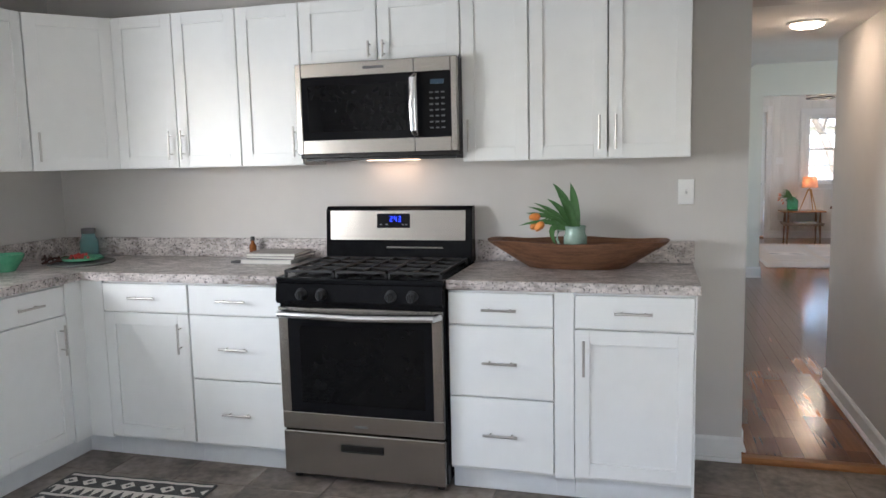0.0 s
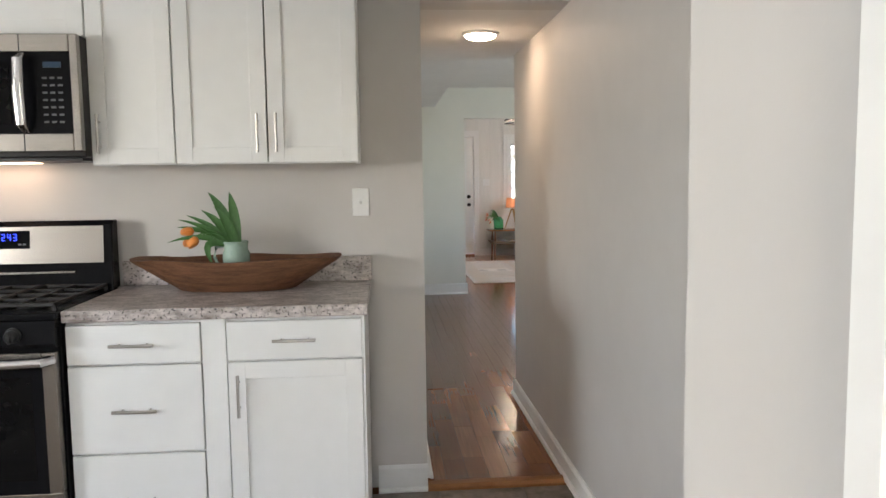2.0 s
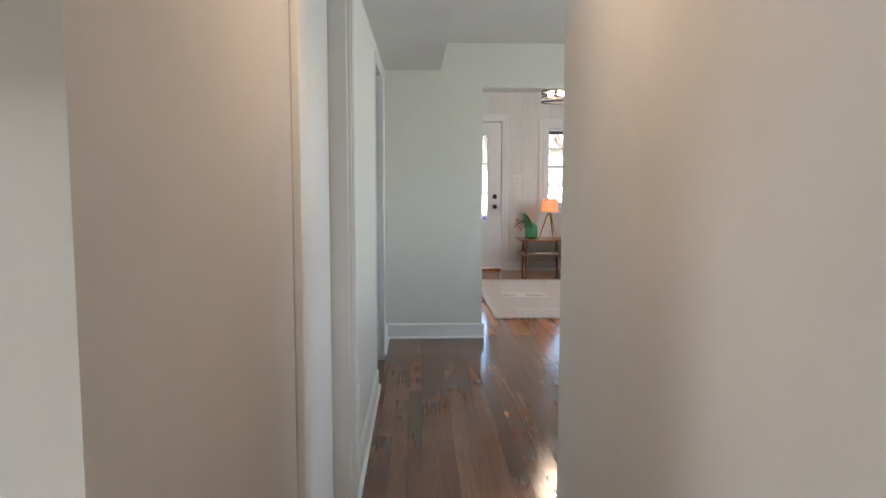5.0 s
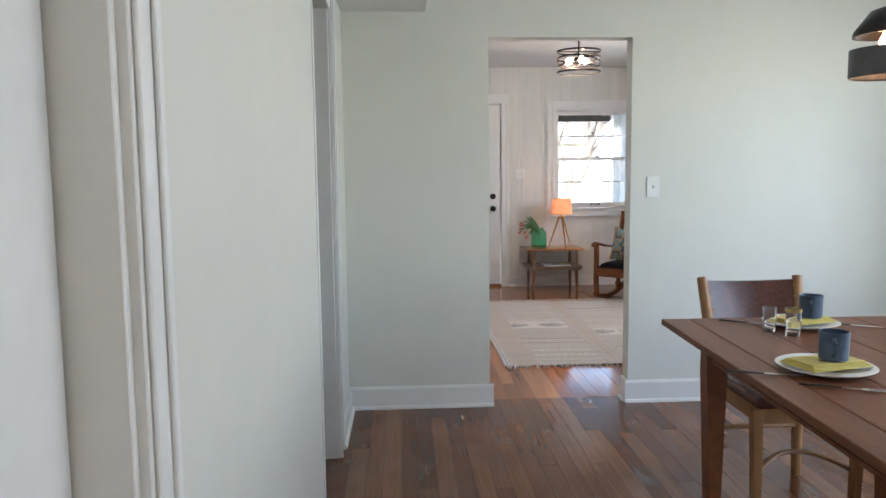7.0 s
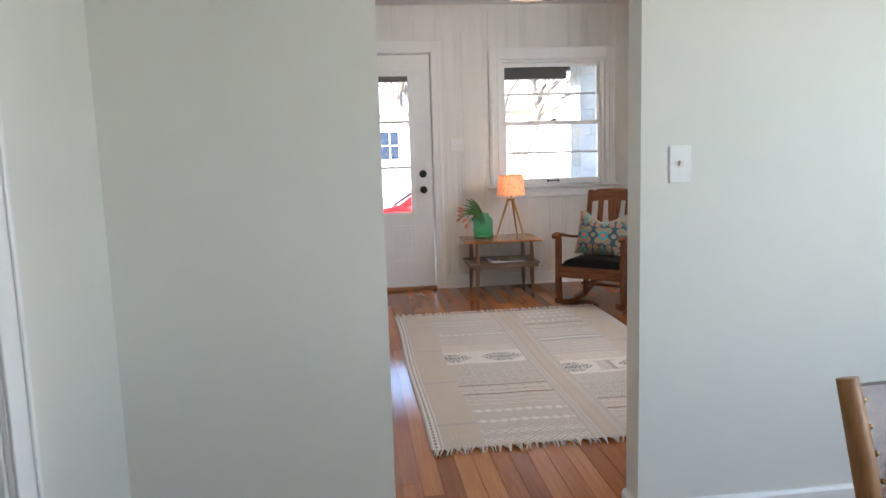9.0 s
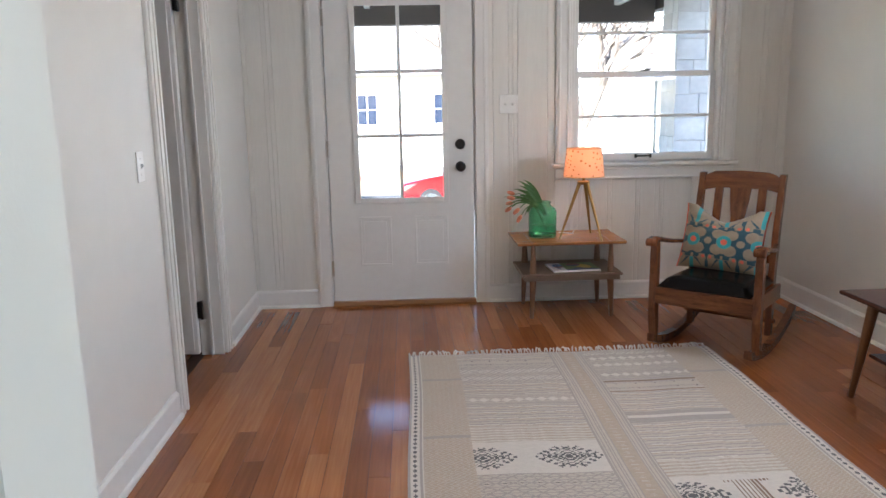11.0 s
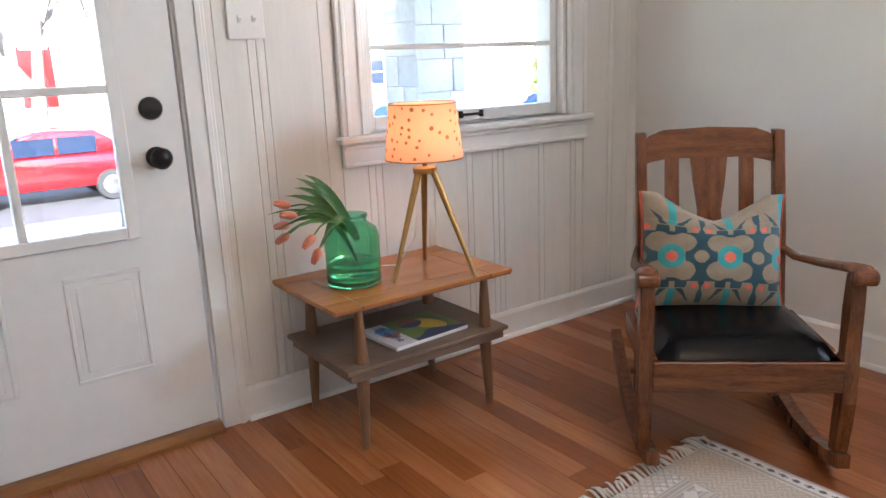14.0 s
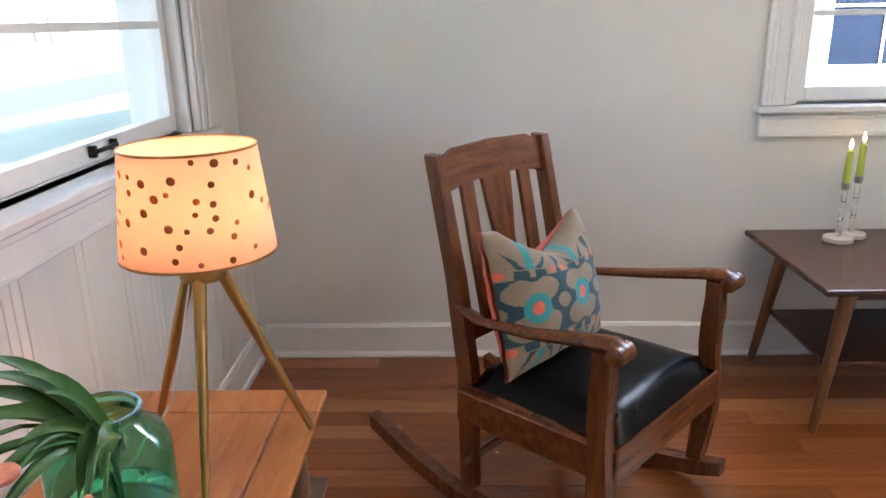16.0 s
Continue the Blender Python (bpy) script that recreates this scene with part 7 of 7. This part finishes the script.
part("crown", bm, pm("conifer_green", (0.10, 0.14, 0.02), (0.17, 0.2, 0.03), 3, 0.8, vary=0.0), cf)
bm = bmesh.new()
for k in range(260):
    x = rnd.uniform(-60, 110)
    y = rnd.uniform(62, 75)
    hh = rnd.uniform(3, 7)
    sweep([(x, y, -1.2), (x + rnd.uniform(-0.3, 0.3), y, hh * 0.5), (x + rnd.uniform(-0.8, 0.8), y, hh)], [0.16, 0.11, 0.03], 5, bm)
    for q in range(5):
        z = hh * rnd.uniform(0.35, 0.9)
        sweep([(x, y, z), (x + rnd.uniform(-1.3, 1.3), y + rnd.uniform(-0.5, 0.5), z + rnd.uniform(0.4, 1.3))], [0.06, 0.015], 4, bm)
piece("far_woods", bm, bark, "line of bare trees behind the houses", "woods", kind="stuff")


# ---- boards, planks and tiles ----
def shared(name, w, d, h, material):
    return mesh_of(name, bx(-w / 2, -d / 2, -h, w / 2, d / 2, 0), material)


def lay_planks(parent, x0, x1, y0, y1, w, lengths, material, seed, name="plank"):
    rnd = random.Random(seed)
    metas = {L: shared(name, w - 0.0016, L - 0.0016, 0.014, material) for L in lengths}
    n = 0
    cols = int((x1 - x0) / w) + 1
    for c in range(cols):
        x = x0 + (c + 0.5) * w
        if x + w / 2 > x1 + 0.06:
            break
        y = y0 - rnd.uniform(0, lengths[-1] * 0.9)
        while y < y1:
            L = rnd.choice(lengths)
            lo, hi = max(y, y0), min(y + L, y1)
            if hi - lo > 0.03:
                ob = new(name, metas[L])
                ob.parent = parent
                s = (hi - lo) / L
                ob.matrix_basis = Matrix.LocRotScale((x, (lo + hi) / 2, 0.0 + rnd.uniform(-0.0006, 0.0002)), None, (1, s, 1))
                n += 1
            y += L
    return n


lay_planks(floor_hall, 1.07, X_R, 5.745, 7.22, 0.098, (0.3, 0.45, 0.6), oak_floor_hall, 3)
lay_planks(floor_dining, X_D - 0.1, X_E, 7.22, Y_L, 0.078, (0.9, 1.3, 1.7, 2.1), oak_floor, 4)
lay_planks(floor_living, X_L - 0.1, X_E, Y_L, Y_F - 0.01, 0.078, (0.7, 1.1, 1.5, 2.0), oak_floor_living, 5)
tm = mesh_of("tile", bx(-0.1815, -0.1815, -0.008, 0.1815, 0.1815, 0.0, bev=0.002), tile_stone)
for i in range(-1, 12):
    for j in range(12):
        x, y = 1.41 - 0.366 * i, 5.50 - 0.366 * j
        if x < -1.95 or y < 1.5 or (x > 1.62 and y < 3.1):
            continue
        ob = new("tile", tm)
        ob.parent = floor_kitchen
        ob.location = (x, y, -0.015)


def face_boards(parent, spans, seed):
    """Upright boards over the front wall, with beads and joints between them."""
    rnd = random.Random(seed)
    for x0, x1, z0, z1 in spans:
        x = x0
        k = rnd.randint(0, 2)
        while x < x1 - 0.004:
            w = (0.155, 0.028, 0.10, 0.028, 0.028, 0.19, 0.03)[k % 7]
            k += 1
            b = min(x + w, x1)
            if x1 - b < 0.03:
                b = x1
            ob = new("board", mesh_of("board", bx(x + 0.0004, Y_F, z0, b - 0.0004, Y_F + 0.014, z1, bev=0.0024), board_paint))
            ob.parent = parent
            x = b


face_boards(bpy.data.objects["wall_front"], ((X_L, 1.57, 0, 2.48), (1.57, 2.69, 2.18, 2.48), (2.69, WX0 - 0.1, 0, 2.48), (WX0 - 0.1, WX1 + 0.1, 0, 0.80), (WX0 - 0.1, WX1 + 0.1, WZ1 + 0.1, 2.48), (WX1 + 0.1, X_E, 0, 2.48)), 7)
